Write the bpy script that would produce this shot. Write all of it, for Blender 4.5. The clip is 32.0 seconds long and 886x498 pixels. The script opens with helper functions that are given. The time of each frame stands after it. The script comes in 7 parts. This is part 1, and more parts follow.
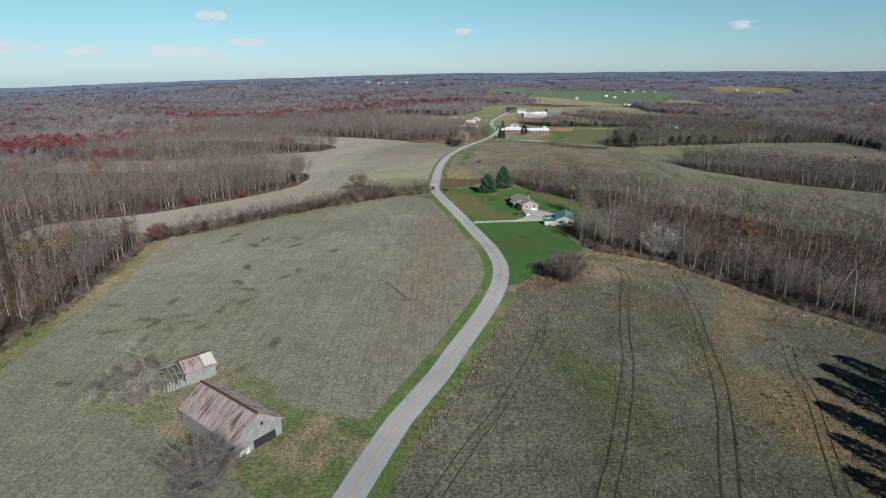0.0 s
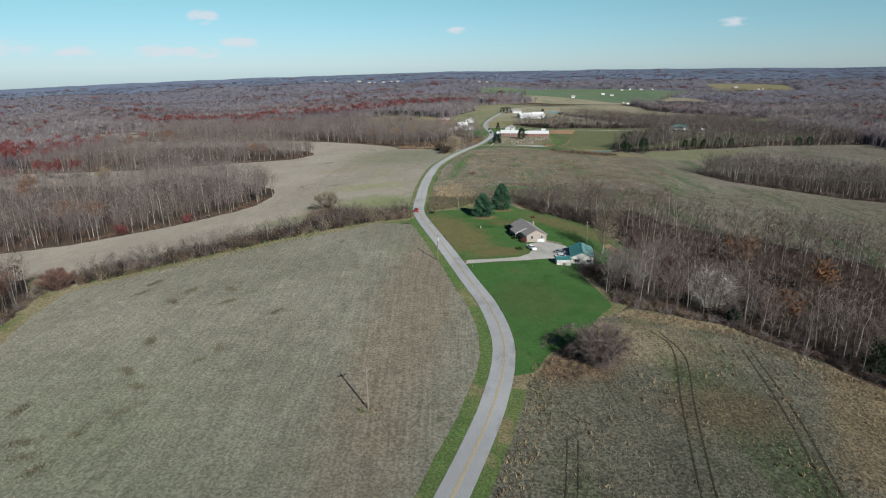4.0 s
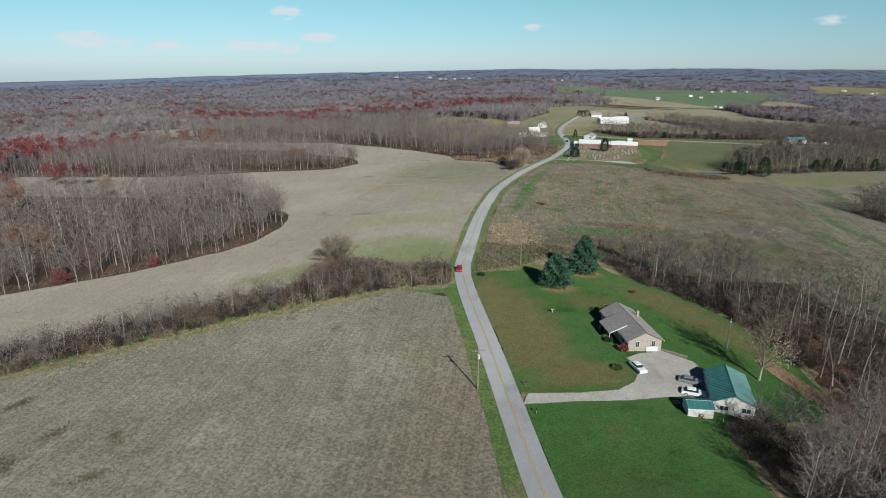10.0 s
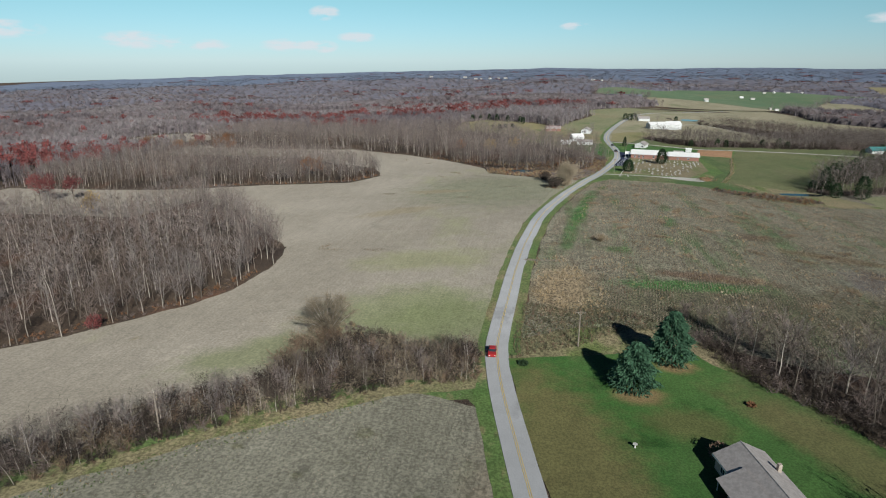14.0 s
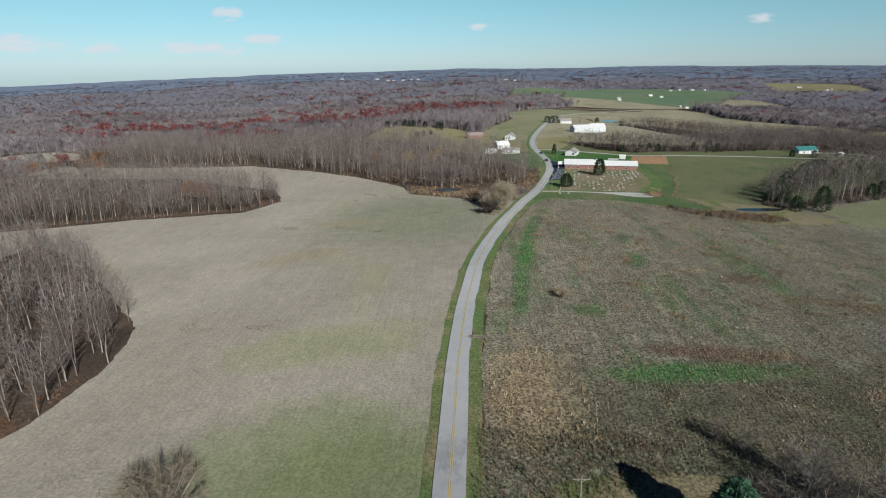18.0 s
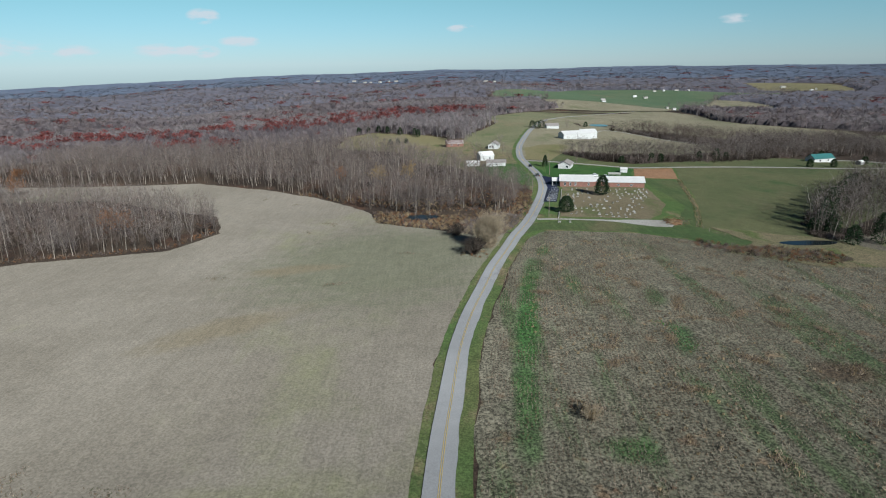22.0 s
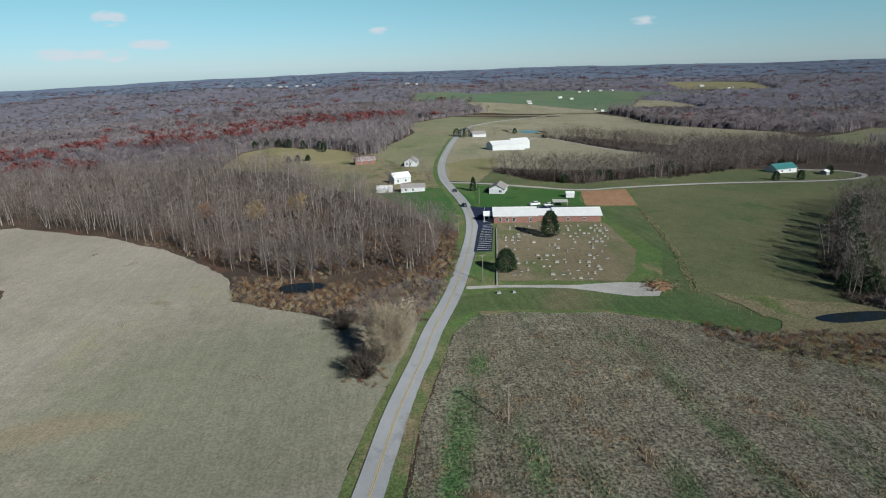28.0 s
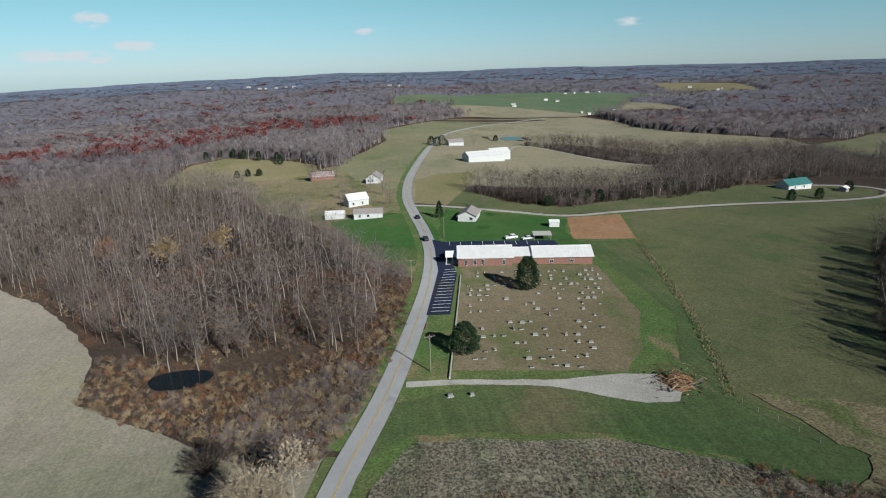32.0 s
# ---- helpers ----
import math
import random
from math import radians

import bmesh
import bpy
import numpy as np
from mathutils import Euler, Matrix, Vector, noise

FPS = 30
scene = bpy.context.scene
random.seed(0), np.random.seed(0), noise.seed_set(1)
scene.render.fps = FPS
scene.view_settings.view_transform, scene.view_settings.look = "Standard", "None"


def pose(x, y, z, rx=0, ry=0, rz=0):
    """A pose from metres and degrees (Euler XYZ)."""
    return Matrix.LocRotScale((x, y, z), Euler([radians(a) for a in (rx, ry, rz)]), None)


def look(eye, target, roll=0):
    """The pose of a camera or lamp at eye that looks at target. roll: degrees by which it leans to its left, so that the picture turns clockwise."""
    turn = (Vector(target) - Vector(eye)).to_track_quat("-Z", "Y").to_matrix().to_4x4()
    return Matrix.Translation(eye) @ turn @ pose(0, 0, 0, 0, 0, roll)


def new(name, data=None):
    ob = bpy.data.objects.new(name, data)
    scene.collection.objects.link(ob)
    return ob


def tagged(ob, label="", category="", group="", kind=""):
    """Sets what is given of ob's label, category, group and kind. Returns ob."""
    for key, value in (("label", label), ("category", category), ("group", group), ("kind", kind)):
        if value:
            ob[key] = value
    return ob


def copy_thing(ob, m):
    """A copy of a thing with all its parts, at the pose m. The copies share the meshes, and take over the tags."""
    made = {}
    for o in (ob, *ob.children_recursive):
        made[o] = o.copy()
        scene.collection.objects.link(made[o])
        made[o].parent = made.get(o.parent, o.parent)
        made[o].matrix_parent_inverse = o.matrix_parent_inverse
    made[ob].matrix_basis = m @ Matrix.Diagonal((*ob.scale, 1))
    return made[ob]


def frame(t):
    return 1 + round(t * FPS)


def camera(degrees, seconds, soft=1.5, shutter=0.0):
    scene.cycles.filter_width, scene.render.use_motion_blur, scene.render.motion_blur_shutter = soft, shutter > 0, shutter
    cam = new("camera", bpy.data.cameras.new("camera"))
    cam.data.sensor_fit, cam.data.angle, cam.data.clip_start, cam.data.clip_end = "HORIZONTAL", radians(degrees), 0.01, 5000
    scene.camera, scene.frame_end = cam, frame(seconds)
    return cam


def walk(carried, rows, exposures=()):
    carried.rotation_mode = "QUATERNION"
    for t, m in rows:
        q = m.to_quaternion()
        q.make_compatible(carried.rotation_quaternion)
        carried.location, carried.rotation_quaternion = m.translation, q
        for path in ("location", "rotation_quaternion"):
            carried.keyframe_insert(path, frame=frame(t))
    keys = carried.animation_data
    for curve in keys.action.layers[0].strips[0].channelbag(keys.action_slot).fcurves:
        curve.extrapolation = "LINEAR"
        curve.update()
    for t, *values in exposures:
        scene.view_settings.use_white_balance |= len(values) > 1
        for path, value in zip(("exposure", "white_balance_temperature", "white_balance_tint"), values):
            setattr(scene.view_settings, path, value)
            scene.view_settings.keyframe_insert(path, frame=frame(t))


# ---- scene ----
cam = camera(73.1, 32.0, soft=1.1)
METRES, EYE, TILT, LEAN, TURN = 467.1, 64.0, 0.0, 0.0, 0.0
ROWS = [
    (0.0, 0.0, 0.0, 0.0, -0.08, -17.05, 0.26),
    (0.5, 0.0007, 0.0159, -0.0002, -0.05, -17.07, 0.31),
    (1.0, 0.0015, 0.0317, -0.0005, -0.02, -17.08, 0.34),
    (1.5, 0.0023, 0.0476, -0.0009, 0.38, -17.11, 0.35),
    (2.0, 0.0035, 0.0635, -0.0012, 0.88, -17.14, 0.36),
    (2.5, 0.0045, 0.0793, -0.0017, 0.36, -17.15, 0.44),
    (3.0, 0.0056, 0.0951, -0.002, -0.41, -17.16, 0.54),
    (3.5, 0.0069, 0.1111, -0.0024, -1.02, -17.16, 0.62),
    (5.5, 0.0125, 0.1738, -0.0036, 0.69, -17.22, 0.47),
    (6.0, 0.0138, 0.1892, -0.0038, 0.38, -17.23, 0.47),
    (6.5, 0.0152, 0.2049, -0.004, 0.21, -17.23, 0.5),
    (7.0, 0.0163, 0.2202, -0.0042, 0.03, -17.22, 0.53),
    (7.5, 0.0173, 0.2357, -0.0042, -0.03, -17.24, 0.5),
    (8.0, 0.0181, 0.2513, -0.0044, 0.08, -17.25, 0.48),
    (8.5, 0.0184, 0.2666, -0.0045, 0.88, -17.27, 0.38),
    (9.0, 0.0184, 0.2817, -0.0046, 2.61, -17.3, 0.19),
    (9.5, 0.018, 0.2966, -0.0045, 4.1, -17.35, 0.06),
    (10.0, 0.0173, 0.3111, -0.0044, 6.04, -17.42, -0.11),
    (10.5, 0.0166, 0.3258, -0.0043, 7.94, -17.47, -0.2),
    (11.0, 0.0155, 0.3407, -0.0043, 8.94, -17.51, -0.23),
    (11.5, 0.0142, 0.3556, -0.0044, 9.3, -17.53, -0.19),
    (12.0, 0.0128, 0.3694, -0.0044, 9.52, -17.56, -0.17),
    (12.5, 0.0114, 0.3843, -0.0046, 9.64, -17.55, -0.15),
    (13.0, 0.0099, 0.3994, -0.0045, 9.77, -17.55, -0.13),
    (13.5, 0.0086, 0.4145, -0.0043, 9.83, -17.52, -0.11),
    (14.0, 0.007, 0.4297, -0.0041, 9.32, -17.49, -0.07),
    (14.5, 0.0054, 0.4453, -0.004, 8.82, -17.46, -0.02),
    (16.5, -0.0047, 0.5044, -0.0024, 4.76, -17.47, 0.23),
    (17.0, -0.0057, 0.521, -0.0024, 3.08, -17.44, 0.38),
    (17.5, -0.0064, 0.5379, -0.0024, 1.83, -17.44, 0.53),
    (18.0, -0.0068, 0.5546, -0.0026, 1.24, -17.42, 0.53),
    (18.5, -0.0068, 0.5713, -0.0027, 0.75, -17.4, 0.59),
    (19.0, -0.0067, 0.5881, -0.0031, 0.18, -17.39, 0.62),
    (19.5, -0.0066, 0.6049, -0.0034, -0.19, -17.37, 0.66),
    (20.0, -0.0062, 0.6211, -0.0034, -0.41, -17.37, 0.71),
    (20.5, -0.0058, 0.6375, -0.0036, -0.6, -17.35, 0.75),
    (21.0, -0.005, 0.6537, -0.0037, -0.66, -17.35, 0.79),
    (21.5, -0.004, 0.67, -0.0038, -0.68, -17.34, 0.78),
    (22.0, -0.0026, 0.6864, -0.0038, -0.7, -17.33, 0.83),
    (22.5, -0.0012, 0.7027, -0.0038, -0.71, -17.33, 0.84),
    (23.0, 0.0004, 0.7189, -0.004, -0.79, -17.35, 0.86),
    (23.5, 0.0023, 0.7351, -0.0044, -0.87, -17.34, 0.87),
    (24.0, 0.0043, 0.7509, -0.0046, -1.0, -17.34, 0.87),
    (24.5, 0.0067, 0.7664, -0.0048, -1.24, -17.33, 0.89),
    (25.0, 0.0093, 0.7818, -0.005, -1.67, -17.33, 0.95),
    (25.5, 0.0121, 0.7971, -0.0052, -2.29, -17.31, 1.0),
    (27.5, 0.0257, 0.8577, -0.0062, -6.86, -17.29, 1.27),
    (28.0, 0.0301, 0.8725, -0.0063, -7.72, -17.28, 1.35),
    (28.5, 0.0348, 0.8871, -0.0061, -8.21, -17.28, 1.4),
    (29.0, 0.0397, 0.9018, -0.0061, -7.95, -17.26, 1.35),
    (29.5, 0.0451, 0.9164, -0.006, -7.97, -17.24, 1.37),
    (30.0, 0.0505, 0.9309, -0.006, -9.04, -17.24, 1.5),
    (30.5, 0.0559, 0.9454, -0.0061, -10.33, -17.25, 1.61),
    (31.0, 0.0616, 0.9596, -0.0061, -10.06, -17.25, 1.56),
    (31.5, 0.0674, 0.9737, -0.006, -9.68, -17.24, 1.48),
    (32.0, 0.0728, 0.9866, -0.0058, -8.95, -17.23, 1.42),
]
walk(cam, [(t, pose(0, 0, EYE, TILT, LEAN, TURN) @ pose(METRES * x, METRES * y, METRES * z, 90 + pitch, roll, yaw)) for t, x, y, z, yaw, pitch, roll in ROWS], ((0.0, 0.1, 6050, 6), (8.0, 0.12, 6050, 6), (14.0, 0.12, 6150, 5), (18.0, 0.09, 6050, 5), (22.0, 0.02, 5900, 4), (25.0, 0.02, 5850, 4), (29.0, 0.02, 5950, 4), (32.0, 0.04, 6050, 5)))

# ---- light ----
SUN_AZ, SUN_EL = 28.2, 29.4
world = bpy.data.worlds.new("sky")
scene.world = world
world.use_nodes = True
wt = world.node_tree
sky = wt.nodes.new("ShaderNodeTexSky")
sky.sky_type, sky.sun_disc = "NISHITA", False
sky.sun_elevation, sky.sun_rotation = radians(SUN_EL), radians(180 - SUN_AZ)
sky.air_density, sky.dust_density, sky.ozone_density = 1.0, 0.0, 3.0


def clouds(tree, below):
    """A few small fair-weather clouds low in the sky, laid over the colour below: azimuth, elevation, half width, half height."""
    geo = tree.nodes.new("ShaderNodeTexCoord").outputs["Generated"]
    puff = tree.nodes.new("ShaderNodeTexNoise")
    puff.inputs["Scale"].default_value, puff.inputs["Detail"].default_value = 26.0, 8.0
    squeeze = tree.nodes.new("ShaderNodeMapping")
    squeeze.inputs["Scale"].default_value = (1.0, 1.0, 3.2)
    tree.links.new(geo, squeeze.inputs["Vector"])
    tree.links.new(squeeze.outputs[0], puff.inputs["Vector"])
    total = None
    for az, el, wide, high in ((-19.8, 4.0, 1.5, 0.7), (-35.3, 1.6, 3.0, 0.8), (-31.0, 1.3, 3.4, 0.6), (-22.5, 1.3, 3.4, 0.65), (-17.0, 2.0, 2.0, 0.5), (-20.3, 1.2, 1.7, 0.65), (25.5, 3.1, 1.6, 0.45), (2.5, 2.9, 1.6, 0.4), (-44.0, 2.2, 3.0, 0.8)):
        a, e = radians(az), radians(el)
        axis = Vector((math.sin(a) * math.cos(e), math.cos(a) * math.cos(e), math.sin(e)))
        right = Vector((math.cos(a), -math.sin(a), 0))
        up = right.cross(axis)
        squares = []
        for d, size in ((right, wide), (up, high)):
            dot = tree.nodes.new("ShaderNodeVectorMath")
            dot.operation = "DOT_PRODUCT"
            dot.inputs[1].default_value = d / math.sin(radians(size))
            tree.links.new(geo, dot.inputs[0])
            sq = tree.nodes.new("ShaderNodeMath")
            sq.operation = "MULTIPLY"
            tree.links.new(dot.outputs["Value"], sq.inputs[0])
            tree.links.new(dot.outputs["Value"], sq.inputs[1])
            squares.append(sq.outputs[0])
        add = tree.nodes.new("ShaderNodeMath")
        tree.links.new(squares[0], add.inputs[0])
        tree.links.new(squares[1], add.inputs[1])
        body = tree.nodes.new("ShaderNodeMapRange")
        body.inputs["From Min"].default_value, body.inputs["From Max"].default_value = 1.0, 0.0
        tree.links.new(add.outputs[0], body.inputs["Value"])
        if total is None:
            total = body.outputs[0]
        else:
            most = tree.nodes.new("ShaderNodeMath")
            most.operation = "MAXIMUM"
            tree.links.new(total, most.inputs[0])
            tree.links.new(body.outputs[0], most.inputs[1])
            total = most.outputs[0]
    both = tree.nodes.new("ShaderNodeMath")
    both.operation = "MULTIPLY"
    tree.links.new(total, both.inputs[0])
    ragged = tree.nodes.new("ShaderNodeMapRange")
    ragged.inputs["From Min"].default_value, ragged.inputs["From Max"].default_value = 0.38, 0.66
    tree.links.new(puff.outputs["Fac"], ragged.inputs["Value"])
    tree.links.new(ragged.outputs[0], both.inputs[1])
    soft = tree.nodes.new("ShaderNodeMapRange")
    soft.inputs["From Min"].default_value, soft.inputs["From Max"].default_value = 0.04, 0.5
    soft.inputs["To Max"].default_value = 0.75
    tree.links.new(both.outputs[0], soft.inputs["Value"])
    mixed = tree.nodes.new("ShaderNodeMix")
    mixed.data_type = "RGBA"
    mixed.inputs[7].default_value = (9.0, 8.75, 9.0, 1)
    tree.links.new(soft.outputs[0], mixed.inputs[0])
    tree.links.new(below, mixed.inputs[6])
    return mixed.outputs[2]


wt.nodes["Background"].inputs["Strength"].default_value = 0.077
# clear cold air: the sky keeps its blue down to the skyline
up = wt.nodes.new("ShaderNodeSeparateXYZ")
wt.links.new(wt.nodes.new("ShaderNodeTexCoord").outputs["Generated"], up.inputs[0])
air = wt.nodes.new("ShaderNodeValToRGB")
wt.links.new(up.outputs["Z"], air.inputs[0])
air.color_ramp.elements[0].position, air.color_ramp.elements[0].color = 0.0, (0.6, 0.8, 1.2, 1)
air.color_ramp.elements[1].position, air.color_ramp.elements[1].color = 0.36, (0.22, 0.29, 0.39, 1)
mid_air = air.color_ramp.elements.new(0.12)
mid_air.color = (0.78, 1.0, 0.86, 1)
clear = wt.nodes.new("ShaderNodeMix")
clear.data_type, clear.blend_type = "RGBA", "MULTIPLY"
clear.inputs[0].default_value = 1.0
wt.links.new(sky.outputs[0], clear.inputs[6])
wt.links.new(air.outputs[0], clear.inputs[7])
wt.links.new(clouds(wt, clear.outputs[2]), wt.nodes["Background"].inputs["Color"])
sun_data = bpy.data.lights.new("sun", "SUN")
sun_data.energy, sun_data.angle, sun_data.color = 5.0, radians(0.6), (1.0, 0.95, 0.87)
sun = new("sun", sun_data)
ce, se = math.cos(radians(SUN_EL)), math.sin(radians(SUN_EL))
sun.matrix_world = look((0, 0, 300), (-math.sin(radians(SUN_AZ)) * ce * 100, math.cos(radians(SUN_AZ)) * ce * 100, 300 - se * 100))

# ---- the lie of the land ----
HILLS = [-0.15, -0.23, -0.41, -0.51, -0.17, -0.13, -0.05, -0.01, -0.0, -0.57, -0.13, -0.71, -1.99, -1.44, -1.74, -0.65, -0.08, -0.0, -0.6, 1.0, 0.28, -0.73, -1.64, -4.04, -1.79, -0.32, -0.03, -0.45, -0.06, -0.49, 2.06, 1.22, 0.07, 0.07, -0.23, -0.1, -0.12, -0.3, -0.26, 0.27, -1.49, 1.41, 2.02, 0.19, -0.09, -0.01, -0.03, -0.03, -0.32, -1.01, 0.54, 1.11, 0.2, -0.01, -0.0, -0.0, -0.0, -0.03, -0.07, 0.11, 0.17, 0.04, 0.0]
RIM_AZ = [-180, -70, -45, -35, -27, -19, -10, 0, 9, 20, 30, 36, 44, 70, 180]
RIM_Z = [-60, -120, -122, -88, -68, -47, -23, -2, -4, 4, 0, 12, 8, 0, -60]


def land(x, y):
    """Height of the ground: a ridge that the road follows, low hills, then rolling country out to the rim."""
    x, y = np.atleast_1d(np.asarray(x, float)), np.atleast_1d(np.asarray(y, float))
    ridge = 0.054 * np.clip(y - 300, 0, 2000)
    z = -0.5 - 14 * (1 - np.exp(-(np.abs(x - ridge) / 200) ** 2)) - 8 / (1 + np.exp(-np.clip((y - 720) / 90, -50, 50)))
    k = 0
    for a in range(7):
        for b in range(9):
            z = z + HILLS[k] * np.exp(-((x + 280 - 120 * a) ** 2 + (y - 60 - 120 * b) ** 2) / (2 * 95.0 ** 2))
            k += 1
    r = np.hypot(x, y)
    az = np.degrees(np.arctan2(x, y))
    roll = 9 * np.sin(x * 0.0041 + 1.3) * np.cos(y * 0.0033 + 0.4) + 6 * np.sin(x * 0.0023 - y * 0.0061) + 4 * np.sin(x * 0.011 + y * 0.007)
    far = np.clip((np.hypot(x - 60, y - 480) - 620) / 500, 0, 1)
    far = far * far * (3 - 2 * far)
    rim = np.interp(az, RIM_AZ, RIM_Z)
    out = np.clip((r - 1200) / 3400, 0, 1) ** 1.3
    return z + far * (roll - 6) * (1 - 0.6 * out) + out * (rim - z)


RAVINE = [(66, 292, 0), (84, 268, 5), (102, 240, 9), (132, 208, 10), (180, 172, 10), (330, 110, 8)]
KNOLL = (-395, 795, 13.0, 52.0)
PONDS = [(-8.2, 591, 7.0, 5.0), (140, 537, 11.0, 3.4), (199, 1068, 11, 15)]
rolling = land


def land(x, y):
    """The land with the ravine cut in, and level shores round the ponds."""
    z = rolling(x, y)
    x, y = np.atleast_1d(np.asarray(x, float)), np.atleast_1d(np.asarray(y, float))
    near = np.full(x.shape, 1e9)
    depth = np.zeros(x.shape)
    for (ax, ay, da), (bx, by, db) in zip(RAVINE, RAVINE[1:]):
        t = np.clip(((x - ax) * (bx - ax) + (y - ay) * (by - ay)) / ((bx - ax) ** 2 + (by - ay) ** 2), 0, 1)
        d = np.hypot(x - ax - t * (bx - ax), y - ay - t * (by - ay))
        depth = np.where(d < near, da + (db - da) * t, depth)
        near = np.minimum(near, d)
    z = z - depth * np.exp(-(near / 30) ** 2)
    z = z + KNOLL[2] * np.exp(-((x - KNOLL[0]) ** 2 + (y - KNOLL[1]) ** 2) / (2 * KNOLL[3] ** 2))
    for px, py, a, b in PONDS:
        w = np.exp(-(np.hypot(np.asarray(x) - px, np.asarray(y) - py) / (max(a, b) * 1.45)) ** 6)
        z = z * (1 - w) + w * rolling(px, py)[0]
    return z


def ground_z(x, y):
    return float(land(x, y)[0])


def spline(points, step=2.0):
    """A smooth line through the points, with a point about every step metres."""
    p = [Vector(q) for q in points]
    p = [2 * p[0] - p[1]] + p + [2 * p[-1] - p[-2]]
    out = []
    for i in range(1, len(p) - 2):
        n = max(2, int((p[i + 1] - p[i]).length / step))
        for j in range(n):
            t = j / n
            out.append(0.5 * (2 * p[i] + (p[i + 1] - p[i - 1]) * t + (2 * p[i - 1] - 5 * p[i] + 4 * p[i + 1] - p[i + 2]) * t * t + (3 * p[i] - p[i - 1] - 3 * p[i + 1] + p[i + 2]) * t ** 3))
    out.append(p[-2])
    return np.array([(q[0], q[1]) for q in out])


def beside(line, d):
    """The line moved d metres to its left."""
    t = np.gradient(line, axis=0)
    t /= np.linalg.norm(t, axis=1)[:, None]
    return line + d * np.stack([-t[:, 1], t[:, 0]], 1)


def inside(poly, x, y):
    poly = np.asarray(poly, float)
    hit = np.zeros(np.shape(x), bool)
    j = len(poly) - 1
    for i in range(len(poly)):
        (xi, yi), (xj, yj) = poly[i], poly[j]
        if yi != yj:
            hit ^= ((yi > y) != (yj > y)) & (x < (xj - xi) * (y - yi) / (yj - yi) + xi)
        j = i
    return hit


def rim_distance(poly, x, y):
    poly = np.asarray(poly, float)
    best = np.full(np.shape(x), 1e9)
    for i in range(len(poly)):
        a, b = poly[i - 1], poly[i]
        ab = b - a
        t = np.clip(((x - a[0]) * ab[0] + (y - a[1]) * ab[1]) / max(ab @ ab, 1e-9), 0, 1)
        best = np.minimum(best, np.hypot(x - a[0] - t * ab[0], y - a[1] - t * ab[1]))
    return best


# ---- materials ----
def nodes_of(name, rough=0.9, metal=0.0):
    m = bpy.data.materials.new(name)
    m.use_nodes = True
    b = m.node_tree.nodes["Principled BSDF"]
    b.inputs["Roughness"].default_value, b.inputs["Metallic"].default_value = rough, metal
    b.inputs["Specular IOR Level"].default_value = 0.25
    return m, m.node_tree, b


def wire(t, a, b):
    t.links.new(a, b)


def noise_node(t, scale, detail=4.0, vec=None, rough=0.6):
    n = t.nodes.new("ShaderNodeTexNoise")
    n.inputs["Scale"].default_value, n.inputs["Detail"].default_value, n.inputs["Roughness"].default_value = scale, detail, rough
    if vec is not None:
        wire(t, vec, n.inputs["Vector"])
    return n.outputs["Fac"]


def step_node(t, fac, lo, hi, a=0.0, b=1.0):
    n = t.nodes.new("ShaderNodeMapRange")
    n.interpolation_type = "SMOOTHSTEP"
    for key, v in (("From Min", lo), ("From Max", hi), ("To Min", a), ("To Max", b)):
        n.inputs[key].default_value = v
    wire(t, fac, n.inputs["Value"])
    return n.outputs[0]


def mix_node(t, fac, a, b, kind="MIX"):
    n = t.nodes.new("ShaderNodeMix")
    n.data_type, n.blend_type = "RGBA", kind
    for value, key in ((fac, 0), (a, 6), (b, 7)):
        if isinstance(value, (int, float)):
            n.inputs[key].default_value = value
        elif isinstance(value, tuple):
            n.inputs[key].default_value = (*value, 1.0)
        else:
            wire(t, value, n.inputs[key])
    return n.outputs[2]


def place_node(t, turn=0.0, scale=(1, 1, 1)):
    g = t.nodes.new("ShaderNodeNewGeometry")
    m = t.nodes.new("ShaderNodeMapping")
    m.inputs["Rotation"].default_value[2] = radians(turn)
    m.inputs["Scale"].default_value = scale
    wire(t, g.outputs["Position"], m.inputs["Vector"])
    return m.outputs[0]


def bump_node(t, b, height, strength, distance):
    n = t.nodes.new("ShaderNodeBump")
    n.inputs["Strength"].default_value, n.inputs["Distance"].default_value = strength, distance
    wire(t, height, n.inputs["Height"])
    wire(t, n.outputs[0], b.inputs["Normal"])


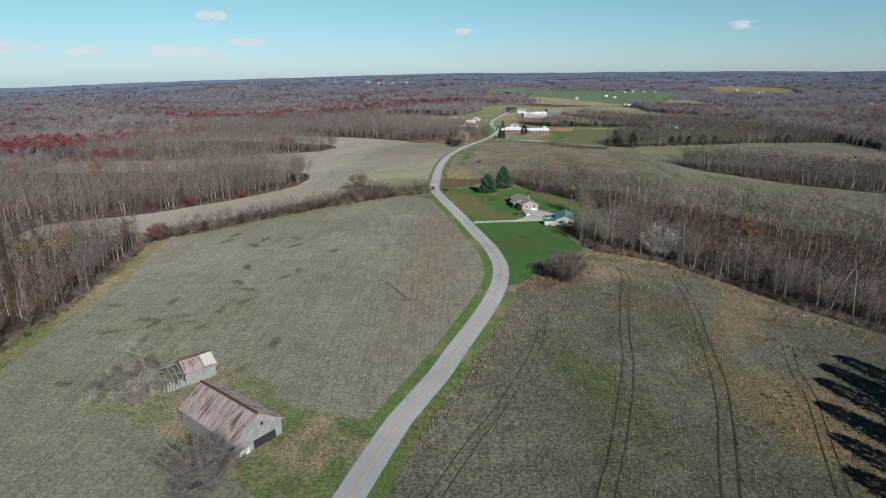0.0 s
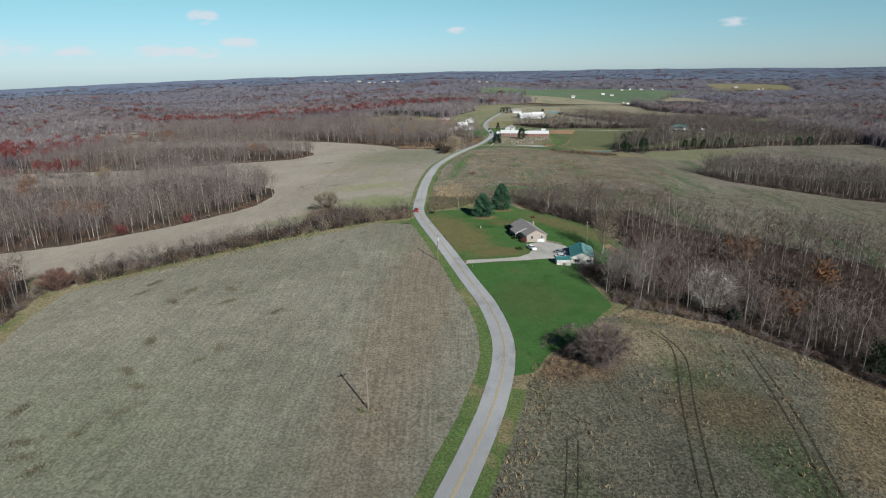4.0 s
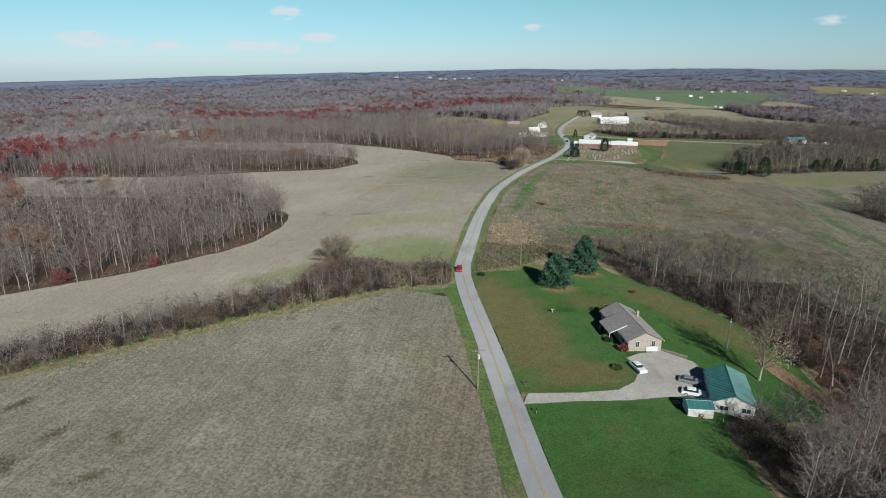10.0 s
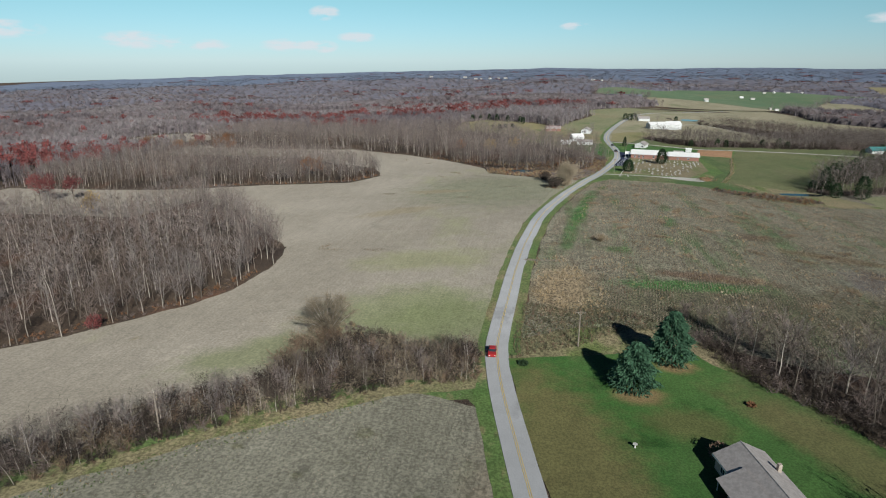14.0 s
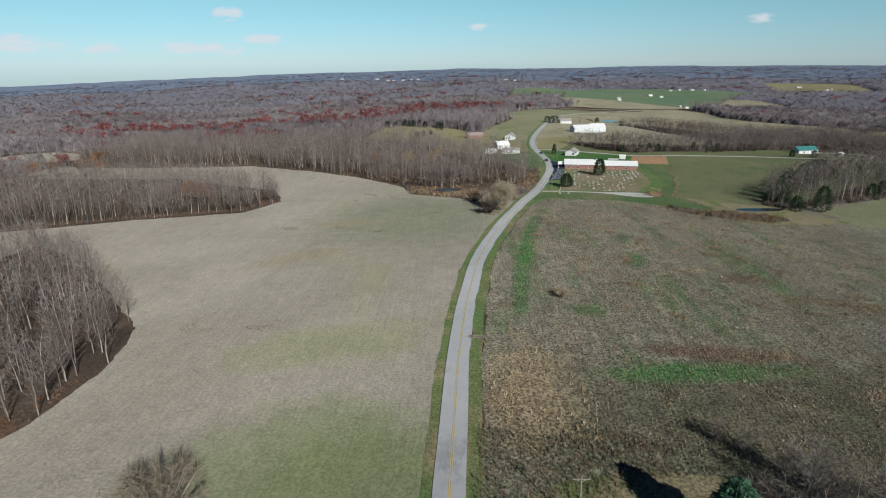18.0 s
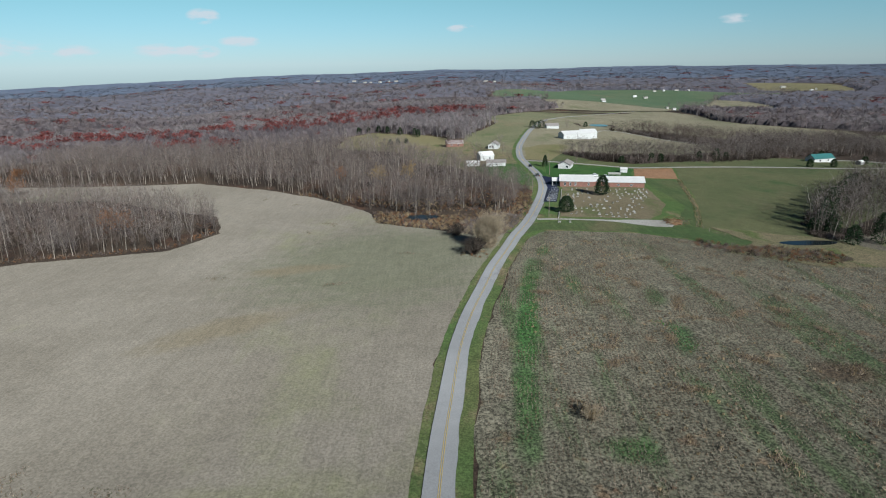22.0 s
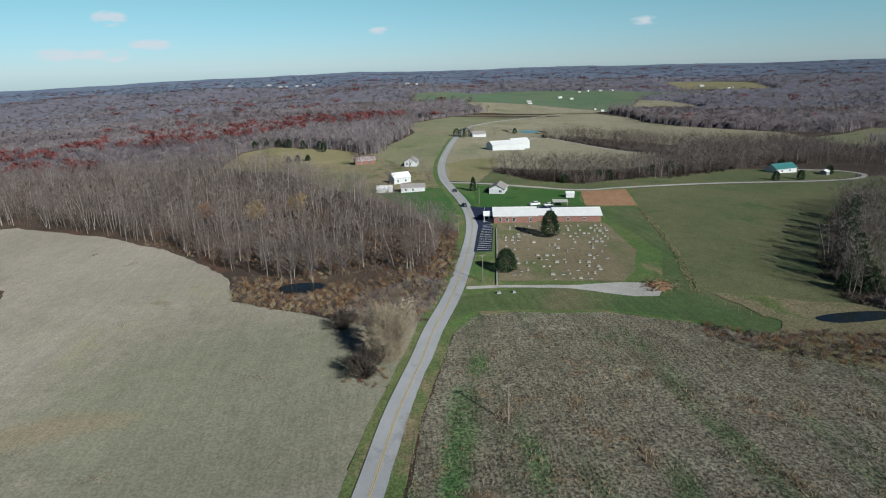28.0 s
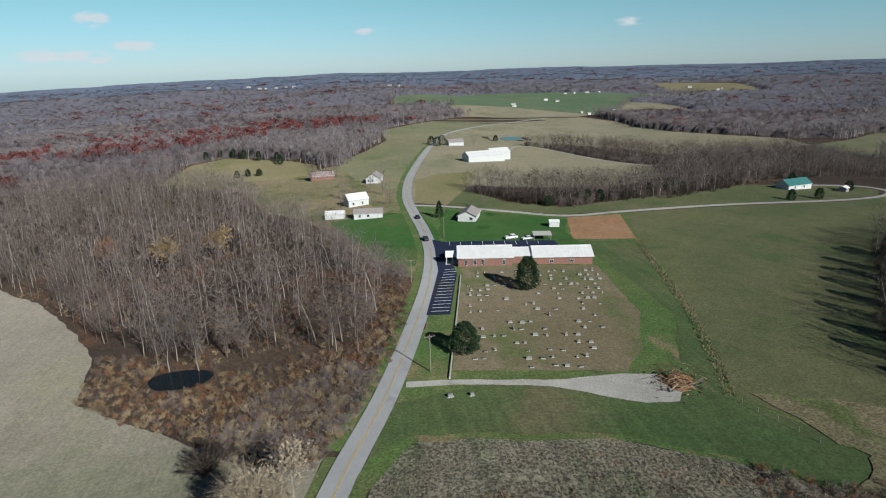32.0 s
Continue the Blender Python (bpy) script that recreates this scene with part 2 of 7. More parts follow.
def earth(name, low, high, patch=None, patch_at=(0.55, 0.65), patch_scale=0.03, rows=None, grain=0.5, bump=0.25, clod=1.7, second=None, second_at=(0.6, 0.7), second_scale=0.05, spots=(), row_depth=0.1, streak=None, tone=0.62):
    """Ground cover: two tones at field scale, clumps, fine grain, patches of another cover, and drill rows (turn, spacing)."""
    low, high, patch, second = (c and tuple(v * tone for v in c) for c in (low, high, patch, second))
    spots = [(*q[:5], tuple(v * tone for v in q[5])) for q in spots]
    m, t, b = nodes_of(name, 0.95)
    b.inputs["Diffuse Roughness"].default_value = 1.0
    at = place_node(t)
    big = step_node(t, noise_node(t, 0.018, 5, at), 0.36, 0.66)
    col = mix_node(t, big, low, high)
    if second:
        col = mix_node(t, step_node(t, noise_node(t, second_scale, 6, at, 0.65), *second_at), col, second)
    if patch:
        warp = place_node(t, 20, (1, 0.6, 1)) if streak is None else place_node(t, streak, (1, 0.13, 1))
        col = mix_node(t, step_node(t, noise_node(t, patch_scale, 7, warp, 0.68), *patch_at), col, patch)
    for x, y, rx, ry, spin, tint in spots:
        m2 = t.nodes.new("ShaderNodeMapping")
        m2.vector_type = "TEXTURE"
        m2.inputs["Location"].default_value, m2.inputs["Rotation"].default_value, m2.inputs["Scale"].default_value = (x, y, 0), (0, 0, radians(spin)), (rx, ry, 1e5)
        wire(t, at, m2.inputs["Vector"])
        far = t.nodes.new("ShaderNodeVectorMath")
        far.operation = "LENGTH"
        wire(t, m2.outputs[0], far.inputs[0])
        torn = t.nodes.new("ShaderNodeMath")
        torn.operation = "MULTIPLY_ADD"
        torn.inputs[1].default_value = 1.5
        wire(t, noise_node(t, 0.13, 7, at, 0.72), torn.inputs[0])
        wire(t, far.outputs["Value"], torn.inputs[2])
        col = mix_node(t, step_node(t, torn.outputs[0], 2.05, 1.2, 0.0, 0.8), col, tint)
    mid = noise_node(t, 0.22, 6, at, 0.75)
    fine = noise_node(t, clod, 3, at, 0.7)
    col = mix_node(t, 1.0, col, step_node_color(t, mid, 0.3, 0.7, 1 - 0.35 * grain, 1 + 0.3 * grain), "MULTIPLY")
    col = mix_node(t, 1.0, col, step_node_color(t, fine, 0.36, 0.64, 1 - 0.75 * grain, 1 + 0.6 * grain), "MULTIPLY")
    height = fine
    if rows:
        turn, gap = rows
        lane = place_node(t, turn, (1 / gap, 0.05, 0.05))
        line = noise_node(t, 1.0, 2, lane, 0.5)
        col = mix_node(t, 1.0, col, step_node_color(t, line, 0.32, 0.68, 1 - row_depth, 1 + row_depth), "MULTIPLY")
    wire(t, col, b.inputs["Base Color"])
    if bump:
        bump_node(t, b, height, 1.0, bump)
    return m


def step_node_color(t, fac, lo, hi, a, b):
    v = step_node(t, fac, lo, hi, a, b)
    n = t.nodes.new("ShaderNodeCombineColor")
    for k in range(3):
        wire(t, v, n.inputs[k])
    return n.outputs[0]


def paint(name, col, rough=0.6, metal=0.0, dirt=None, dirt_at=(0.5, 0.75), scale=2.0, vary=0.15, bump=0.0):
    """A plain surface with grime, fading and grain."""
    m, t, b = nodes_of(name, rough, metal)
    c = t.nodes.new("ShaderNodeTexCoord").outputs["Object"]
    base = mix_node(t, step_node(t, noise_node(t, scale, 5, c), 0.3, 0.7), tuple(v * (1 - vary) for v in col), tuple(min(1, v * (1 + vary)) for v in col))
    if dirt:
        base = mix_node(t, step_node(t, noise_node(t, scale * 0.6, 7, c, 0.7), *dirt_at), base, dirt)
    wire(t, base, b.inputs["Base Color"])
    if bump:
        bump_node(t, b, noise_node(t, scale * 8, 4, c), 0.5, bump)
    return m


def rusted(name, tin, rust, dark):
    """Old tin sheets: rust running down the slope, each sheet weathered its own way."""
    m, t, b = nodes_of(name, 0.65)
    c = t.nodes.new("ShaderNodeTexCoord").outputs["Object"]
    stretch = t.nodes.new("ShaderNodeMapping")
    stretch.inputs["Scale"].default_value = (2.4, 0.16, 0.2)
    wire(t, c, stretch.inputs["Vector"])
    streak = noise_node(t, 2.2, 6, stretch.outputs[0], 0.7)
    runs = t.nodes.new("ShaderNodeMapping")
    runs.inputs["Scale"].default_value = (1.5, 0.2, 0.25)
    wire(t, c, runs.inputs["Vector"])
    sheet = noise_node(t, 0.9, 3, runs.outputs[0], 0.65)
    col = mix_node(t, step_node(t, streak, 0.46, 0.62), tin, rust)
    col = mix_node(t, step_node(t, sheet, 0.52, 0.66), col, mix_node(t, step_node(t, streak, 0.35, 0.6), rust, dark))
    wire(t, col, b.inputs["Base Color"])
    return m


def growth(name, a, b_col, rough=0.9):
    """Bark, twigs and leaves: each sliver takes its own tone."""
    m, t, b = nodes_of(name, rough)
    g = t.nodes.new("ShaderNodeNewGeometry")
    at = place_node(t)
    tone = mix_node(t, g.outputs["Random Per Island"], a, b_col)
    stand = step_node_color(t, noise_node(t, 0.06, 3, at), 0.3, 0.7, 0.75, 1.25)
    wire(t, mix_node(t, 1.0, tone, stand, "MULTIPLY"), b.inputs["Base Color"])
    return m


M = {}
M["litter"] = earth("leaf_litter", (0.06, 0.043, 0.033), (0.098, 0.07, 0.05), (0.13, 0.072, 0.047), patch_at=(0.5, 0.66), grain=0.6)
M["stubble_west"] = earth("stubble_west", (0.208, 0.197, 0.153), (0.262, 0.248, 0.197), (0.2, 0.21, 0.125), (0.56, 0.76), 0.025, rows=(4, 0.76), row_depth=0.1, grain=0.42, bump=0.16, second=(0.16, 0.155, 0.1), second_at=(0.6, 0.72), second_scale=0.1, spots=((-70, 120, 60, 70, 20, (0.19, 0.2, 0.14)), (-2, 220, 12, 110, -6, (0.225, 0.19, 0.14))))
M["stubble_north"] = earth("stubble_north", (0.3, 0.266, 0.218), (0.355, 0.316, 0.263), (0.31, 0.305, 0.19), (0.54, 0.7), 0.011, rows=(9, 0.76), row_depth=0.05, grain=0.26, bump=0.14, second=(0.25, 0.21, 0.145), second_at=(0.67, 0.75), second_scale=0.08, spots=((-30, 345, 28, 18, 20, (0.245, 0.262, 0.142)), (-35, 390, 24, 12, 10, (0.29, 0.285, 0.17)), (-20, 524, 52, 52, 0, (0.22, 0.222, 0.15)), (-58, 318, 22, 9, 35, (0.215, 0.23, 0.125)), (-18, 338, 20, 16, 0, (0.2, 0.225, 0.11)), (-60, 470, 22, 8, 30, (0.29, 0.245, 0.17)), (-52, 520, 18, 6, 0, (0.28, 0.235, 0.16))))
M["weedy_south"] = earth("weedy_south", (0.135, 0.13, 0.095), (0.185, 0.175, 0.13), (0.1, 0.122, 0.062), (0.5, 0.66), 0.04, rows=(18, 0.76), row_depth=0.1, streak=18, grain=0.65, second=(0.21, 0.17, 0.105), second_at=(0.64, 0.76), second_scale=0.07, spots=((48, 190, 24, 13, 0, (0.3, 0.245, 0.165)), (76, 98, 14, 30, 25, (0.26, 0.19, 0.1)), (92, 168, 8, 40, -32, (0.28, 0.215, 0.125)), (66, 204, 24, 5, -12, (0.28, 0.22, 0.13)), (34, 112, 7, 30, 18, (0.09, 0.118, 0.05)), (34, 177, 12, 8, 30, (0.18, 0.115, 0.07)), (60, 160, 14, 10, 0, (0.15, 0.12, 0.075))))
M["weedy_far"] = earth("weedy_far", (0.2, 0.175, 0.138), (0.26, 0.227, 0.182), (0.13, 0.15, 0.085), (0.5, 0.66), 0.06, rows=(9, 1.1), grain=0.55, second=(0.29, 0.23, 0.165), second_at=(0.56, 0.68), second_scale=0.2)
M["weedy_north"] = earth("weedy_north", (0.195, 0.179, 0.13), (0.245, 0.224, 0.168), (0.125, 0.16, 0.08), (0.5, 0.64), 0.09, rows=(9, 0.76), row_depth=0.13, streak=9, grain=0.85, second=(0.24, 0.175, 0.115), second_at=(0.57, 0.68), second_scale=0.16, spots=((64, 357, 75, 22, 4, (0.115, 0.105, 0.065)), (22, 466, 3.0, 48, -9, (0.06, 0.17, 0.04)), (36, 524, 2.5, 7, -14, (0.08, 0.16, 0.05)), (29, 500, 3, 18, -14, (0.09, 0.14, 0.055)), (48, 373, 22, 4.5, 3, (0.065, 0.17, 0.045)), (15, 420, 3, 20, -5, (0.08, 0.15, 0.05)), (31, 406, 6, 4, 0, (0.08, 0.15, 0.05)), (56, 449, 3, 9, -12, (0.07, 0.15, 0.05)), (59, 476, 3, 9, -12, (0.09, 0.14, 0.055)), (11, 366, 10, 22, -8, (0.3, 0.225, 0.14)), (39, 487, 2.5, 8, -12, (0.09, 0.14, 0.06)), (56, 382, 18, 4, -4, (0.15, 0.09, 0.06)), (84, 432, 9, 5, 0, (0.13, 0.09, 0.06)), (110, 388, 17, 13, -20, (0.16, 0.14, 0.135)), (105, 413, 20, 4, -14, (0.17, 0.125, 0.07)), (100, 359, 10, 6, 10, (0.1, 0.14, 0.05))))
M["lawn"] = earth("lawn", (0.05, 0.128, 0.028), (0.072, 0.145, 0.038), (0.115, 0.142, 0.055), (0.52, 0.72), 0.035, grain=0.34, bump=0.05, clod=2.5, second=(0.03, 0.085, 0.016), second_at=(0.55, 0.68), second_scale=0.09, spots=((11, 285, 12, 34, 14, (0.165, 0.135, 0.06)), (27, 260, 11, 6, 10, (0.16, 0.132, 0.058)), (56, 297, 7, 26, 38, (0.15, 0.135, 0.058)), (30, 215, 12, 16, 0, (0.075, 0.118, 0.036)), (24.5, 308.5, 5.5, 3.6, 0, (0.26, 0.17, 0.09)), (34, 321.5, 5.0, 3.2, 0, (0.26, 0.17, 0.09)), (32, 300, 9, 6, 0, (0.12, 0.12, 0.045))))
M["verge"] = earth("verge", (0.09, 0.16, 0.045), (0.14, 0.175, 0.062), (0.24, 0.2, 0.11), (0.52, 0.66), 0.09, grain=0.45, bump=0.1, clod=2)
M["pale_pasture"] = earth("pale_pasture", (0.205, 0.207, 0.115), (0.255, 0.245, 0.145), (0.28, 0.235, 0.15), (0.52, 0.7), 0.018, grain=0.35, bump=0.08, second=(0.15, 0.178, 0.08), second_at=(0.55, 0.7), second_scale=0.03)
M["barn_grass"] = earth("barn_grass", (0.1, 0.15, 0.052), (0.155, 0.17, 0.08), (0.26, 0.215, 0.14), (0.43, 0.58), 0.11, grain=0.5, bump=0.12)
M["far_green"] = earth("far_green", (0.115, 0.175, 0.095), (0.16, 0.2, 0.115), (0.2, 0.19, 0.12), (0.56, 0.7), 0.008, grain=0.25, bump=0.05)
M["verge_dry"] = earth("verge_dry", (0.1, 0.16, 0.052), (0.155, 0.175, 0.07), (0.25, 0.205, 0.12), (0.5, 0.64), 0.09, grain=0.45, bump=0.1, clod=2)
M["meadow"] = earth("meadow", (0.075, 0.125, 0.042), (0.12, 0.145, 0.06), (0.16, 0.152, 0.08), (0.47, 0.64), 0.03, rows=(-35, 1.6), grain=0.35, bump=0.08)
M["pasture"] = earth("pasture", (0.118, 0.138, 0.06), (0.16, 0.162, 0.078), (0.19, 0.168, 0.098), (0.56, 0.72), 0.02, grain=0.35, bump=0.08, second=(0.088, 0.13, 0.048), second_at=(0.54, 0.68), second_scale=0.035)
M["cemetery"] = earth("cemetery_turf", (0.2, 0.165, 0.1), (0.25, 0.205, 0.135), (0.14, 0.16, 0.065), (0.48, 0.66), 0.05, grain=0.3, bump=0.06)
M["gravel"] = earth("gravel", (0.42, 0.4, 0.37), (0.5, 0.48, 0.45), (0.33, 0.31, 0.27), (0.55, 0.7), 0.15, grain=0.3, bump=0.03, clod=4)
M["dirt"] = earth("bare_dirt", (0.36, 0.2, 0.11), (0.42, 0.25, 0.15), (0.3, 0.2, 0.12), (0.55, 0.7), 0.12, grain=0.4, bump=0.1)
M["asphalt"] = earth("worn_asphalt", (0.35, 0.352, 0.365), (0.42, 0.422, 0.435), (0.29, 0.29, 0.3), (0.55, 0.68), 0.09, grain=0.15, bump=0.008, clod=5)
M["blacktop"] = earth("fresh_blacktop", (0.015, 0.022, 0.058), (0.022, 0.03, 0.07), (0.03, 0.034, 0.05), grain=0.2, bump=0.01, clod=5)
M["yellow"] = paint("yellow_line", (0.5, 0.36, 0.1), 0.7, dirt=(0.33, 0.3, 0.25))
M["white_line"] = paint("white_line", (0.75, 0.75, 0.75), 0.6)
M["bark_pale"] = growth("bark_pale", (0.46, 0.415, 0.36), (0.26, 0.225, 0.19))
M["bark_white"] = growth("bark_white", (0.62, 0.58, 0.52), (0.42, 0.38, 0.33))
M["bark"] = growth("bark_grey", (0.19, 0.16, 0.13), (0.11, 0.09, 0.075))
M["twig"] = growth("twig_grey", (0.27, 0.228, 0.212), (0.112, 0.094, 0.089))
M["twig_brown"] = growth("twig_brown", (0.225, 0.175, 0.155), (0.11, 0.084, 0.075))
M["leaf_red"] = growth("leaf_crimson", (0.212, 0.058, 0.054), (0.12, 0.046, 0.045))
M["leaf_rust"] = growth("leaf_rust", (0.24, 0.115, 0.055), (0.15, 0.08, 0.045))
M["leaf_oak"] = growth("leaf_oak", (0.19, 0.085, 0.055), (0.11, 0.055, 0.04))
M["leaf_cream"] = growth("leaf_cream", (0.45, 0.37, 0.26), (0.3, 0.24, 0.17))
M["leaf_gold"] = growth("leaf_gold", (0.42, 0.3, 0.12), (0.3, 0.2, 0.09))
M["needle_blue"] = growth("needle_blue", (0.06, 0.125, 0.07), (0.03, 0.07, 0.04))
M["needle_dark"] = growth("needle_dark", (0.03, 0.055, 0.022), (0.018, 0.035, 0.015))
M["rough"] = earth("rough_grass", (0.2, 0.18, 0.1), (0.28, 0.23, 0.14), (0.13, 0.16, 0.055), (0.5, 0.64), 0.07, grain=0.55, bump=0.15)
M["regrowth"] = earth("green_regrowth", (0.15, 0.17, 0.085), (0.2, 0.19, 0.12), (0.24, 0.2, 0.13), (0.5, 0.62), 0.12, grain=0.6, bump=0.15)
# far twigs are cooler than near ones: some distance haze in the base colour
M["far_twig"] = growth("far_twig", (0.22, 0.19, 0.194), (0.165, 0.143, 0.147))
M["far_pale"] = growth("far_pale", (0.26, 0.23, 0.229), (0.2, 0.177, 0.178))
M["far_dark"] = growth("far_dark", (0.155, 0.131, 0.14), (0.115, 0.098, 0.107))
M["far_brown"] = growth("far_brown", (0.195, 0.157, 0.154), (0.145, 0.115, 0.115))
# blue-grey here is air haze painted into the farthest trees
M["distant"] = growth("hazed_woods", (0.15, 0.165, 0.2), (0.105, 0.115, 0.148))
M["dirt_brown"] = earth("brown_earth", (0.26, 0.18, 0.11), (0.32, 0.23, 0.15), (0.16, 0.11, 0.07), (0.5, 0.6), 0.2, grain=0.4)
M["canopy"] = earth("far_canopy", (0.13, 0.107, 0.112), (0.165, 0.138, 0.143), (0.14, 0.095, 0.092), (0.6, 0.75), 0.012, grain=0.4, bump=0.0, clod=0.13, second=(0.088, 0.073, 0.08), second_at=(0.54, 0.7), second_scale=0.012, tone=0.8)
# cooler canopy for middle distance, mild haze put into its colour
M["mid_haze_canopy"] = earth("rolling_hazed_canopy", (0.12, 0.113, 0.138), (0.152, 0.143, 0.173), (0.092, 0.088, 0.112), (0.5, 0.68), 0.006, grain=0.35, bump=0.0, clod=0.08, tone=0.8)
M["tan_pasture"] = earth("tan_pasture", (0.29, 0.26, 0.175), (0.345, 0.305, 0.21), (0.21, 0.215, 0.12), (0.52, 0.68), 0.018, grain=0.35, bump=0.08, second=(0.18, 0.14, 0.095), second_at=(0.62, 0.73), second_scale=0.05)
M["stalk"] = growth("dead_stalk", (0.34, 0.28, 0.22), (0.19, 0.155, 0.12))
M["weed_dark"] = growth("dark_weeds", (0.13, 0.13, 0.075), (0.07, 0.072, 0.045))
# dark soil, with the shade inside the grooves put into the colour
M["rut"] = earth("wheel_rut", (0.055, 0.05, 0.032), (0.08, 0.07, 0.045), grain=0.4, bump=0.1)
M["lush"] = growth("lush_weeds", (0.08, 0.22, 0.05), (0.05, 0.13, 0.035))
M["hay"] = earth("hay_pasture", (0.25, 0.22, 0.115), (0.3, 0.26, 0.145), (0.19, 0.19, 0.08), (0.52, 0.7), 0.02, grain=0.25, bump=0.06)
# skyline canopy: the blue of the haze is painted into its base colour
M["hazed_canopy"] = earth("hazed_canopy", (0.11, 0.132, 0.19), (0.138, 0.16, 0.217), (0.096, 0.115, 0.17), (0.5, 0.65), 0.004, grain=0.25, bump=0.0, clod=0.05, tone=0.8)
# near-black twigs: dark bramble, with the shade between stems put into its colour
M["dark_shade_twig"] = growth("dark_shade_twig", (0.072, 0.054, 0.043), (0.032, 0.025, 0.02))
M["tan_twig"] = growth("tan_twig", (0.3, 0.245, 0.175), (0.125, 0.102, 0.074))
M["straw"] = growth("straw", (0.36, 0.275, 0.165), (0.24, 0.175, 0.1))
M["briar"] = growth("briar", (0.2, 0.135, 0.09), (0.12, 0.085, 0.06))
M["white"] = paint("white_siding", (0.66, 0.66, 0.65), 0.5, dirt=(0.52, 0.5, 0.47))
M["metal_white"] = paint("white_metal_roof", (0.77, 0.755, 0.74), 0.4, dirt=(0.72, 0.705, 0.69), scale=0.5, vary=0.05)
M["brick"] = paint("red_brick", (0.27, 0.14, 0.11), 0.85, dirt=(0.36, 0.2, 0.16), scale=3)
M["tan_brick"] = paint("tan_brick", (0.38, 0.32, 0.27), 0.85, dirt=(0.33, 0.26, 0.2), scale=3)
M["shingle"] = paint("grey_shingle", (0.32, 0.29, 0.275), 0.9, dirt=(0.26, 0.235, 0.225), scale=1.5)
M["green_metal"] = paint("green_metal_roof", (0.055, 0.175, 0.17), 0.4, dirt=(0.085, 0.21, 0.205), scale=0.7)
M["grey_siding"] = paint("grey_siding", (0.55, 0.53, 0.48), 0.6)
M["rust_metal"] = rusted("rusted_metal", (0.36, 0.315, 0.305), (0.18, 0.1, 0.088), (0.1, 0.052, 0.045))
M["old_wood"] = paint("weathered_boards", (0.27, 0.265, 0.258), 0.9, dirt=(0.185, 0.175, 0.165), scale=1.2)
M["dark_rust"] = paint("dark_rust", (0.09, 0.05, 0.045), 0.8, dirt=(0.14, 0.08, 0.06))
# black for tyres and mailboxes, also painted shade for the barn's openings
M["dark"] = paint("black_and_shade", (0.03, 0.028, 0.025), 0.9)
M["pole"] = paint("pole_wood", (0.24, 0.2, 0.165), 0.9)
M["glass"] = paint("window_glass", (0.03, 0.04, 0.05), 0.15)
M["stone"] = paint("headstone", (0.27, 0.262, 0.25), 0.6, dirt=(0.15, 0.145, 0.135), scale=4)
M["stone_dark"] = paint("dark_granite", (0.1, 0.1, 0.1), 0.35)
M["concrete"] = paint("concrete", (0.5, 0.48, 0.44), 0.85)
M["pond"] = paint("pond_water", (0.012, 0.018, 0.02), 0.05)


# ---- mesh helpers ----
def raw_mesh(name, verts, faces, mats, index=None, smooth=False):
    """A mesh from arrays: verts n x 3, faces n x 3 or n x 4."""
    me = bpy.data.meshes.new(name)
    verts, faces = np.asarray(verts, np.float32), np.asarray(faces, np.int32)
    k = faces.shape[1]
    me.vertices.add(len(verts))
    me.vertices.foreach_set("co", verts.ravel())
    me.loops.add(faces.size)
    me.loops.foreach_set("vertex_index", faces.ravel())
    me.polygons.add(len(faces))
    me.polygons.foreach_set("loop_start", np.arange(0, faces.size, k, dtype=np.int32))
    me.polygons.foreach_set("loop_total", np.full(len(faces), k, np.int32))
    for m in mats if isinstance(mats, (list, tuple)) else [mats]:
        me.materials.append(m)
    if index is not None:
        me.polygons.foreach_set("material_index", np.asarray(index, np.int32))
    me.polygons.foreach_set("use_smooth", np.full(len(faces), smooth))
    me.update(calc_edges=True)
    return me


def part(name, bm, material, parent=None, label=""):
    me = bpy.data.meshes.new(name)
    bmesh.ops.recalc_face_normals(bm, faces=bm.faces)
    bm.to_mesh(me)
    bm.free()
    me.materials.append(material)
    ob = new(name, me)
    ob.parent = parent
    if label:
        ob["label"] = label
    return ob


def base_of(name, x, y, turn=0.0, dz=0.0, z=None):
    ob = new(name)
    ob.matrix_basis = pose(x, y, (ground_z(x, y) if z is None else z) + dz, 0, 0, turn)
    return ob


def box(bm, x0, y0, z0, x1, y1, z1, m=None):
    m = m or Matrix()
    v = [bm.verts.new(m @ Vector((x, y, z))) for z in (z0, z1) for x, y in ((x0, y0), (x1, y0), (x1, y1), (x0, y1))]
    for f in ((3, 2, 1, 0), (4, 5, 6, 7), (0, 1, 5, 4), (1, 2, 6, 5), (2, 3, 7, 6), (3, 0, 4, 7)):
        bm.faces.new([v[i] for i in f])
    return bm


def block(x0, y0, z0, x1, y1, z1, bevel=0.0):
    bm = box(bmesh.new(), x0, y0, z0, x1, y1, z1)
    if bevel:
        bmesh.ops.bevel(bm, geom=bm.edges[:], offset=bevel, segments=2, affect="EDGES")
    return bm


def tube(bm, a, b, ra, rb, n=8):
    a, b = Vector(a), Vector(b)
    q = (b - a).to_track_quat("Z", "Y").to_matrix()
    rings = []
    for c, r in ((a, ra), (b, rb)):
        rings.append([bm.verts.new(c + q @ Vector((r * math.cos(2 * math.pi * i / n), r * math.sin(2 * math.pi * i / n), 0))) for i in range(n)])
    for i in range(n):
        bm.faces.new((rings[0][i], rings[0][(i + 1) % n], rings[1][(i + 1) % n], rings[1][i]))
    bm.faces.new(rings[0][::-1])
    bm.faces.new(rings[1])
    return bm


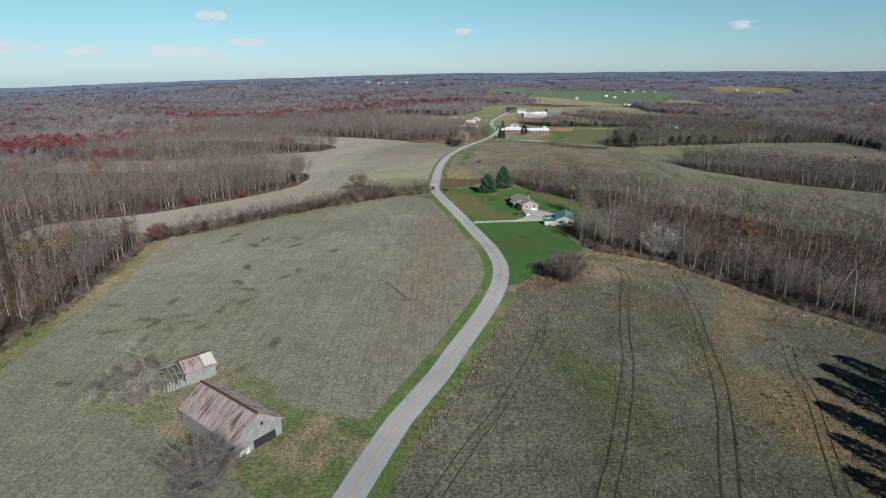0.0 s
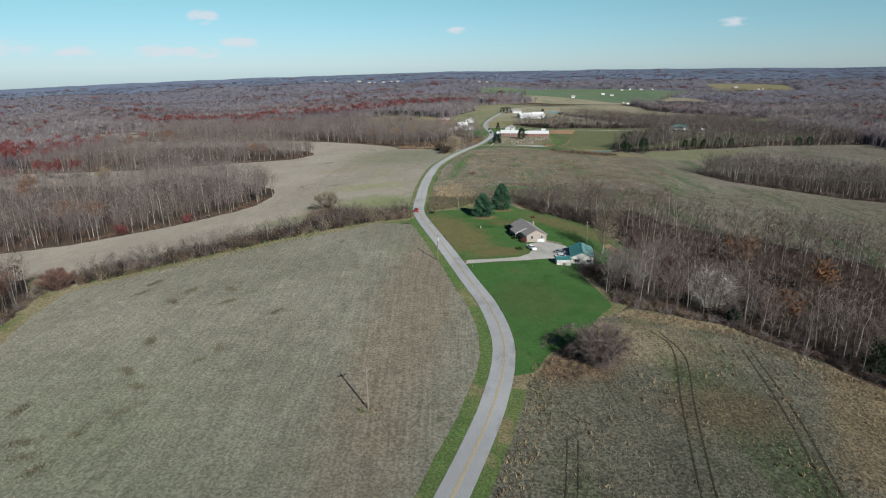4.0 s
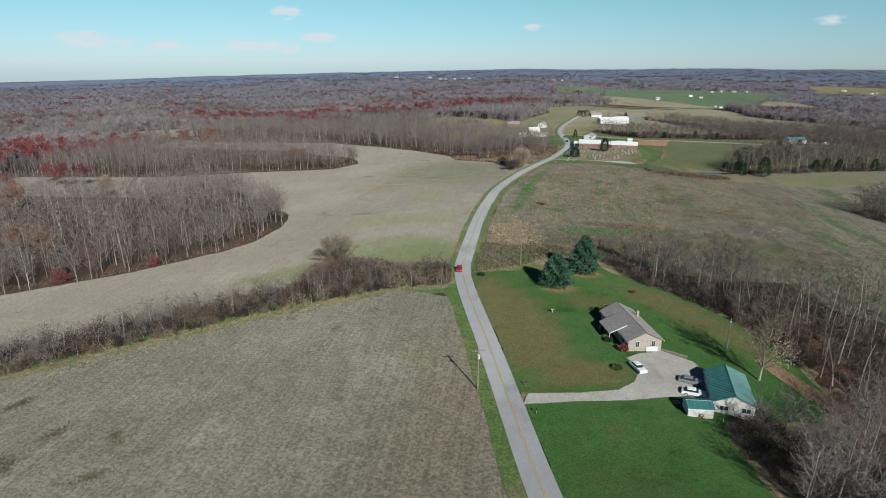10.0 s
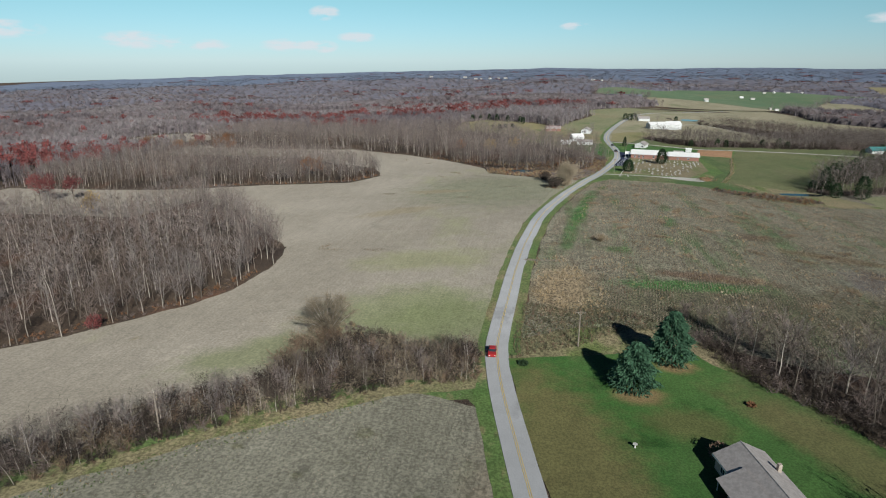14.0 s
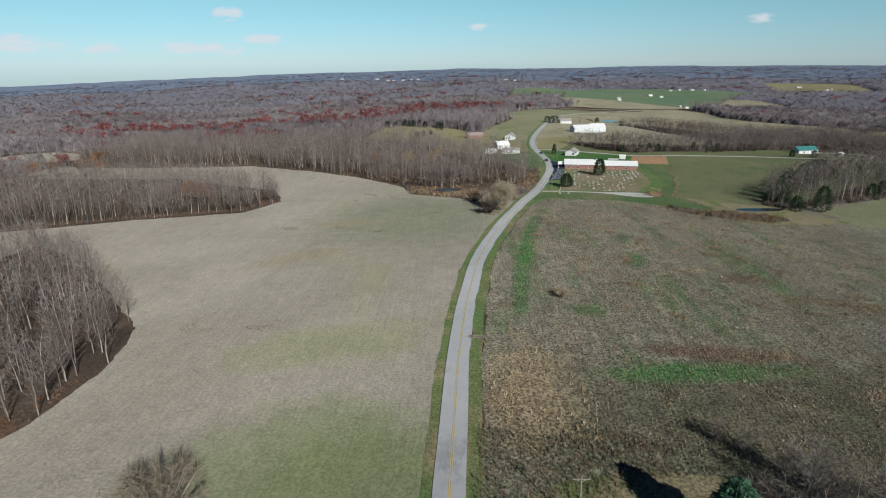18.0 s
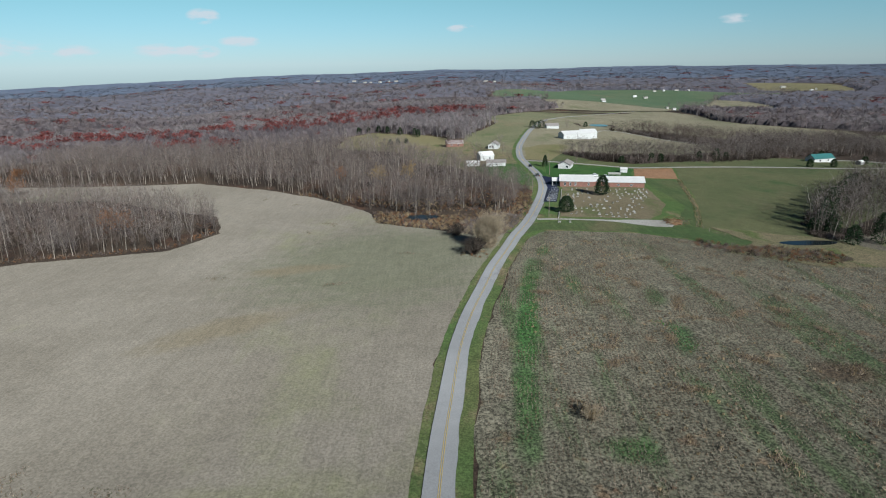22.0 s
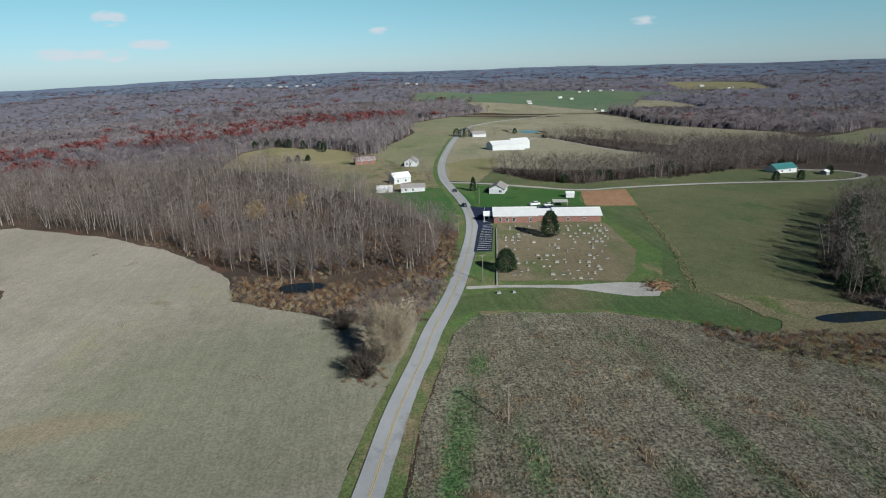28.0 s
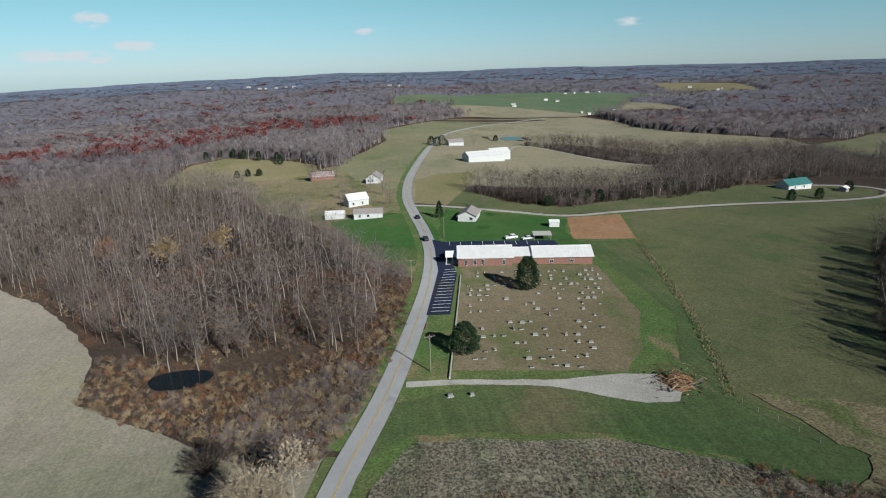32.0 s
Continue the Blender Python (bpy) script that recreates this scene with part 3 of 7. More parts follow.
def drape(name, outline, lift, material, label, category="field", rough_edge=0.8, spacing=6.0, edge_step=2.0, kind="structure"):
    """A patch of ground cover that follows the land, with a ragged rim."""
    from mathutils.geometry import delaunay_2d_cdt
    o = np.asarray(outline, float)
    pts = []
    for i in range(len(o)):
        a, b = o[i - 1], o[i]
        n = max(1, int(np.hypot(*(b - a)) / edge_step))
        for j in range(n):
            p = a + (b - a) * j / n
            w = noise.noise_vector(Vector((p[0] * 0.11, p[1] * 0.11, lift * 7))) * rough_edge + noise.noise_vector(Vector((p[0] * 0.5, p[1] * 0.5, 3))) * rough_edge * 0.5
            pts.append((p[0] + w[0], p[1] + w[1]))
    rim = np.array(pts)
    lo, hi = rim.min(0), rim.max(0)
    gx, gy = np.meshgrid(np.arange(lo[0] + spacing * 0.5, hi[0], spacing), np.arange(lo[1] + spacing * 0.5, hi[1], spacing))
    gx, gy = gx.ravel(), gy.ravel()
    keep = inside(rim, gx, gy)
    gx, gy = gx[keep], gy[keep]
    keep = rim_distance(rim, gx, gy) > spacing * 0.35
    gx, gy = gx[keep], gy[keep]
    co = [Vector(p) for p in pts] + [Vector(p) for p in zip(gx, gy)]
    n = len(pts)
    vs, _, fs, _, _, _ = delaunay_2d_cdt(co, [], [list(range(n))], 1, 1e-4)
    v = np.array([(p[0], p[1]) for p in vs])
    z = land(v[:, 0], v[:, 1]) + lift
    f = np.array([q for q in fs if len(q) == 3])
    a, b, c = v[f[:, 0]], v[f[:, 1]], v[f[:, 2]]
    cross = (b - a)[:, 0] * (c - a)[:, 1] - (b - a)[:, 1] * (c - a)[:, 0]
    f[cross < 0] = f[cross < 0][:, ::-1]
    ob = new(name, raw_mesh(name, np.column_stack([v, z]), f, material, smooth=True))
    return tagged(ob, label, category, kind=kind)


def ribbon(name, line, half_left, half_right, lift, material, label, category="road", skirt=0.25, kind="structure"):
    """A paved strip with thickness along a line."""
    L, R = beside(line, half_left), beside(line, -half_right)
    zc = land(line[:, 0], line[:, 1]) + lift
    n = len(line)
    v = np.concatenate([np.column_stack([L, zc - skirt]), np.column_stack([L, zc]), np.column_stack([line, zc + 0.03]), np.column_stack([R, zc]), np.column_stack([R, zc - skirt])])
    f = []
    for k in range(4):
        i = np.arange(n - 1) + k * n
        f.append(np.column_stack([i + n, i + n + 1, i + 1, i]))
    ob = new(name, raw_mesh(name, v, np.concatenate(f)[:, ::-1], material, smooth=False))
    return tagged(ob, label, category, kind=kind)


# ---- the ground ----
def lines(dense_lo, dense_hi, step, far):
    a = list(np.arange(dense_lo, dense_hi + 0.1, step))
    s, q = step, dense_hi
    while q < far:
        s *= 1.16
        q += s
        a.append(q)
    s, q = step, dense_lo
    while q > -far:
        s *= 1.16
        q -= s
        a.insert(0, q)
    return np.array(a)


gx, gy = np.meshgrid(lines(-330, 420, 6, 4600), lines(-60, 1080, 6, 4600))
nr, nc = gx.shape
i = (np.arange(nr - 1)[:, None] * nc + np.arange(nc - 1)[None]).ravel()
ground = new("ground", raw_mesh("ground", np.column_stack([gx.ravel(), gy.ravel(), land(gx.ravel(), gy.ravel())]), np.column_stack([i, i + 1, i + nc + 1, i + nc]), M["litter"], smooth=True))
tagged(ground, "rolling brown land under bare woods, reaching the horizon", "ground", kind="structure")

ROAD = spline([(-75, -110), (-46, -30), (-30.5, 25), (-11.6, 90), (-6.2, 105), (-1.2, 116.5), (3.0, 128.5), (7.8, 141.5), (11.3, 151.5), (14.4, 161.5), (18.0, 177), (19.2, 192), (17.5, 211), (13.4, 231), (7.7, 259.5), (4.3, 276), (1.8, 287.5), (-2.2, 307), (-4.4, 323), (-4.5, 335), (-3.9, 353), (-3.0, 378), (-1.2, 406), (0.9, 426), (3.1, 445), (5.6, 459.5), (8.1, 471), (12.4, 488), (17.3, 507.5), (23.9, 528.5), (29.4, 547), (37.5, 570), (46.9, 603), (56, 640), (61, 672), (62.5, 704), (62, 740), (62.5, 778), (69, 832), (82, 898), (98, 970), (107, 1004), (118, 1045), (133, 1094), (163, 1158), (240, 1298), (338, 1390), (425, 1441)])


def along(d, y0, y1):
    """The road's line, d metres to its left, between two y."""
    b = beside(ROAD, d)
    return [tuple(p) for p in b[(ROAD[:, 1] >= y0) & (ROAD[:, 1] <= y1)][::3]]


drape("field", along(4.4, -70, 306) + [(-24, 304), (-51, 287), (-74, 270), (-95, 254), (-112, 240), (-117, 218), (-111, 187), (-110, 158), (-112, 130), (-120, 80), (-130, -60)], 0.05, M["stubble_west"], "harvested grey-tan stubble field with thin green regrowth", rough_edge=1.2)
drape("field", along(4.4, 318, 552) + [(14, 552), (-10, 571), (-29, 586), (-35, 612), (-51, 638), (-75, 669), (-114, 705), (-171, 742), (-261, 742), (-330, 735), (-330, 690), (-210, 690), (-118, 630), (-103, 590), (-116, 563), (-171, 557), (-232, 536), (-330, 525), (-330, 470), (-200, 466), (-190, 512), (-150, 480), (-92, 408), (-86, 380), (-89, 360), (-96, 346), (-121, 321), (-150, 303), (-200, 290), (-200, 262), (-115, 252), (-95, 262), (-74, 279), (-52, 296), (-25, 313)], 0.05, M["stubble_north"], "pale tan harvested field curving round the woods", rough_edge=1.2)
drape("field", along(-5, -70, 166) + [(26, 177), (43, 200), (57, 211), (80, 203), (92, 185), (103, 164), (118, 145), (140, 125), (175, 60), (180, -70)], 0.05, M["weedy_south"], "rough weedy hay field with wheel tracks and tan tufts", rough_edge=1.2)
drape("field", along(-5.5, 330, 549)[::-1] + [(14, 338), (22, 341), (38, 340), (52, 331), (64, 326), (82, 325), (100, 328), (124, 324), (142, 318), (162, 297), (230, 293), (230, 380), (167, 404), (184, 466), (240, 480), (240, 505), (177, 511), (141, 516), (114, 522), (96, 535), (78, 546), (42, 553)], 0.05, M["weedy_north"], "brown weedy fallow field with green streaks and tan clumps", rough_edge=1.2)
drape("field", [(160, 398), (235, 372), (425, 322), (425, 520), (240, 512), (182, 470)], 0.04, M["weedy_far"], "brown fallow ground round the strip of woods", "field")
drape("field", [(94, 330), (124, 326), (142, 320), (162, 299), (232, 296), (265, 240), (232, 232), (161, 258), (139, 280), (118, 297), (99, 308)], 0.045, M["weedy_north"], "brown fallow slope above the ravine", "field")
drape("pasture", [(139, 518), (177, 510), (240, 504), (425, 500), (425, 637), (356, 634), (308, 624), (235, 592), (171, 556), (149, 541)], 0.075, M["weedy_far"], "grey-tan fallow slope below the dark wood", "field")
drape("pasture", [(172, 514), (200, 516), (240, 545), (290, 600), (235, 590), (192, 562), (168, 540)], 0.1, M["pale_pasture"], "green hollow below the dark wood", "pasture", rough_edge=4.0)
drape("field", [(225, 382), (231, 288), (263, 236), (425, 230), (425, 326), (235, 376)], 0.035, M["weedy_far"], "grey-tan fallow slope beyond the ravine", "field")
drape("leaf_litter", [(174, 444), (184, 418), (206, 401), (228, 382), (272, 363), (378, 337), (378, 402), (300, 432), (240, 454), (195, 464)], 0.1, M["litter"], "brown leaf litter under the strip of woods", "ground")
drape("pasture", [(80, 752), (106, 731), (129, 717), (158, 721), (224, 732), (290, 738), (324, 748), (338, 762), (330, 778), (262, 788), (235, 770), (162, 742), (134, 732), (111, 750), (97, 790)], 0.05, M["pasture"], "olive grass strip between the lane and the wood", "pasture")
drape("pasture", [(65, 764), (80, 753), (97, 791), (112, 832), (112, 852), (90, 850), (73, 828)], 0.075, M["hay"], "tan grass inside the road bend", "pasture")
drape("pasture", [(900, 2000), (1100, 1900), (1200, 2200), (950, 2250)], 0.3, M["hay"], "pale far pasture round a farm", "pasture", spacing=40, edge_step=20)
drape("pasture", [(-330, 2880), (-120, 2880), (-120, 3050), (-330, 3100)], 0.3, M["hay"], "pale far clearing round houses", "pasture", spacing=40, edge_step=20)
drape("rough_grass", [(-104, 60), (-104, 130), (-106, 160), (-106, 190), (-112, 220), (-113, 242), (-124, 256), (-140, 258), (-124, 236), (-117, 216), (-114, 187), (-114, 158), (-115, 130), (-116, 60)], 0.075, M["rough"], "strip of tan and green grass along the wood", "grass", rough_edge=2.0, spacing=4)
drape("rough_grass", [(0, 292), (-8, 302), (-24, 299), (-51, 282), (-74, 265), (-95, 249), (-113, 238), (-124, 256), (-100, 274), (-78, 290), (-55, 306), (-40, 322), (-25, 324), (-5, 326)], 0.04, M["verge_dry"], "rough grass and weeds under the hedgerow", "grass")
drape("rough_grass", [(100, 520), (118, 536), (110, 557), (126, 553), (144, 547), (158, 538), (174, 520), (152, 510), (128, 505)], 0.2, M["rough"], "tan and green rough grass round the low pond", "grass", rough_edge=2.0, spacing=3)
drape("rough_grass", [(-94, 884), (-32, 833), (-12, 773), (10, 746), (12, 870), (-48, 875)], 0.032, M["rough"], "rough tan grass between the wood and the farmyard", "grass")
drape("rough_grass", along(-2.6, 120, 352)[::-1] + [(10, 125), (24, 160), (45, 195), (58, 215), (62, 235), (78, 252), (84, 270), (72, 295), (56, 318), (40, 340), (12, 352)], 0.03, M["rough"], "rough tan and green grass", "grass")
drape("rough_grass", along(-2.6, 540, 762)[::-1] + [(42, 546), (80, 545), (112, 524), (128, 530), (112, 557), (136, 623), (160, 700), (160, 718), (129, 712), (80, 745)], 0.03, M["verge"], "rough green grass round the church", "grass")
drape("rough_grass", along(2.6, 640, 905) + [(20, 905), (-14, 870), (-14, 800), (12, 742), (34, 680)], 0.03, M["rough"], "rough grass round the farmsteads", "grass")
# flat ribbons; the grooves' shadow is painted, not sunk into the ground
for line, half in (([(57, 196), (58.8, 186), (51.8, 163), (45, 139), (41.5, 124.6), (35.5, 107.6), (29, 90), (22, 74), (12, 48)], 0.2), ([(59, 196), (60.2, 182), (54, 162), (47.4, 139), (43.2, 122), (36.4, 102), (30, 86), (16, 52)], 0.2), ([(76, 187), (70.6, 159.3), (65, 138.5), (59.8, 120), (54.4, 104), (49.4, 92.4), (44.4, 80), (32, 48)], 0.24), ([(78, 187), (72.6, 158.9), (66.8, 137), (61.8, 117), (56.4, 102), (51.6, 90), (46.6, 78), (34, 46)], 0.24), ([(26.5, 150.4), (21.6, 131.2), (11.7, 107.2), (4.2, 93), (-4, 76)], 0.13), ([(28.2, 149.6), (23.3, 130.4), (13.4, 106.4), (6, 92), (-2, 75)], 0.13), ([(84.9, 136), (79.5, 123), (76.5, 112), (71, 98.7), (63, 80)], 0.16), ([(86.7, 135), (81.3, 122), (78.3, 111), (72.8, 97.9), (65, 79)], 0.16)):
    ribbon("wheel_rut", spline(line), half, half, 0.075, M["rut"], "narrow wheel rut through the weeds, groove shade in its dark soil colour", "track", skirt=0.02)
ribbon("farm_track", spline([(-1.5, 391), (3, 390.8), (8, 390.6), (12, 390.7)]), 0.9, 0.9, 0.1, M["weedy_far"], "short worn field entrance off the road", "track", skirt=0.02)
drape("lawn", along(-2.6, 172, 244) + [(13, 247), (22, 249.4), (36, 252.6), (46, 255), (53, 249), (49, 240), (51, 225), (52, 212), (41, 196), (30, 183), (24, 174)], 0.13, M["lawn"], "mown bright green front lawn beside the gravel drive", "lawn", spacing=3)
drape("lawn", along(-2.6, 249, 322)[::-1] + [(22, 249), (32, 253), (40, 260), (52, 258), (61, 250), (72, 255), (79, 266), (76, 280), (68, 292), (60, 307), (49, 318), (42, 324), (38, 331), (20, 325)][::1], 0.13, M["lawn"], "mown green house lawn with browned patches", "lawn", spacing=3)
drape("meadow", along(-2.6, 549, 572) + [(60, 571), (88, 562), (104, 572), (118, 600), (118, 645), (119, 672), (142, 671), (131, 623), (106, 557), (122, 533), (114, 524), (96, 537), (78, 548), (42, 555)][::1], 0.06, M["meadow"], "mown green meadow strip round the graveyard", "meadow")
drape("pasture", [(123, 533), (150, 540), (180, 570), (240, 620), (330, 660), (420, 700), (420, 760), (340, 752), (290, 733), (224, 727), (158, 716), (143, 671), (132, 623), (107, 557)], 0.07, M["pasture"], "short olive-green pasture beside the woods", "pasture")
drape("graveyard_turf", [(53, 578), (90, 570), (98, 579), (109, 602), (114, 643), (70, 653), (64, 630)], 0.07, M["cemetery"], "thin browned turf of a graveyard", "graveyard")
drape("bare_dirt", [(66, 276), (70, 279), (80, 266), (84, 258), (80, 256), (72, 266)], 0.17, M["dirt_brown"], "strip of bare brown earth behind the garage", "dirt", rough_edge=1.0, spacing=3)
drape("verge", along(2.4, -70, 312) + along(5.6, -70, 312)[::-1], 0.09, M["verge"], "green roadside verge", "verge", rough_edge=0.4, spacing=3)
drape("verge", along(2.4, 312, 552) + along(4.7, 312, 552)[::-1], 0.09, M["verge_dry"], "green and tan roadside verge", "verge", rough_edge=0.4, spacing=3)
drape("verge", along(-2.4, -70, 173)[::-1] + along(-5.6, -70, 173), 0.09, M["verge"], "green and tan roadside verge", "verge", rough_edge=0.4, spacing=3)
drape("verge", along(-2.4, 321, 549)[::-1] + along(-5.2, 321, 549), 0.09, M["verge_dry"], "green and tan roadside verge", "verge", rough_edge=0.4, spacing=3)
drape("verge", along(2.4, 552, 1000) + along(5.5, 552, 1000)[::-1], 0.09, M["verge"], "green roadside verge by the wood", "verge", rough_edge=0.5, spacing=3)
drape("pasture", along(2.4, 790, 1430) + [(462, 1563), (336, 1517), (300, 1501), (239, 1452), (157, 1349), (101, 1208), (69, 1143), (69, 1048), (48, 980), (28, 933), (25, 890), (40, 830)], 0.06, M["pale_pasture"], "rolling pale green pasture beyond the road bend", "pasture", spacing=10)
drape("pasture", along(-2.4, 762, 1430)[::-1] + [(80, 752), (96, 788), (103, 801), (125, 790), (156, 784), (183, 784), (205, 797), (240, 828), (254, 880), (235, 903), (222, 942), (211, 985), (233, 1030), (285, 985), (304, 950), (360, 945), (470, 975), (484, 1027), (446, 1081), (412, 1134), (400, 1200), (417, 1300)], 0.06, M["tan_pasture"], "tan grazed hill with a pond and a white barn", "pasture", spacing=10)
drape("pasture", [(470, 975), (537, 1000), (588, 1027), (640, 1005), (485, 883), (455, 901)], 0.06, M["pale_pasture"], "olive clearing among woods", "pasture", spacing=10)
ribbon("farm_track", spline([(150, 925), (176, 985), (193, 1006), (212, 978), (224, 935), (237, 898), (256, 876)], 4), 1.0, 1.0, 0.12, M["gravel"], "pale farm track along the foot of a wood", "track", skirt=0.1)
drape("pasture", [(-98, 890), (-96, 975), (-72, 998), (-12, 945), (8, 915), (12, 878), (-8, 868), (-50, 872)], 0.06, M["hay"], "pale tan hay knoll ringed by woods", "pasture")
drape("field", [(160, 1480), (205, 1425), (290, 1400), (400, 1395), (436, 1441), (480, 1480), (654, 1757), (338, 1592), (230, 1600), (110, 1576)], 1.0, M["tan_pasture"], "tan field beyond the grazed hill", "field", spacing=20, edge_step=8)
drape("field", [(110, 1574), (131, 1702), (378, 2033), (571, 1990), (957, 1963), (654, 1757), (480, 1480), (338, 1590)], 1.2, M["far_green"], "bright green far field", "field", spacing=25, edge_step=10)
drape("field", [(560, 1605), (640, 1630), (710, 1555), (760, 1610), (715, 1710), (652, 1752)], 0.9, M["tan_pasture"], "tan far field between woods", "field", spacing=20, edge_step=8)
drape("field", [(-405, 724), (-394, 741), (-374, 760), (-354, 780), (-338, 784), (-326, 764), (-350, 735), (-376, 708)], 0.1, M["stubble_north"], "pale far stubble field among the woods", "field", spacing=15, edge_step=6)
drape("field", [(-42, 1540), (28, 1470), (30, 1540)], 0.2, M["stubble_north"], "pale far stubble field among the woods", "field", spacing=20, edge_step=8)
drape("lawn", along(-2.6, 660, 745)[::-1] + [(75, 742), (106, 724), (127, 708), (120, 690), (118, 665), (70, 676)], 0.06, M["lawn"], "green lawn round the small bungalow", "lawn")
drape("lawn", along(2.6, 655, 745) + [(50, 745), (22, 736), (30, 700), (45, 660)], 0.06, M["lawn"], "bright green lawn below the white farmhouse", "lawn")
road = ribbon("road", ROAD, 2.6, 2.6, 0.16, M["asphalt"], "worn grey two-lane asphalt road winding along the ridge")
for side in (0.09, -0.22):
    ribbon("centre_line", beside(ROAD, side), 0.065, 0.065, 0.195, M["yellow"], "faded yellow centre line", "road marking", skirt=0.01)
drape("gravel_drive", [(13, 246), (14, 250), (24, 251.5), (32, 254), (36, 258), (38.5, 264), (36, 268), (39, 270.5), (45, 273), (51, 270), (54, 264), (50.5, 256), (44, 254), (34, 250.5), (22, 248)], 0.19, M["gravel"], "pale gravel drive and parking apron", "driveway", rough_edge=0.3, spacing=3, edge_step=1)
drape("gravel_drive", [(42, 573), (42.5, 575.8), (52, 573.8), (64, 571.2), (76, 569), (88, 569.5), (96, 568), (99, 562), (95, 556.5), (88, 557), (80, 561.5), (72, 566.5), (62, 569.4), (52, 571.6)], 0.12, M["gravel"], "pale gravel lane along the graveyard", "driveway", rough_edge=0.4, spacing=3, edge_step=1)
LANE = spline([(63, 757), (80, 748), (106, 729), (129, 715), (158, 719), (224, 730), (287, 736), (324, 745), (341, 760), (335, 776), (308, 782)])
ribbon("gravel_lane", LANE, 1.6, 1.6, 0.14, M["gravel"], "pale gravel farm lane", "lane")
drape("bare_dirt", [(128, 711), (118, 676), (143, 673), (155, 714)], 0.1, M["dirt"], "freshly graded orange-brown dirt", "dirt")
drape("parking_lot", [(51.5, 612), (58, 611), (66, 645), (67, 668), (110, 660), (110, 676), (68, 685), (64, 690), (60.5, 650)], 0.13, M["blacktop"], "fresh black asphalt parking lot", "parking lot", rough_edge=0.0, spacing=4)


# ---- trees ----
def limb(rng, a, b, ra, rb, sides=4):
    """A tapered stick as triangles."""
    d = b - a
    d = d / max(np.linalg.norm(d), 1e-6)
    u = np.cross(d, [0.3, 0.5, 0.81])
    u /= np.linalg.norm(u)
    w = np.cross(d, u)
    ang = np.arange(sides) * 2 * np.pi / sides
    ring = np.cos(ang)[:, None] * u + np.sin(ang)[:, None] * w
    v = np.concatenate([a + ra * ring, b + rb * ring])
    i = np.arange(sides)
    j = (i + 1) % sides
    return v, np.concatenate([np.column_stack([i, j, j + sides]), np.column_stack([i, j + sides, i + sides])])


def join(pieces):
    vs, fs, n = [], [], 0
    for v, f in pieces:
        vs.append(v)
        fs.append(f + n)
        n += len(v)
    return np.concatenate(vs), np.concatenate(fs)


def slivers(base, tip, width, rng):
    """Thin triangles from base to tip."""
    d = tip - base
    side = np.cross(d, rng.normal(size=d.shape))
    side /= np.linalg.norm(side, axis=1)[:, None] + 1e-9
    side *= np.asarray(width)[:, None] / 2
    v = np.stack([base - side, base + side, tip], 1).reshape(-1, 3)
    return v, np.arange(len(v)).reshape(-1, 3)


def bare_tree(seed, h, spread, low, n_limb, n_twig, width, sides=4, trunk_r=None, lean=0.04, solid=True):
    """Trunk and crown of a leafless tree, standing at the origin."""
    rng = np.random.default_rng(seed)
    r0 = trunk_r or h * 0.014
    knots = [np.array([0.0, 0.0, -0.3])]
    bend = rng.normal(0, lean * h, 2)
    for k in range(1, 5):
        knots.append(np.array([*(bend * (k / 4) ** 1.4 + rng.normal(0, 0.008 * h, 2)), h * 0.92 * k / 4]))
    trunk = [limb(rng, knots[k], knots[k + 1], r0 * (1 - 0.22 * k), r0 * (1 - 0.22 * (k + 1)), sides) for k in range(4)]
    crown, tw_a, tw_b = [], [], []
    for q in range(n_limb):
        s = low + (0.97 - low) * (q + rng.random()) / n_limb
        k = min(3, int(s * 4 / 0.92 * 0.92))
        f = s * 4 - k
        a = knots[k] + (knots[k + 1] - knots[k]) * min(f, 1)
        ang = q * 2.4 + rng.normal(0, 0.4)
        reach = spread * (0.45 + 0.75 * math.sin(math.pi * min(1, 0.15 + 0.9 * (1 - s)))) * rng.uniform(0.7, 1.15)
        mid = a + np.array([math.cos(ang) * reach * 0.5, math.sin(ang) * reach * 0.5, reach * rng.uniform(0.3, 0.6)])
        end = mid + np.array([math.cos(ang + rng.normal(0, 0.3)) * reach * 0.5, math.sin(ang) * reach * 0.5, reach * rng.uniform(0.4, 0.8)])
        ra = max(0.03, r0 * 0.42 * (1.1 - s))
        if solid:
            crown += [limb(rng, a, mid, ra, ra * 0.65, 3), limb(rng, mid, end, ra * 0.65, ra * 0.2, 3)]
        else:
            crown.append(slivers(np.array([a, mid]), np.array([mid, end]), np.array([ra * 2.2, ra * 1.5]), rng))
        m = max(1, n_twig // n_limb)
        u = rng.random(m)[:, None]
        st = np.where(u < 0.5, a + (mid - a) * (0.35 + u * 1.3), mid + (end - mid) * (u - 0.5) * 2)
        go = rng.normal(size=(m, 3)) * 0.8 + np.array([math.cos(ang) * 0.5, math.sin(ang) * 0.5, 0.9])
        go /= np.linalg.norm(go, axis=1)[:, None]
        tw_a.append(st)
        tw_b.append(st + go * (reach * rng.uniform(0.25, 0.6, (m, 1))))
    a, b = np.concatenate(tw_a), np.concatenate(tw_b)
    crown.append(slivers(a, b, rng.uniform(0.5, 1.2, len(a)) * width, rng))
    return join(trunk), join(crown)


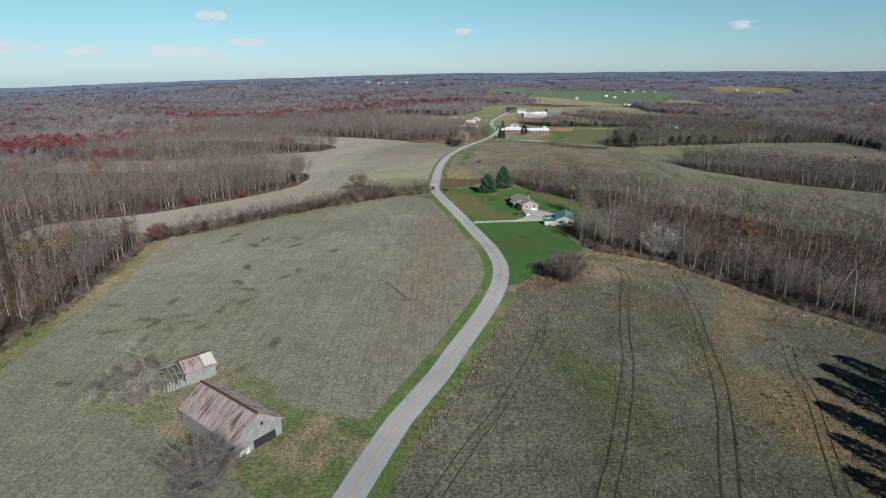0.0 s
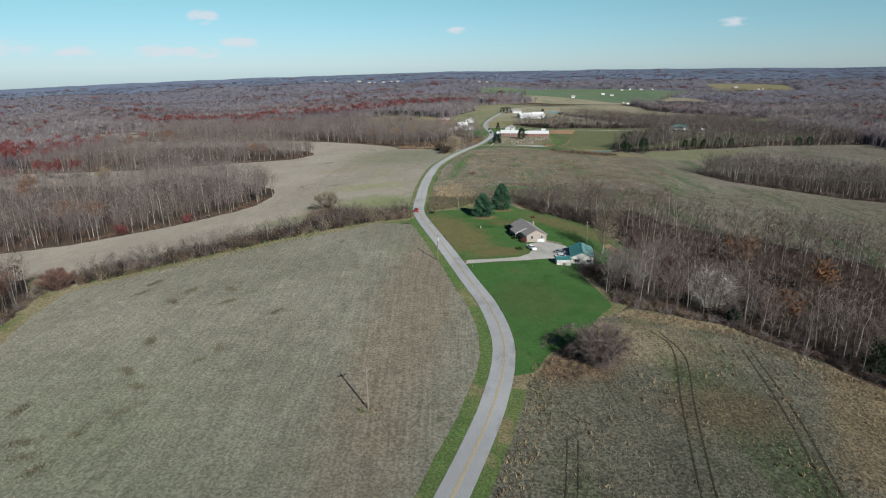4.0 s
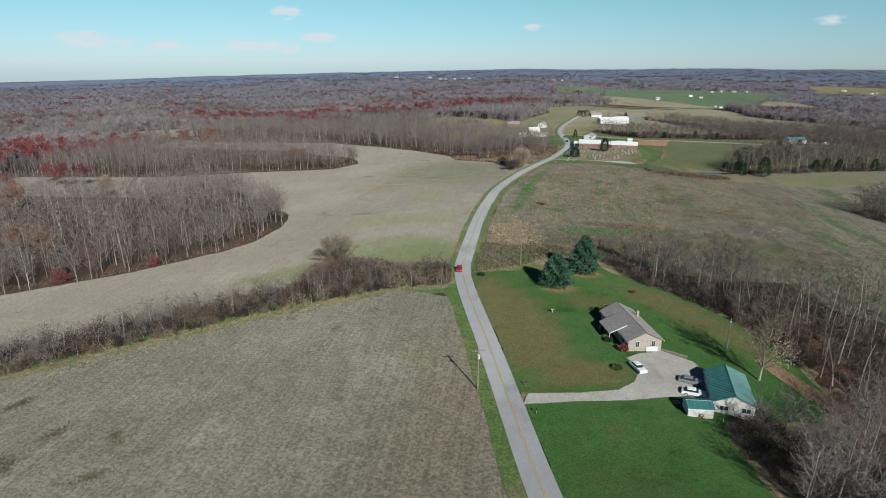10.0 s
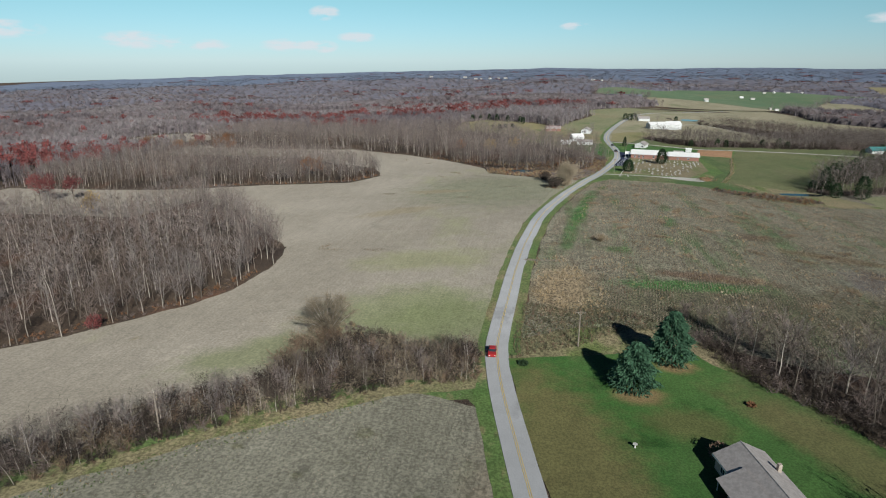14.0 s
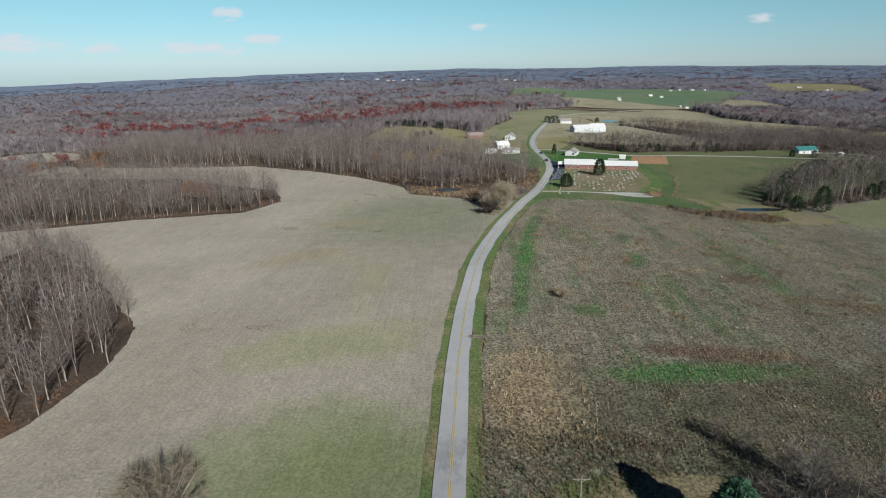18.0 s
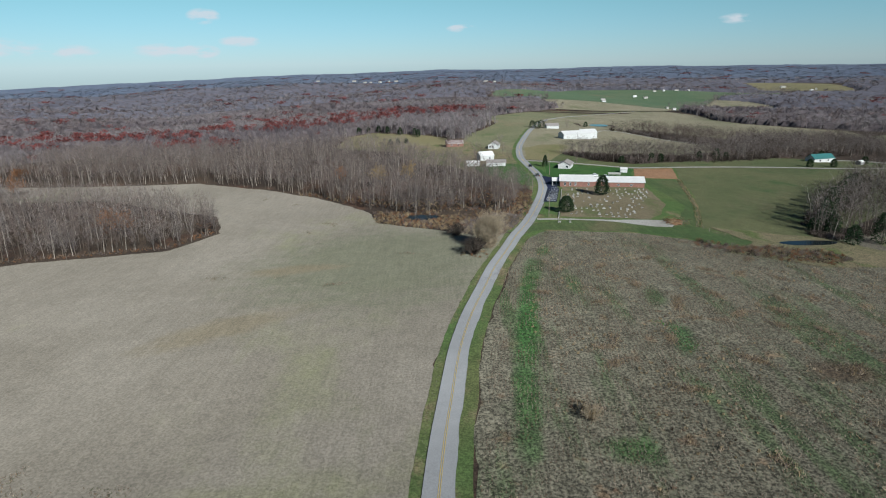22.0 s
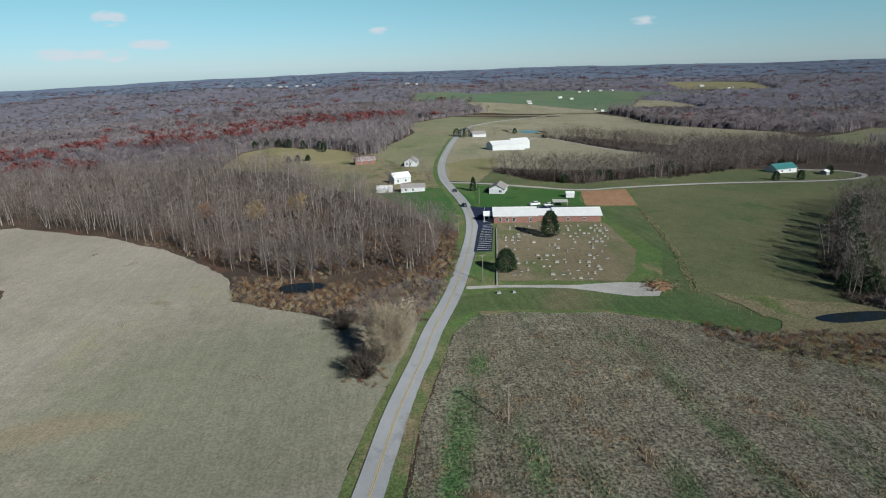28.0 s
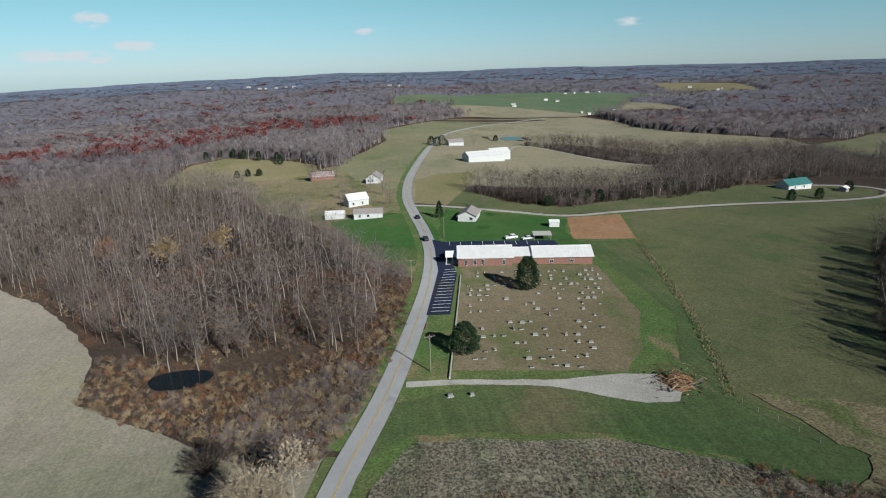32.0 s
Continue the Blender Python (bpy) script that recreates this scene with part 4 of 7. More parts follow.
def leaf_crown(seed, h, spread, low, n, size, squash=1.0):
    """Many small leaf clumps round a few uneven masses."""
    rng = np.random.default_rng(seed)
    masses = rng.normal(size=(9, 3)) * [spread * 0.42, spread * 0.42, (h * (1 - low)) * 0.2]
    masses[:, 2] += h * (1 + low) / 2
    c = masses[rng.integers(0, 9, n)] + rng.normal(size=(n, 3)) * spread * 0.28 * squash
    d = rng.normal(size=(n, 3))
    d /= np.linalg.norm(d, axis=1)[:, None]
    return slivers(c - d * size / 2, c + d * size / 2, rng.uniform(0.5, 1.1, n) * size, rng)


def plant(pieces, x, y, scale, turn, wide=None, z=None):
    """Copies of one set of triangles at many places, as arrays."""
    v, f = pieces
    z = land(x, y) if z is None else z
    w = scale if wide is None else wide
    c, s = np.cos(turn), np.sin(turn)
    X = (v[None, :, 0] * c[:, None] - v[None, :, 1] * s[:, None]) * w[:, None] + x[:, None]
    Y = (v[None, :, 0] * s[:, None] + v[None, :, 1] * c[:, None]) * w[:, None] + y[:, None]
    Z = v[None, :, 2] * scale[:, None] + z[:, None]
    n = len(v)
    return np.stack([X, Y, Z], -1).reshape(-1, 3), (f[None] + (np.arange(len(x)) * n)[:, None, None]).reshape(-1, 3)


def scatter(poly, spacing, seed):
    rng = np.random.default_rng(seed)
    p = np.asarray(poly, float)
    lo, hi = p.min(0), p.max(0)
    x, y = np.meshgrid(np.arange(lo[0], hi[0], spacing), np.arange(lo[1], hi[1], spacing))
    x = x.ravel() + rng.uniform(-0.55, 0.55, x.size) * spacing
    y = y.ravel() + rng.uniform(-0.55, 0.55, y.size) * spacing
    k = inside(p, x, y)
    return x[k], y[k]


TALL = [bare_tree(10 + k, 16, 4.0, 0.24, 18, 175, 0.1, 4, lean=0.075, solid=False, trunk_r=0.17) for k in range(4)]
INNER = [bare_tree(30 + k, 16, 4.2, 0.28, 9, 100, 0.145, 3, lean=0.07, solid=False, trunk_r=0.15) for k in range(4)]
NEAR = [bare_tree(50 + k, 16, 4.2, 0.26, 28, 520, 0.075, 6, lean=0.07, trunk_r=0.18) for k in range(5)]


def near_tree(k, x, y, scale, turn, pale, label):
    ob = base_of("tree", x, y, turn)
    ob.scale = (scale,) * 3
    for nm, piece, m in (("trunk", NEAR[k][0], M["bark_pale"] if pale else M["bark"]), ("crown", NEAR[k][1], M["twig"] if k % 2 else M["twig_brown"])):
        key = nm + str(k) + str(pale)
        if key not in MADE:
            MADE[key] = raw_mesh(nm, *piece, m)
        c = new(nm, MADE[key])
        c.parent = ob
    return tagged(ob, label, "tree", "trees along the wood edges")


MADE = {}


def woods(name, poly, spacing, seed, label, height=1.0, edge=14.0, near_edge=None, near_n=0, twigs=("twig", "twig_brown"), glade=None, pale=0.5):
    """A leafless wood: pale-stemmed trees at its rim, plainer ones inside, shrubs along the edge."""
    rng = np.random.default_rng(seed)
    x, y = scatter(poly, spacing, seed)
    d = rim_distance(poly, x, y)
    kept = (d < edge) | (rng.random(len(x)) < 0.76)
    if glade:
        kept &= (np.hypot(x - glade[0], y - glade[1]) > glade[2]) | (rng.random(len(x)) < 0.6)
    x, y, d = x[kept], y[kept], d[kept]
    sc = rng.uniform(0.7, 1.12, len(x)) * height * np.clip(0.75 + d / 30, 0.75, 1)
    turn = rng.uniform(0, 6.28, len(x))
    single = np.zeros(len(x), bool)
    if near_n:
        (ax, ay), (bx, by) = near_edge
        q = np.where(d < 7)[0]
        t = np.hypot(x[q] - (ax + bx) / 2, y[q] - (ay + by) / 2)
        q = q[np.argsort(t)][:near_n]
        single[q] = True
        for k in q:
            near_tree(int(rng.integers(5)), x[k], y[k], sc[k] * 0.95, math.degrees(turn[k]), bool(rng.random() < pale * 0.8), "tall leafless hardwood at the edge of a wood")
    trunks, crowns, tones = [], [], []
    rim_trees = (d < edge) & ~single
    kind = rng.integers(0, 4, len(x))
    for k in range(4):
        for sel, lib, white in ((rim_trees & (kind == k), TALL, pale), (~rim_trees & ~single & (kind == k), INNER, pale * 0.5)):
            if sel.any():
                trunks.append(plant(lib[k][0], x[sel], y[sel], sc[sel], turn[sel]))
                crowns.append(plant(lib[k][1], x[sel], y[sel], sc[sel], turn[sel]))
                tones.append(np.repeat(rng.random(sel.sum()) > white, len(lib[k][0][1])))
    grp = new(name)
    tagged(grp, label, "woods", kind="stuff")
    for nm, pieces, mats in (("trunks", trunks, (M["bark_pale"], M["bark"])), ("crowns", crowns, tuple(M[q] for q in twigs))):
        v, f = join(pieces)
        stand = np.sin(v[f[:, 0], 0] * 0.9 + 0.7 * v[f[:, 0], 1]) if nm == "crowns" else np.concatenate(tones).astype(float)
        c = new(nm, raw_mesh(nm, v, f, list(mats), (stand > 0.0).astype(int)))
        c.parent = grp
        c["kind"] = "stuff"
    return grp


W_SOUTHWEST = [(-113, 60), (-112, 130), (-111, 158), (-113, 187), (-119, 218), (-122, 240), (-150, 255), (-215, 262), (-235, 250), (-200, 40)]
W_WEST = [(-152, 302), (-121, 321), (-96, 347), (-89, 361), (-86, 381), (-92, 409), (-150, 482), (-190, 513), (-200, 465), (-330, 470), (-330, 295), (-200, 291)]
W_ISLE = [(-330, 528), (-232, 537), (-171, 558), (-116, 564), (-104, 590), (-119, 630), (-208, 688), (-330, 686)]
W_NORTH = [(-8, 592), (8, 598), (34, 592), (44, 612), (48, 634), (42, 652), (26, 690), (14, 735), (-10, 770), (-30, 830), (-90, 880), (-330, 900), (-330, 738), (-261, 744), (-171, 744), (-114, 707), (-75, 671), (-51, 640), (-34, 618)]
W_RAVINE = [(53, 226), (54, 216), (69, 208), (80, 204), (92, 187), (104, 165), (120, 146), (142, 127), (180, 62), (225, 60), (245, 200), (230, 236), (162, 262), (140, 284), (120, 300), (100, 312), (82, 318), (64, 324), (52, 329), (44, 339), (42, 331), (50, 318), (60, 306), (70, 292), (80, 277), (82, 262), (74, 250), (60, 238)]
RAVINE_RIM = [(96, 330), (124, 324), (142, 318), (162, 297), (230, 293), (260, 240), (230, 234), (162, 260), (140, 282), (120, 298), (100, 310)]
W_EAST = [(174, 446), (183, 420), (206, 403), (228, 384), (272, 365), (375, 340), (375, 400), (300, 430), (240, 452), (195, 462)]
W_CEDAR = [(146, 548), (150, 538), (171, 552), (235, 588), (308, 620), (356, 630), (420, 633), (420, 700), (330, 690), (236, 660), (214, 634), (196, 612), (174, 592), (154, 566)]
W_SOUTHEAST = [(100, 115), (118, 112), (150, 90), (150, 30), (96, 30), (92, 62), (97, 85)]
W_MID = [(92, 789), (105, 770), (114, 746), (136, 731), (162, 742), (198, 747), (235, 764), (266, 783), (304, 806), (346, 811), (420, 782), (420, 906), (330, 916), (275, 882), (240, 825), (205, 796), (183, 782), (156, 782), (125, 788), (103, 799)]
W_BACK = [(196, 1012), (213, 985), (224, 942), (237, 903), (256, 882), (275, 883), (330, 917), (420, 907), (425, 953), (360, 943), (304, 948), (285, 983), (251, 986), (233, 1028), (204, 1020)]
woods("woods", W_SOUTHWEST, 5.0, 1, "leafless grey-brown hardwoods along the stubble field", near_edge=((-113, 130), (-113, 187)), near_n=28, twigs=("twig_brown", "dark_shade_twig"), pale=0.4)
woods("woods", W_WEST, 5.0, 2, "leafless pale-stemmed hardwoods with rust leaf litter", near_edge=((-121, 321), (-88, 370)), near_n=38)
woods("woods", W_ISLE, 5.2, 3, "leafless wood standing as an island in the field", near_edge=((-171, 557), (-110, 570)), near_n=28)
woods("woods", W_NORTH, 5.2, 4, "leafless tall hardwoods near the road bend", near_edge=((-40, 620), (30, 600)), near_n=52, glade=(32, 618, 18))
# the ravine's shade is partly painted through the darker twig material
woods("woods", W_RAVINE, 4.7, 5, "leafless hardwoods in a shaded ravine", near_edge=((60, 215), (100, 180)), near_n=52, twigs=("twig_brown", "dark_shade_twig"), pale=0.32)
woods("woods", W_SOUTHEAST, 5.0, 9, "leafless wood casting shadows over the hay field")
woods("woods", W_EAST, 3.6, 6, "dense leafless wood across the brown field", height=0.92, twigs=("twig", "dark_shade_twig"), pale=0.3)
woods("woods", RAVINE_RIM, 13.0, 12, "scattered leafless trees on the slope above the ravine", height=0.9, edge=60.0, twigs=("twig_brown", "dark_shade_twig"), pale=0.25)
woods("woods", W_CEDAR, 4.7, 7, "dark leafless wood casting long shadows on pasture", height=1.08, twigs=("dark_shade_twig", "twig"), pale=0.25)
woods("woods", W_MID, 3.7, 8, "low leafless wood below the white barn", height=0.8, edge=9.0, twigs=("twig", "dark_shade_twig"), pale=0.15)
woods("woods", W_BACK, 4.2, 14, "strip of leafless wood behind the barn field", height=0.82, edge=4.0, twigs=("twig_brown", "dark_shade_twig"), pale=0.15)

# the far woods, thinning with distance
def far_woods():
    rng = np.random.default_rng(77)
    xs, ys, ss = [], [], []
    r = 330.0
    while r < 4550:
        step = max(6.0, r * (0.0105 if r < 1000 else 0.0132))
        n = int(2 * math.radians(62) * r / step)
        a = np.linspace(-math.radians(62), math.radians(62), n) + rng.uniform(-0.6, 0.6, n) * step / r
        rr = r + rng.uniform(-0.6, 0.6, n) * step
        xs.append(20 + rr * np.sin(a))
        ys.append(200 + rr * np.cos(a))
        ss.append(np.full(n, step))
        r += step
    return np.concatenate(xs), np.concatenate(ys), np.concatenate(ss)


def far_crown(seed, n, width, stems=3):
    """A rounded leafless crown seen from afar: thin upright twigs spread over a dome, on a few pale stems."""
    r3 = np.random.default_rng(seed)
    a, q = r3.uniform(0, 2 * np.pi, n), np.sqrt(r3.random(n)) * 3.4
    top = 13.2 - 0.42 * q ** 2 * r3.uniform(0.6, 1.1, n)
    tip = np.column_stack([np.cos(a) * q, np.sin(a) * q, top])
    go = np.column_stack([np.cos(a) * q * 0.3, np.sin(a) * q * 0.3, np.full(n, 1.0)]) + r3.normal(size=(n, 3)) * 0.22
    go /= np.linalg.norm(go, axis=1)[:, None]
    foot = r3.normal(size=(stems, 3)) * [1.4, 1.4, 0]
    return join([slivers(foot, foot + [0, 0, 11], np.full(stems, width * 1.2), r3), slivers(tip - go * r3.uniform(2.2, 5.0, (n, 1)), tip, r3.uniform(0.6, 1.3, n) * width, r3)])


def canopy(name, r0, r1, mat, label):
    """The closed tops of far woods: a lumpy sheet that sinks away over clearings."""
    rr = [r0]
    while rr[-1] < r1:
        rr.append(rr[-1] * 1.0085)
    az = np.radians(np.arange(-76, 76.1, 0.32))
    R, A = np.meshgrid(np.array(rr), az, indexing="ij")
    x, y = (20 + R * np.sin(A)).ravel(), (200 + R * np.cos(A)).ravel()
    rg = np.random.default_rng(int(r0))
    lump = rg.normal(0, 0.5, x.size) + 1.8 * np.sin(x * 0.021 + 2 * np.sin(y * 0.013)) * np.sin(y * 0.024 + 1)
    z = land(x, y) + 7.4 + lump
    bare = (x > -345) & (x < 430) & (y < 915)
    for c in CLEAR:
        bare |= inside(c, x, y) | (rim_distance(c, x, y) < 9)
    bare |= (open_noise(x, y) > 1.3) & (R.ravel() < 3000)
    z = np.where(bare, land(x, y) - 3.0, z)
    nr, nc = R.shape
    i = (np.arange(nr - 1)[:, None] * nc + np.arange(nc - 1)[None]).ravel()
    q = np.column_stack([i, i + nc, i + nc + 1, i + 1])
    q = q[~bare[q].all(1)]
    return tagged(new(name, raw_mesh(name, np.column_stack([x, y, z]), q, mat, smooth=True)), label, "woods", kind="stuff")


def open_noise(x, y):
    return np.sin(x * 0.006 + 1) * np.cos(y * 0.0047 + 2) + 0.6 * np.sin(x * 0.0021 - y * 0.0034)


fx, fy, fs = far_woods()
keep = ~((fx > -330) & (fx < 420) & (fy < 900) & (fy > -200))
gap_noise = open_noise(fx, fy)
CLEAR = [[(239, 1450), (462, 1560), (436, 1441), (480, 1480), (654, 1757), (338, 1595), (230, 1602), (215, 1500)], [(20, 860), (48, 980), (69, 1048), (68, 1140), (101, 1208), (157, 1350), (239, 1452), (301, 1501), (336, 1517), (462, 1563), (436, 1441), (417, 1300), (400, 1200), (412, 1134), (446, 1081), (484, 1027), (537, 1000), (588, 1027), (640, 1005), (485, 883), (455, 901), (440, 780), (183, 700), (100, 700), (60, 780)],
         [(110, 1574), (131, 1702), (378, 2033), (571, 1990), (957, 1963), (654, 1757), (480, 1480), (338, 1590)],
         [(-98, 890), (-96, 975), (-72, 998), (-12, 945), (8, 915), (12, 878), (-8, 868), (-50, 872)], [(-405, 724), (-394, 741), (-374, 760), (-354, 780), (-338, 784), (-326, 764), (-350, 735), (-376, 708)], [(-42, 1540), (28, 1470), (30, 1540)],
         [(-30, 860), (60, 860), (60, 790), (-5, 790)], [(900, 2000), (1100, 1900), (1200, 2200), (950, 2250)], [(-330, 2880), (-120, 2880), (-120, 3050), (-330, 3100)]]
for c in CLEAR:
    keep &= ~inside(c, fx, fy)
keep &= gap_noise < 1.35
# three sheets, each bluer than the last to paint in distance haze
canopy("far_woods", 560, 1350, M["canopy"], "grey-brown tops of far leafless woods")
canopy("far_woods", 1350, 2600, M["mid_haze_canopy"], "tops of rolling leafless woods, a little haze in their grey-purple colour")
canopy("distant_hills", 2600, 5500, M["hazed_canopy"], "wooded hills along the skyline, coloured blue-grey for haze")
fx, fy, fs = fx[keep], fy[keep], fs[keep]
FAR = [far_crown(900 + k, 30, 0.4) for k in range(4)] + [far_crown(910, 13, 0.5, 1)]
rng = np.random.default_rng(5)
REDS = [(-400, 600, 70, 70, 0.8), (-283, 506, 40, 30, 0.75), (-290, 684, 30, 25, 0.7), (-330, 658, 25, 25, 0.7), (-300, 690, 18, 18, 0.8), (-276, 707, 18, 18, 0.8), (-270, 492, 22, 22, 0.8), (-430, 1000, 70, 60, 0.5), (-340, 1010, 80, 50, 0.6), (-239, 916, 40, 30, 0.5), (-174, 837, 35, 20, 0.55), (-184, 1072, 60, 50, 0.5), (-60, 1190, 120, 70, 0.75), (-110, 1090, 60, 40, 0.5), (-240, 1223, 80, 60, 0.6), (-200, 1070, 40, 30, 0.6), (-276, 1080, 30, 40, 0.7), (-390, 890, 30, 40, 0.4), (-303, 418, 20, 16, 0.7)]
redness = np.full(len(fx), 0.02)
for x0, y0, a, b, p in REDS:
    redness = np.maximum(redness, p * np.clip(1.15 - ((fx - x0) / a) ** 2 * 0.7 - ((fy - y0) / b) ** 2 * 0.7, 0, 1))
red = rng.random(len(fx)) < redness * (0.7 + 0.3 * np.sin(fx * 0.07 + np.sin(fy * 0.05)) * np.cos(fy * 0.061))
away = np.hypot(fx, fy)
stand = np.sin(fx * 0.013 + 2 * np.sin(fy * 0.009)) + np.cos(fy * 0.017 + 1.5 * np.sin(fx * 0.011 + 1)) + rng.normal(0, 0.75, len(fx))
which = np.digitize(stand, (-0.9, 0.1, 1.2))
# trees past about 2900 m take the haze-coloured material
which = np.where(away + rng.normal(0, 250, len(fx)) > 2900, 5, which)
which = np.where(red, 4, which)
RED_OAK = leaf_crown(44, 14, 4.0, 0.35, 60, 1.6)
for name, k, m, label in (("far_woods", 0, "far_dark", "dark grey-purple leafless woods rolling away"), ("far_woods", 1, "far_brown", "brown leafless woods rolling away to the horizon"), ("far_woods", 2, "far_twig", "grey leafless woods rolling away to the horizon"), ("far_woods", 3, "far_pale", "pale grey leafless woods rolling away"), ("red_oaks", 4, "leaf_red", "oaks still in crimson leaf among bare woods"), ("hazed_woods", 5, "distant", "distant wooded hills along the skyline, haze in their blue-grey colour")):
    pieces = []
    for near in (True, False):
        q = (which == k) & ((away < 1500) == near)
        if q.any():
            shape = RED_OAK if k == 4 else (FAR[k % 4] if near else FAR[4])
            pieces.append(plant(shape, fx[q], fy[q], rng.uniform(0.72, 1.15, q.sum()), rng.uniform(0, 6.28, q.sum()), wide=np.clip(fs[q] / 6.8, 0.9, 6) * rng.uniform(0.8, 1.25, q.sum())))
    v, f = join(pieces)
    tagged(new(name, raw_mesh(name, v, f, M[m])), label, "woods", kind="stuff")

# taller stems round the far clearings, where trunks show
rx, ry = [], []
for c in CLEAR[1:6]:
    for (ax, ay), (bx, by) in zip(c, c[1:] + c[:1]):
        n = max(2, int(math.hypot(bx - ax, by - ay) / 2.4))
        t = rng.random(n)
        rx.append(ax + (bx - ax) * t + rng.normal(0, 9, n))
        ry.append(ay + (by - ay) * t + rng.normal(0, 9, n))
rx, ry = np.concatenate(rx), np.concatenate(ry)
keep = ~((rx > -330) & (rx < 420) & (ry < 870))
for c in CLEAR:
    keep &= ~inside(c, rx, ry)
rx, ry = rx[keep], ry[keep]
kind = rng.integers(0, 4, len(rx))
for nm, part_of, mats in (("far_trunks", 0, ("bark_pale", "bark")), ("far_crowns", 1, ("far_twig", "far_brown"))):
    pieces = [plant(INNER[k][part_of], rx[kind == k], ry[kind == k], 0.78 + 0.3 * np.sin(rx[kind == k] * 1.7) ** 2, rx[kind == k]) for k in range(4)]
    v, f = join(pieces)
    tagged(new(nm, raw_mesh(nm, v, f, [M[m] for m in mats], (np.sin(v[f[:, 0], 0] * 0.4) > 0).astype(int))), "leafless trees round far clearings", "woods", kind="stuff")

# ---- single trees, shrubs and brush ----
def lone_tree(x, y, h, spread, label, low=0.25, n_limb=30, n_twig=700, width=0.07, bark="bark", twig="twig", leaf=None, seed=1, category="tree", name="tree", leaves=900, leaf_size=0.45):
    ob = base_of(name, x, y)
    t, c = bare_tree(seed, h, spread, low, n_limb, n_twig, width, 7, trunk_r=h * 0.018)
    for nm, piece, m in (("trunk", t, M[bark]), ("crown", c, M[twig])):
        new(nm, raw_mesh(nm, *piece, m)).parent = ob
    if leaf:
        new("foliage", raw_mesh("foliage", *leaf_crown(seed + 5, h, spread, low + 0.1, leaves, leaf_size), M[leaf])).parent = ob
    return tagged(ob, label, category)


def shrub_pieces(seed, h, spread, n, width):
    rng = np.random.default_rng(seed)
    m = n // 4
    a = rng.normal(size=(m, 3)) * [spread * 0.12, spread * 0.12, 0]
    d = rng.normal(size=(m, 3)) * [0.6, 0.6, 0.15] + [0, 0, 1.0]
    d /= np.linalg.norm(d, axis=1)[:, None]
    tips = a + d * rng.uniform(0.45, 0.9, (m, 1)) * h
    k = rng.integers(0, m, n - m)
    st = a[k] + (tips[k] - a[k]) * rng.uniform(0.25, 1.0, (n - m, 1))
    go = rng.normal(size=(n - m, 3)) * [0.8, 0.8, 0.5] + [0, 0, 0.35]
    go /= np.linalg.norm(go, axis=1)[:, None]
    return slivers(np.concatenate([a, st]), np.concatenate([tips, st + go * rng.uniform(0.15, 0.42, (n - m, 1)) * h]), rng.uniform(0.5, 1.2, n) * width, rng)


def round_tree(x, y, h, spread, label, n, width, bark, twig, seed, name="tree", leaf=None):
    """A low tree whose many limbs fan out from near the ground into a dome."""
    ob = base_of(name, x, y)
    rng = np.random.default_rng(seed)
    limbs = []
    for k in range(26):
        a = k * 2.4 + rng.normal(0, 0.3)
        out = spread * math.sqrt((k + 0.5) / 26)
        top = h * 0.72 * math.sqrt(max(0.1, 1 - 0.75 * (out / spread) ** 2))
        mid = np.array([math.cos(a) * out * 0.4, math.sin(a) * out * 0.4, top * 0.45])
        end = np.array([math.cos(a) * out * 0.85, math.sin(a) * out * 0.85, top])
        limbs += [limb(rng, np.array([0, 0, -0.2]), mid, 0.16, 0.09, 4), limb(rng, mid, end, 0.09, 0.03, 4)]
    tips = np.array([p[0][4:].mean(0) for p in limbs])
    foot = np.array([p[0][:4].mean(0) for p in limbs])
    k = rng.integers(0, len(limbs), n)
    st = foot[k] + (tips[k] - foot[k]) * rng.uniform(0.3, 1.0, (n, 1))
    go = rng.normal(size=(n, 3)) * [0.7, 0.7, 0.5] + st / np.array([spread, spread, h]) * 0.9
    go /= np.linalg.norm(go, axis=1)[:, None]
    for nm, piece, m in (("trunk", join(limbs), M[bark]), ("crown", slivers(st, st + go * rng.uniform(0.1, 0.3, (n, 1)) * h, rng.uniform(0.5, 1.2, n) * width, rng), M[twig])):
        new(nm, raw_mesh(nm, *piece, m)).parent = ob
    if leaf:
        c = st + go * h * 0.09
        d = rng.normal(size=(n, 3)) * 0.13
        new("foliage", raw_mesh("foliage", *slivers(c - d, c + d, rng.uniform(0.12, 0.26, n), rng), M[leaf])).parent = ob
    return tagged(ob, label, "tree")


SHRUBS = [shrub_pieces(200 + k, 3.4, 3.4, 130, 0.085) for k in range(4)]
LOW = [shrub_pieces(220 + k, 1.5, 2.6, 84, 0.075) for k in range(3)]


def brush(name, poly, spacing, lib, mats, seed, label, lo=0.6, hi=1.2, category="brush"):
    rng = np.random.default_rng(seed)
    x, y = scatter(poly, spacing, seed)
    for px, py, a, b in PONDS:
        k = ((x - px) / (a + 1.0)) ** 2 + ((y - py) / (b + 1.0)) ** 2 > 1
        x, y = x[k], y[k]
    which, pieces, tone = rng.integers(0, len(lib), len(x)), [], []
    for k in range(len(lib)):
        q = which == k
        if q.any():
            v, f = plant(lib[k], x[q], y[q], rng.uniform(lo, hi, q.sum()), rng.uniform(0, 6.28, q.sum()))
            pieces.append((v, f))
            tone.append(np.repeat(rng.integers(0, len(mats), q.sum()), len(lib[k][1])))
    v, f = join(pieces)
    return tagged(new(name, raw_mesh(name, v, f, [M[m] for m in mats], np.concatenate(tone))), label, category, kind="stuff")


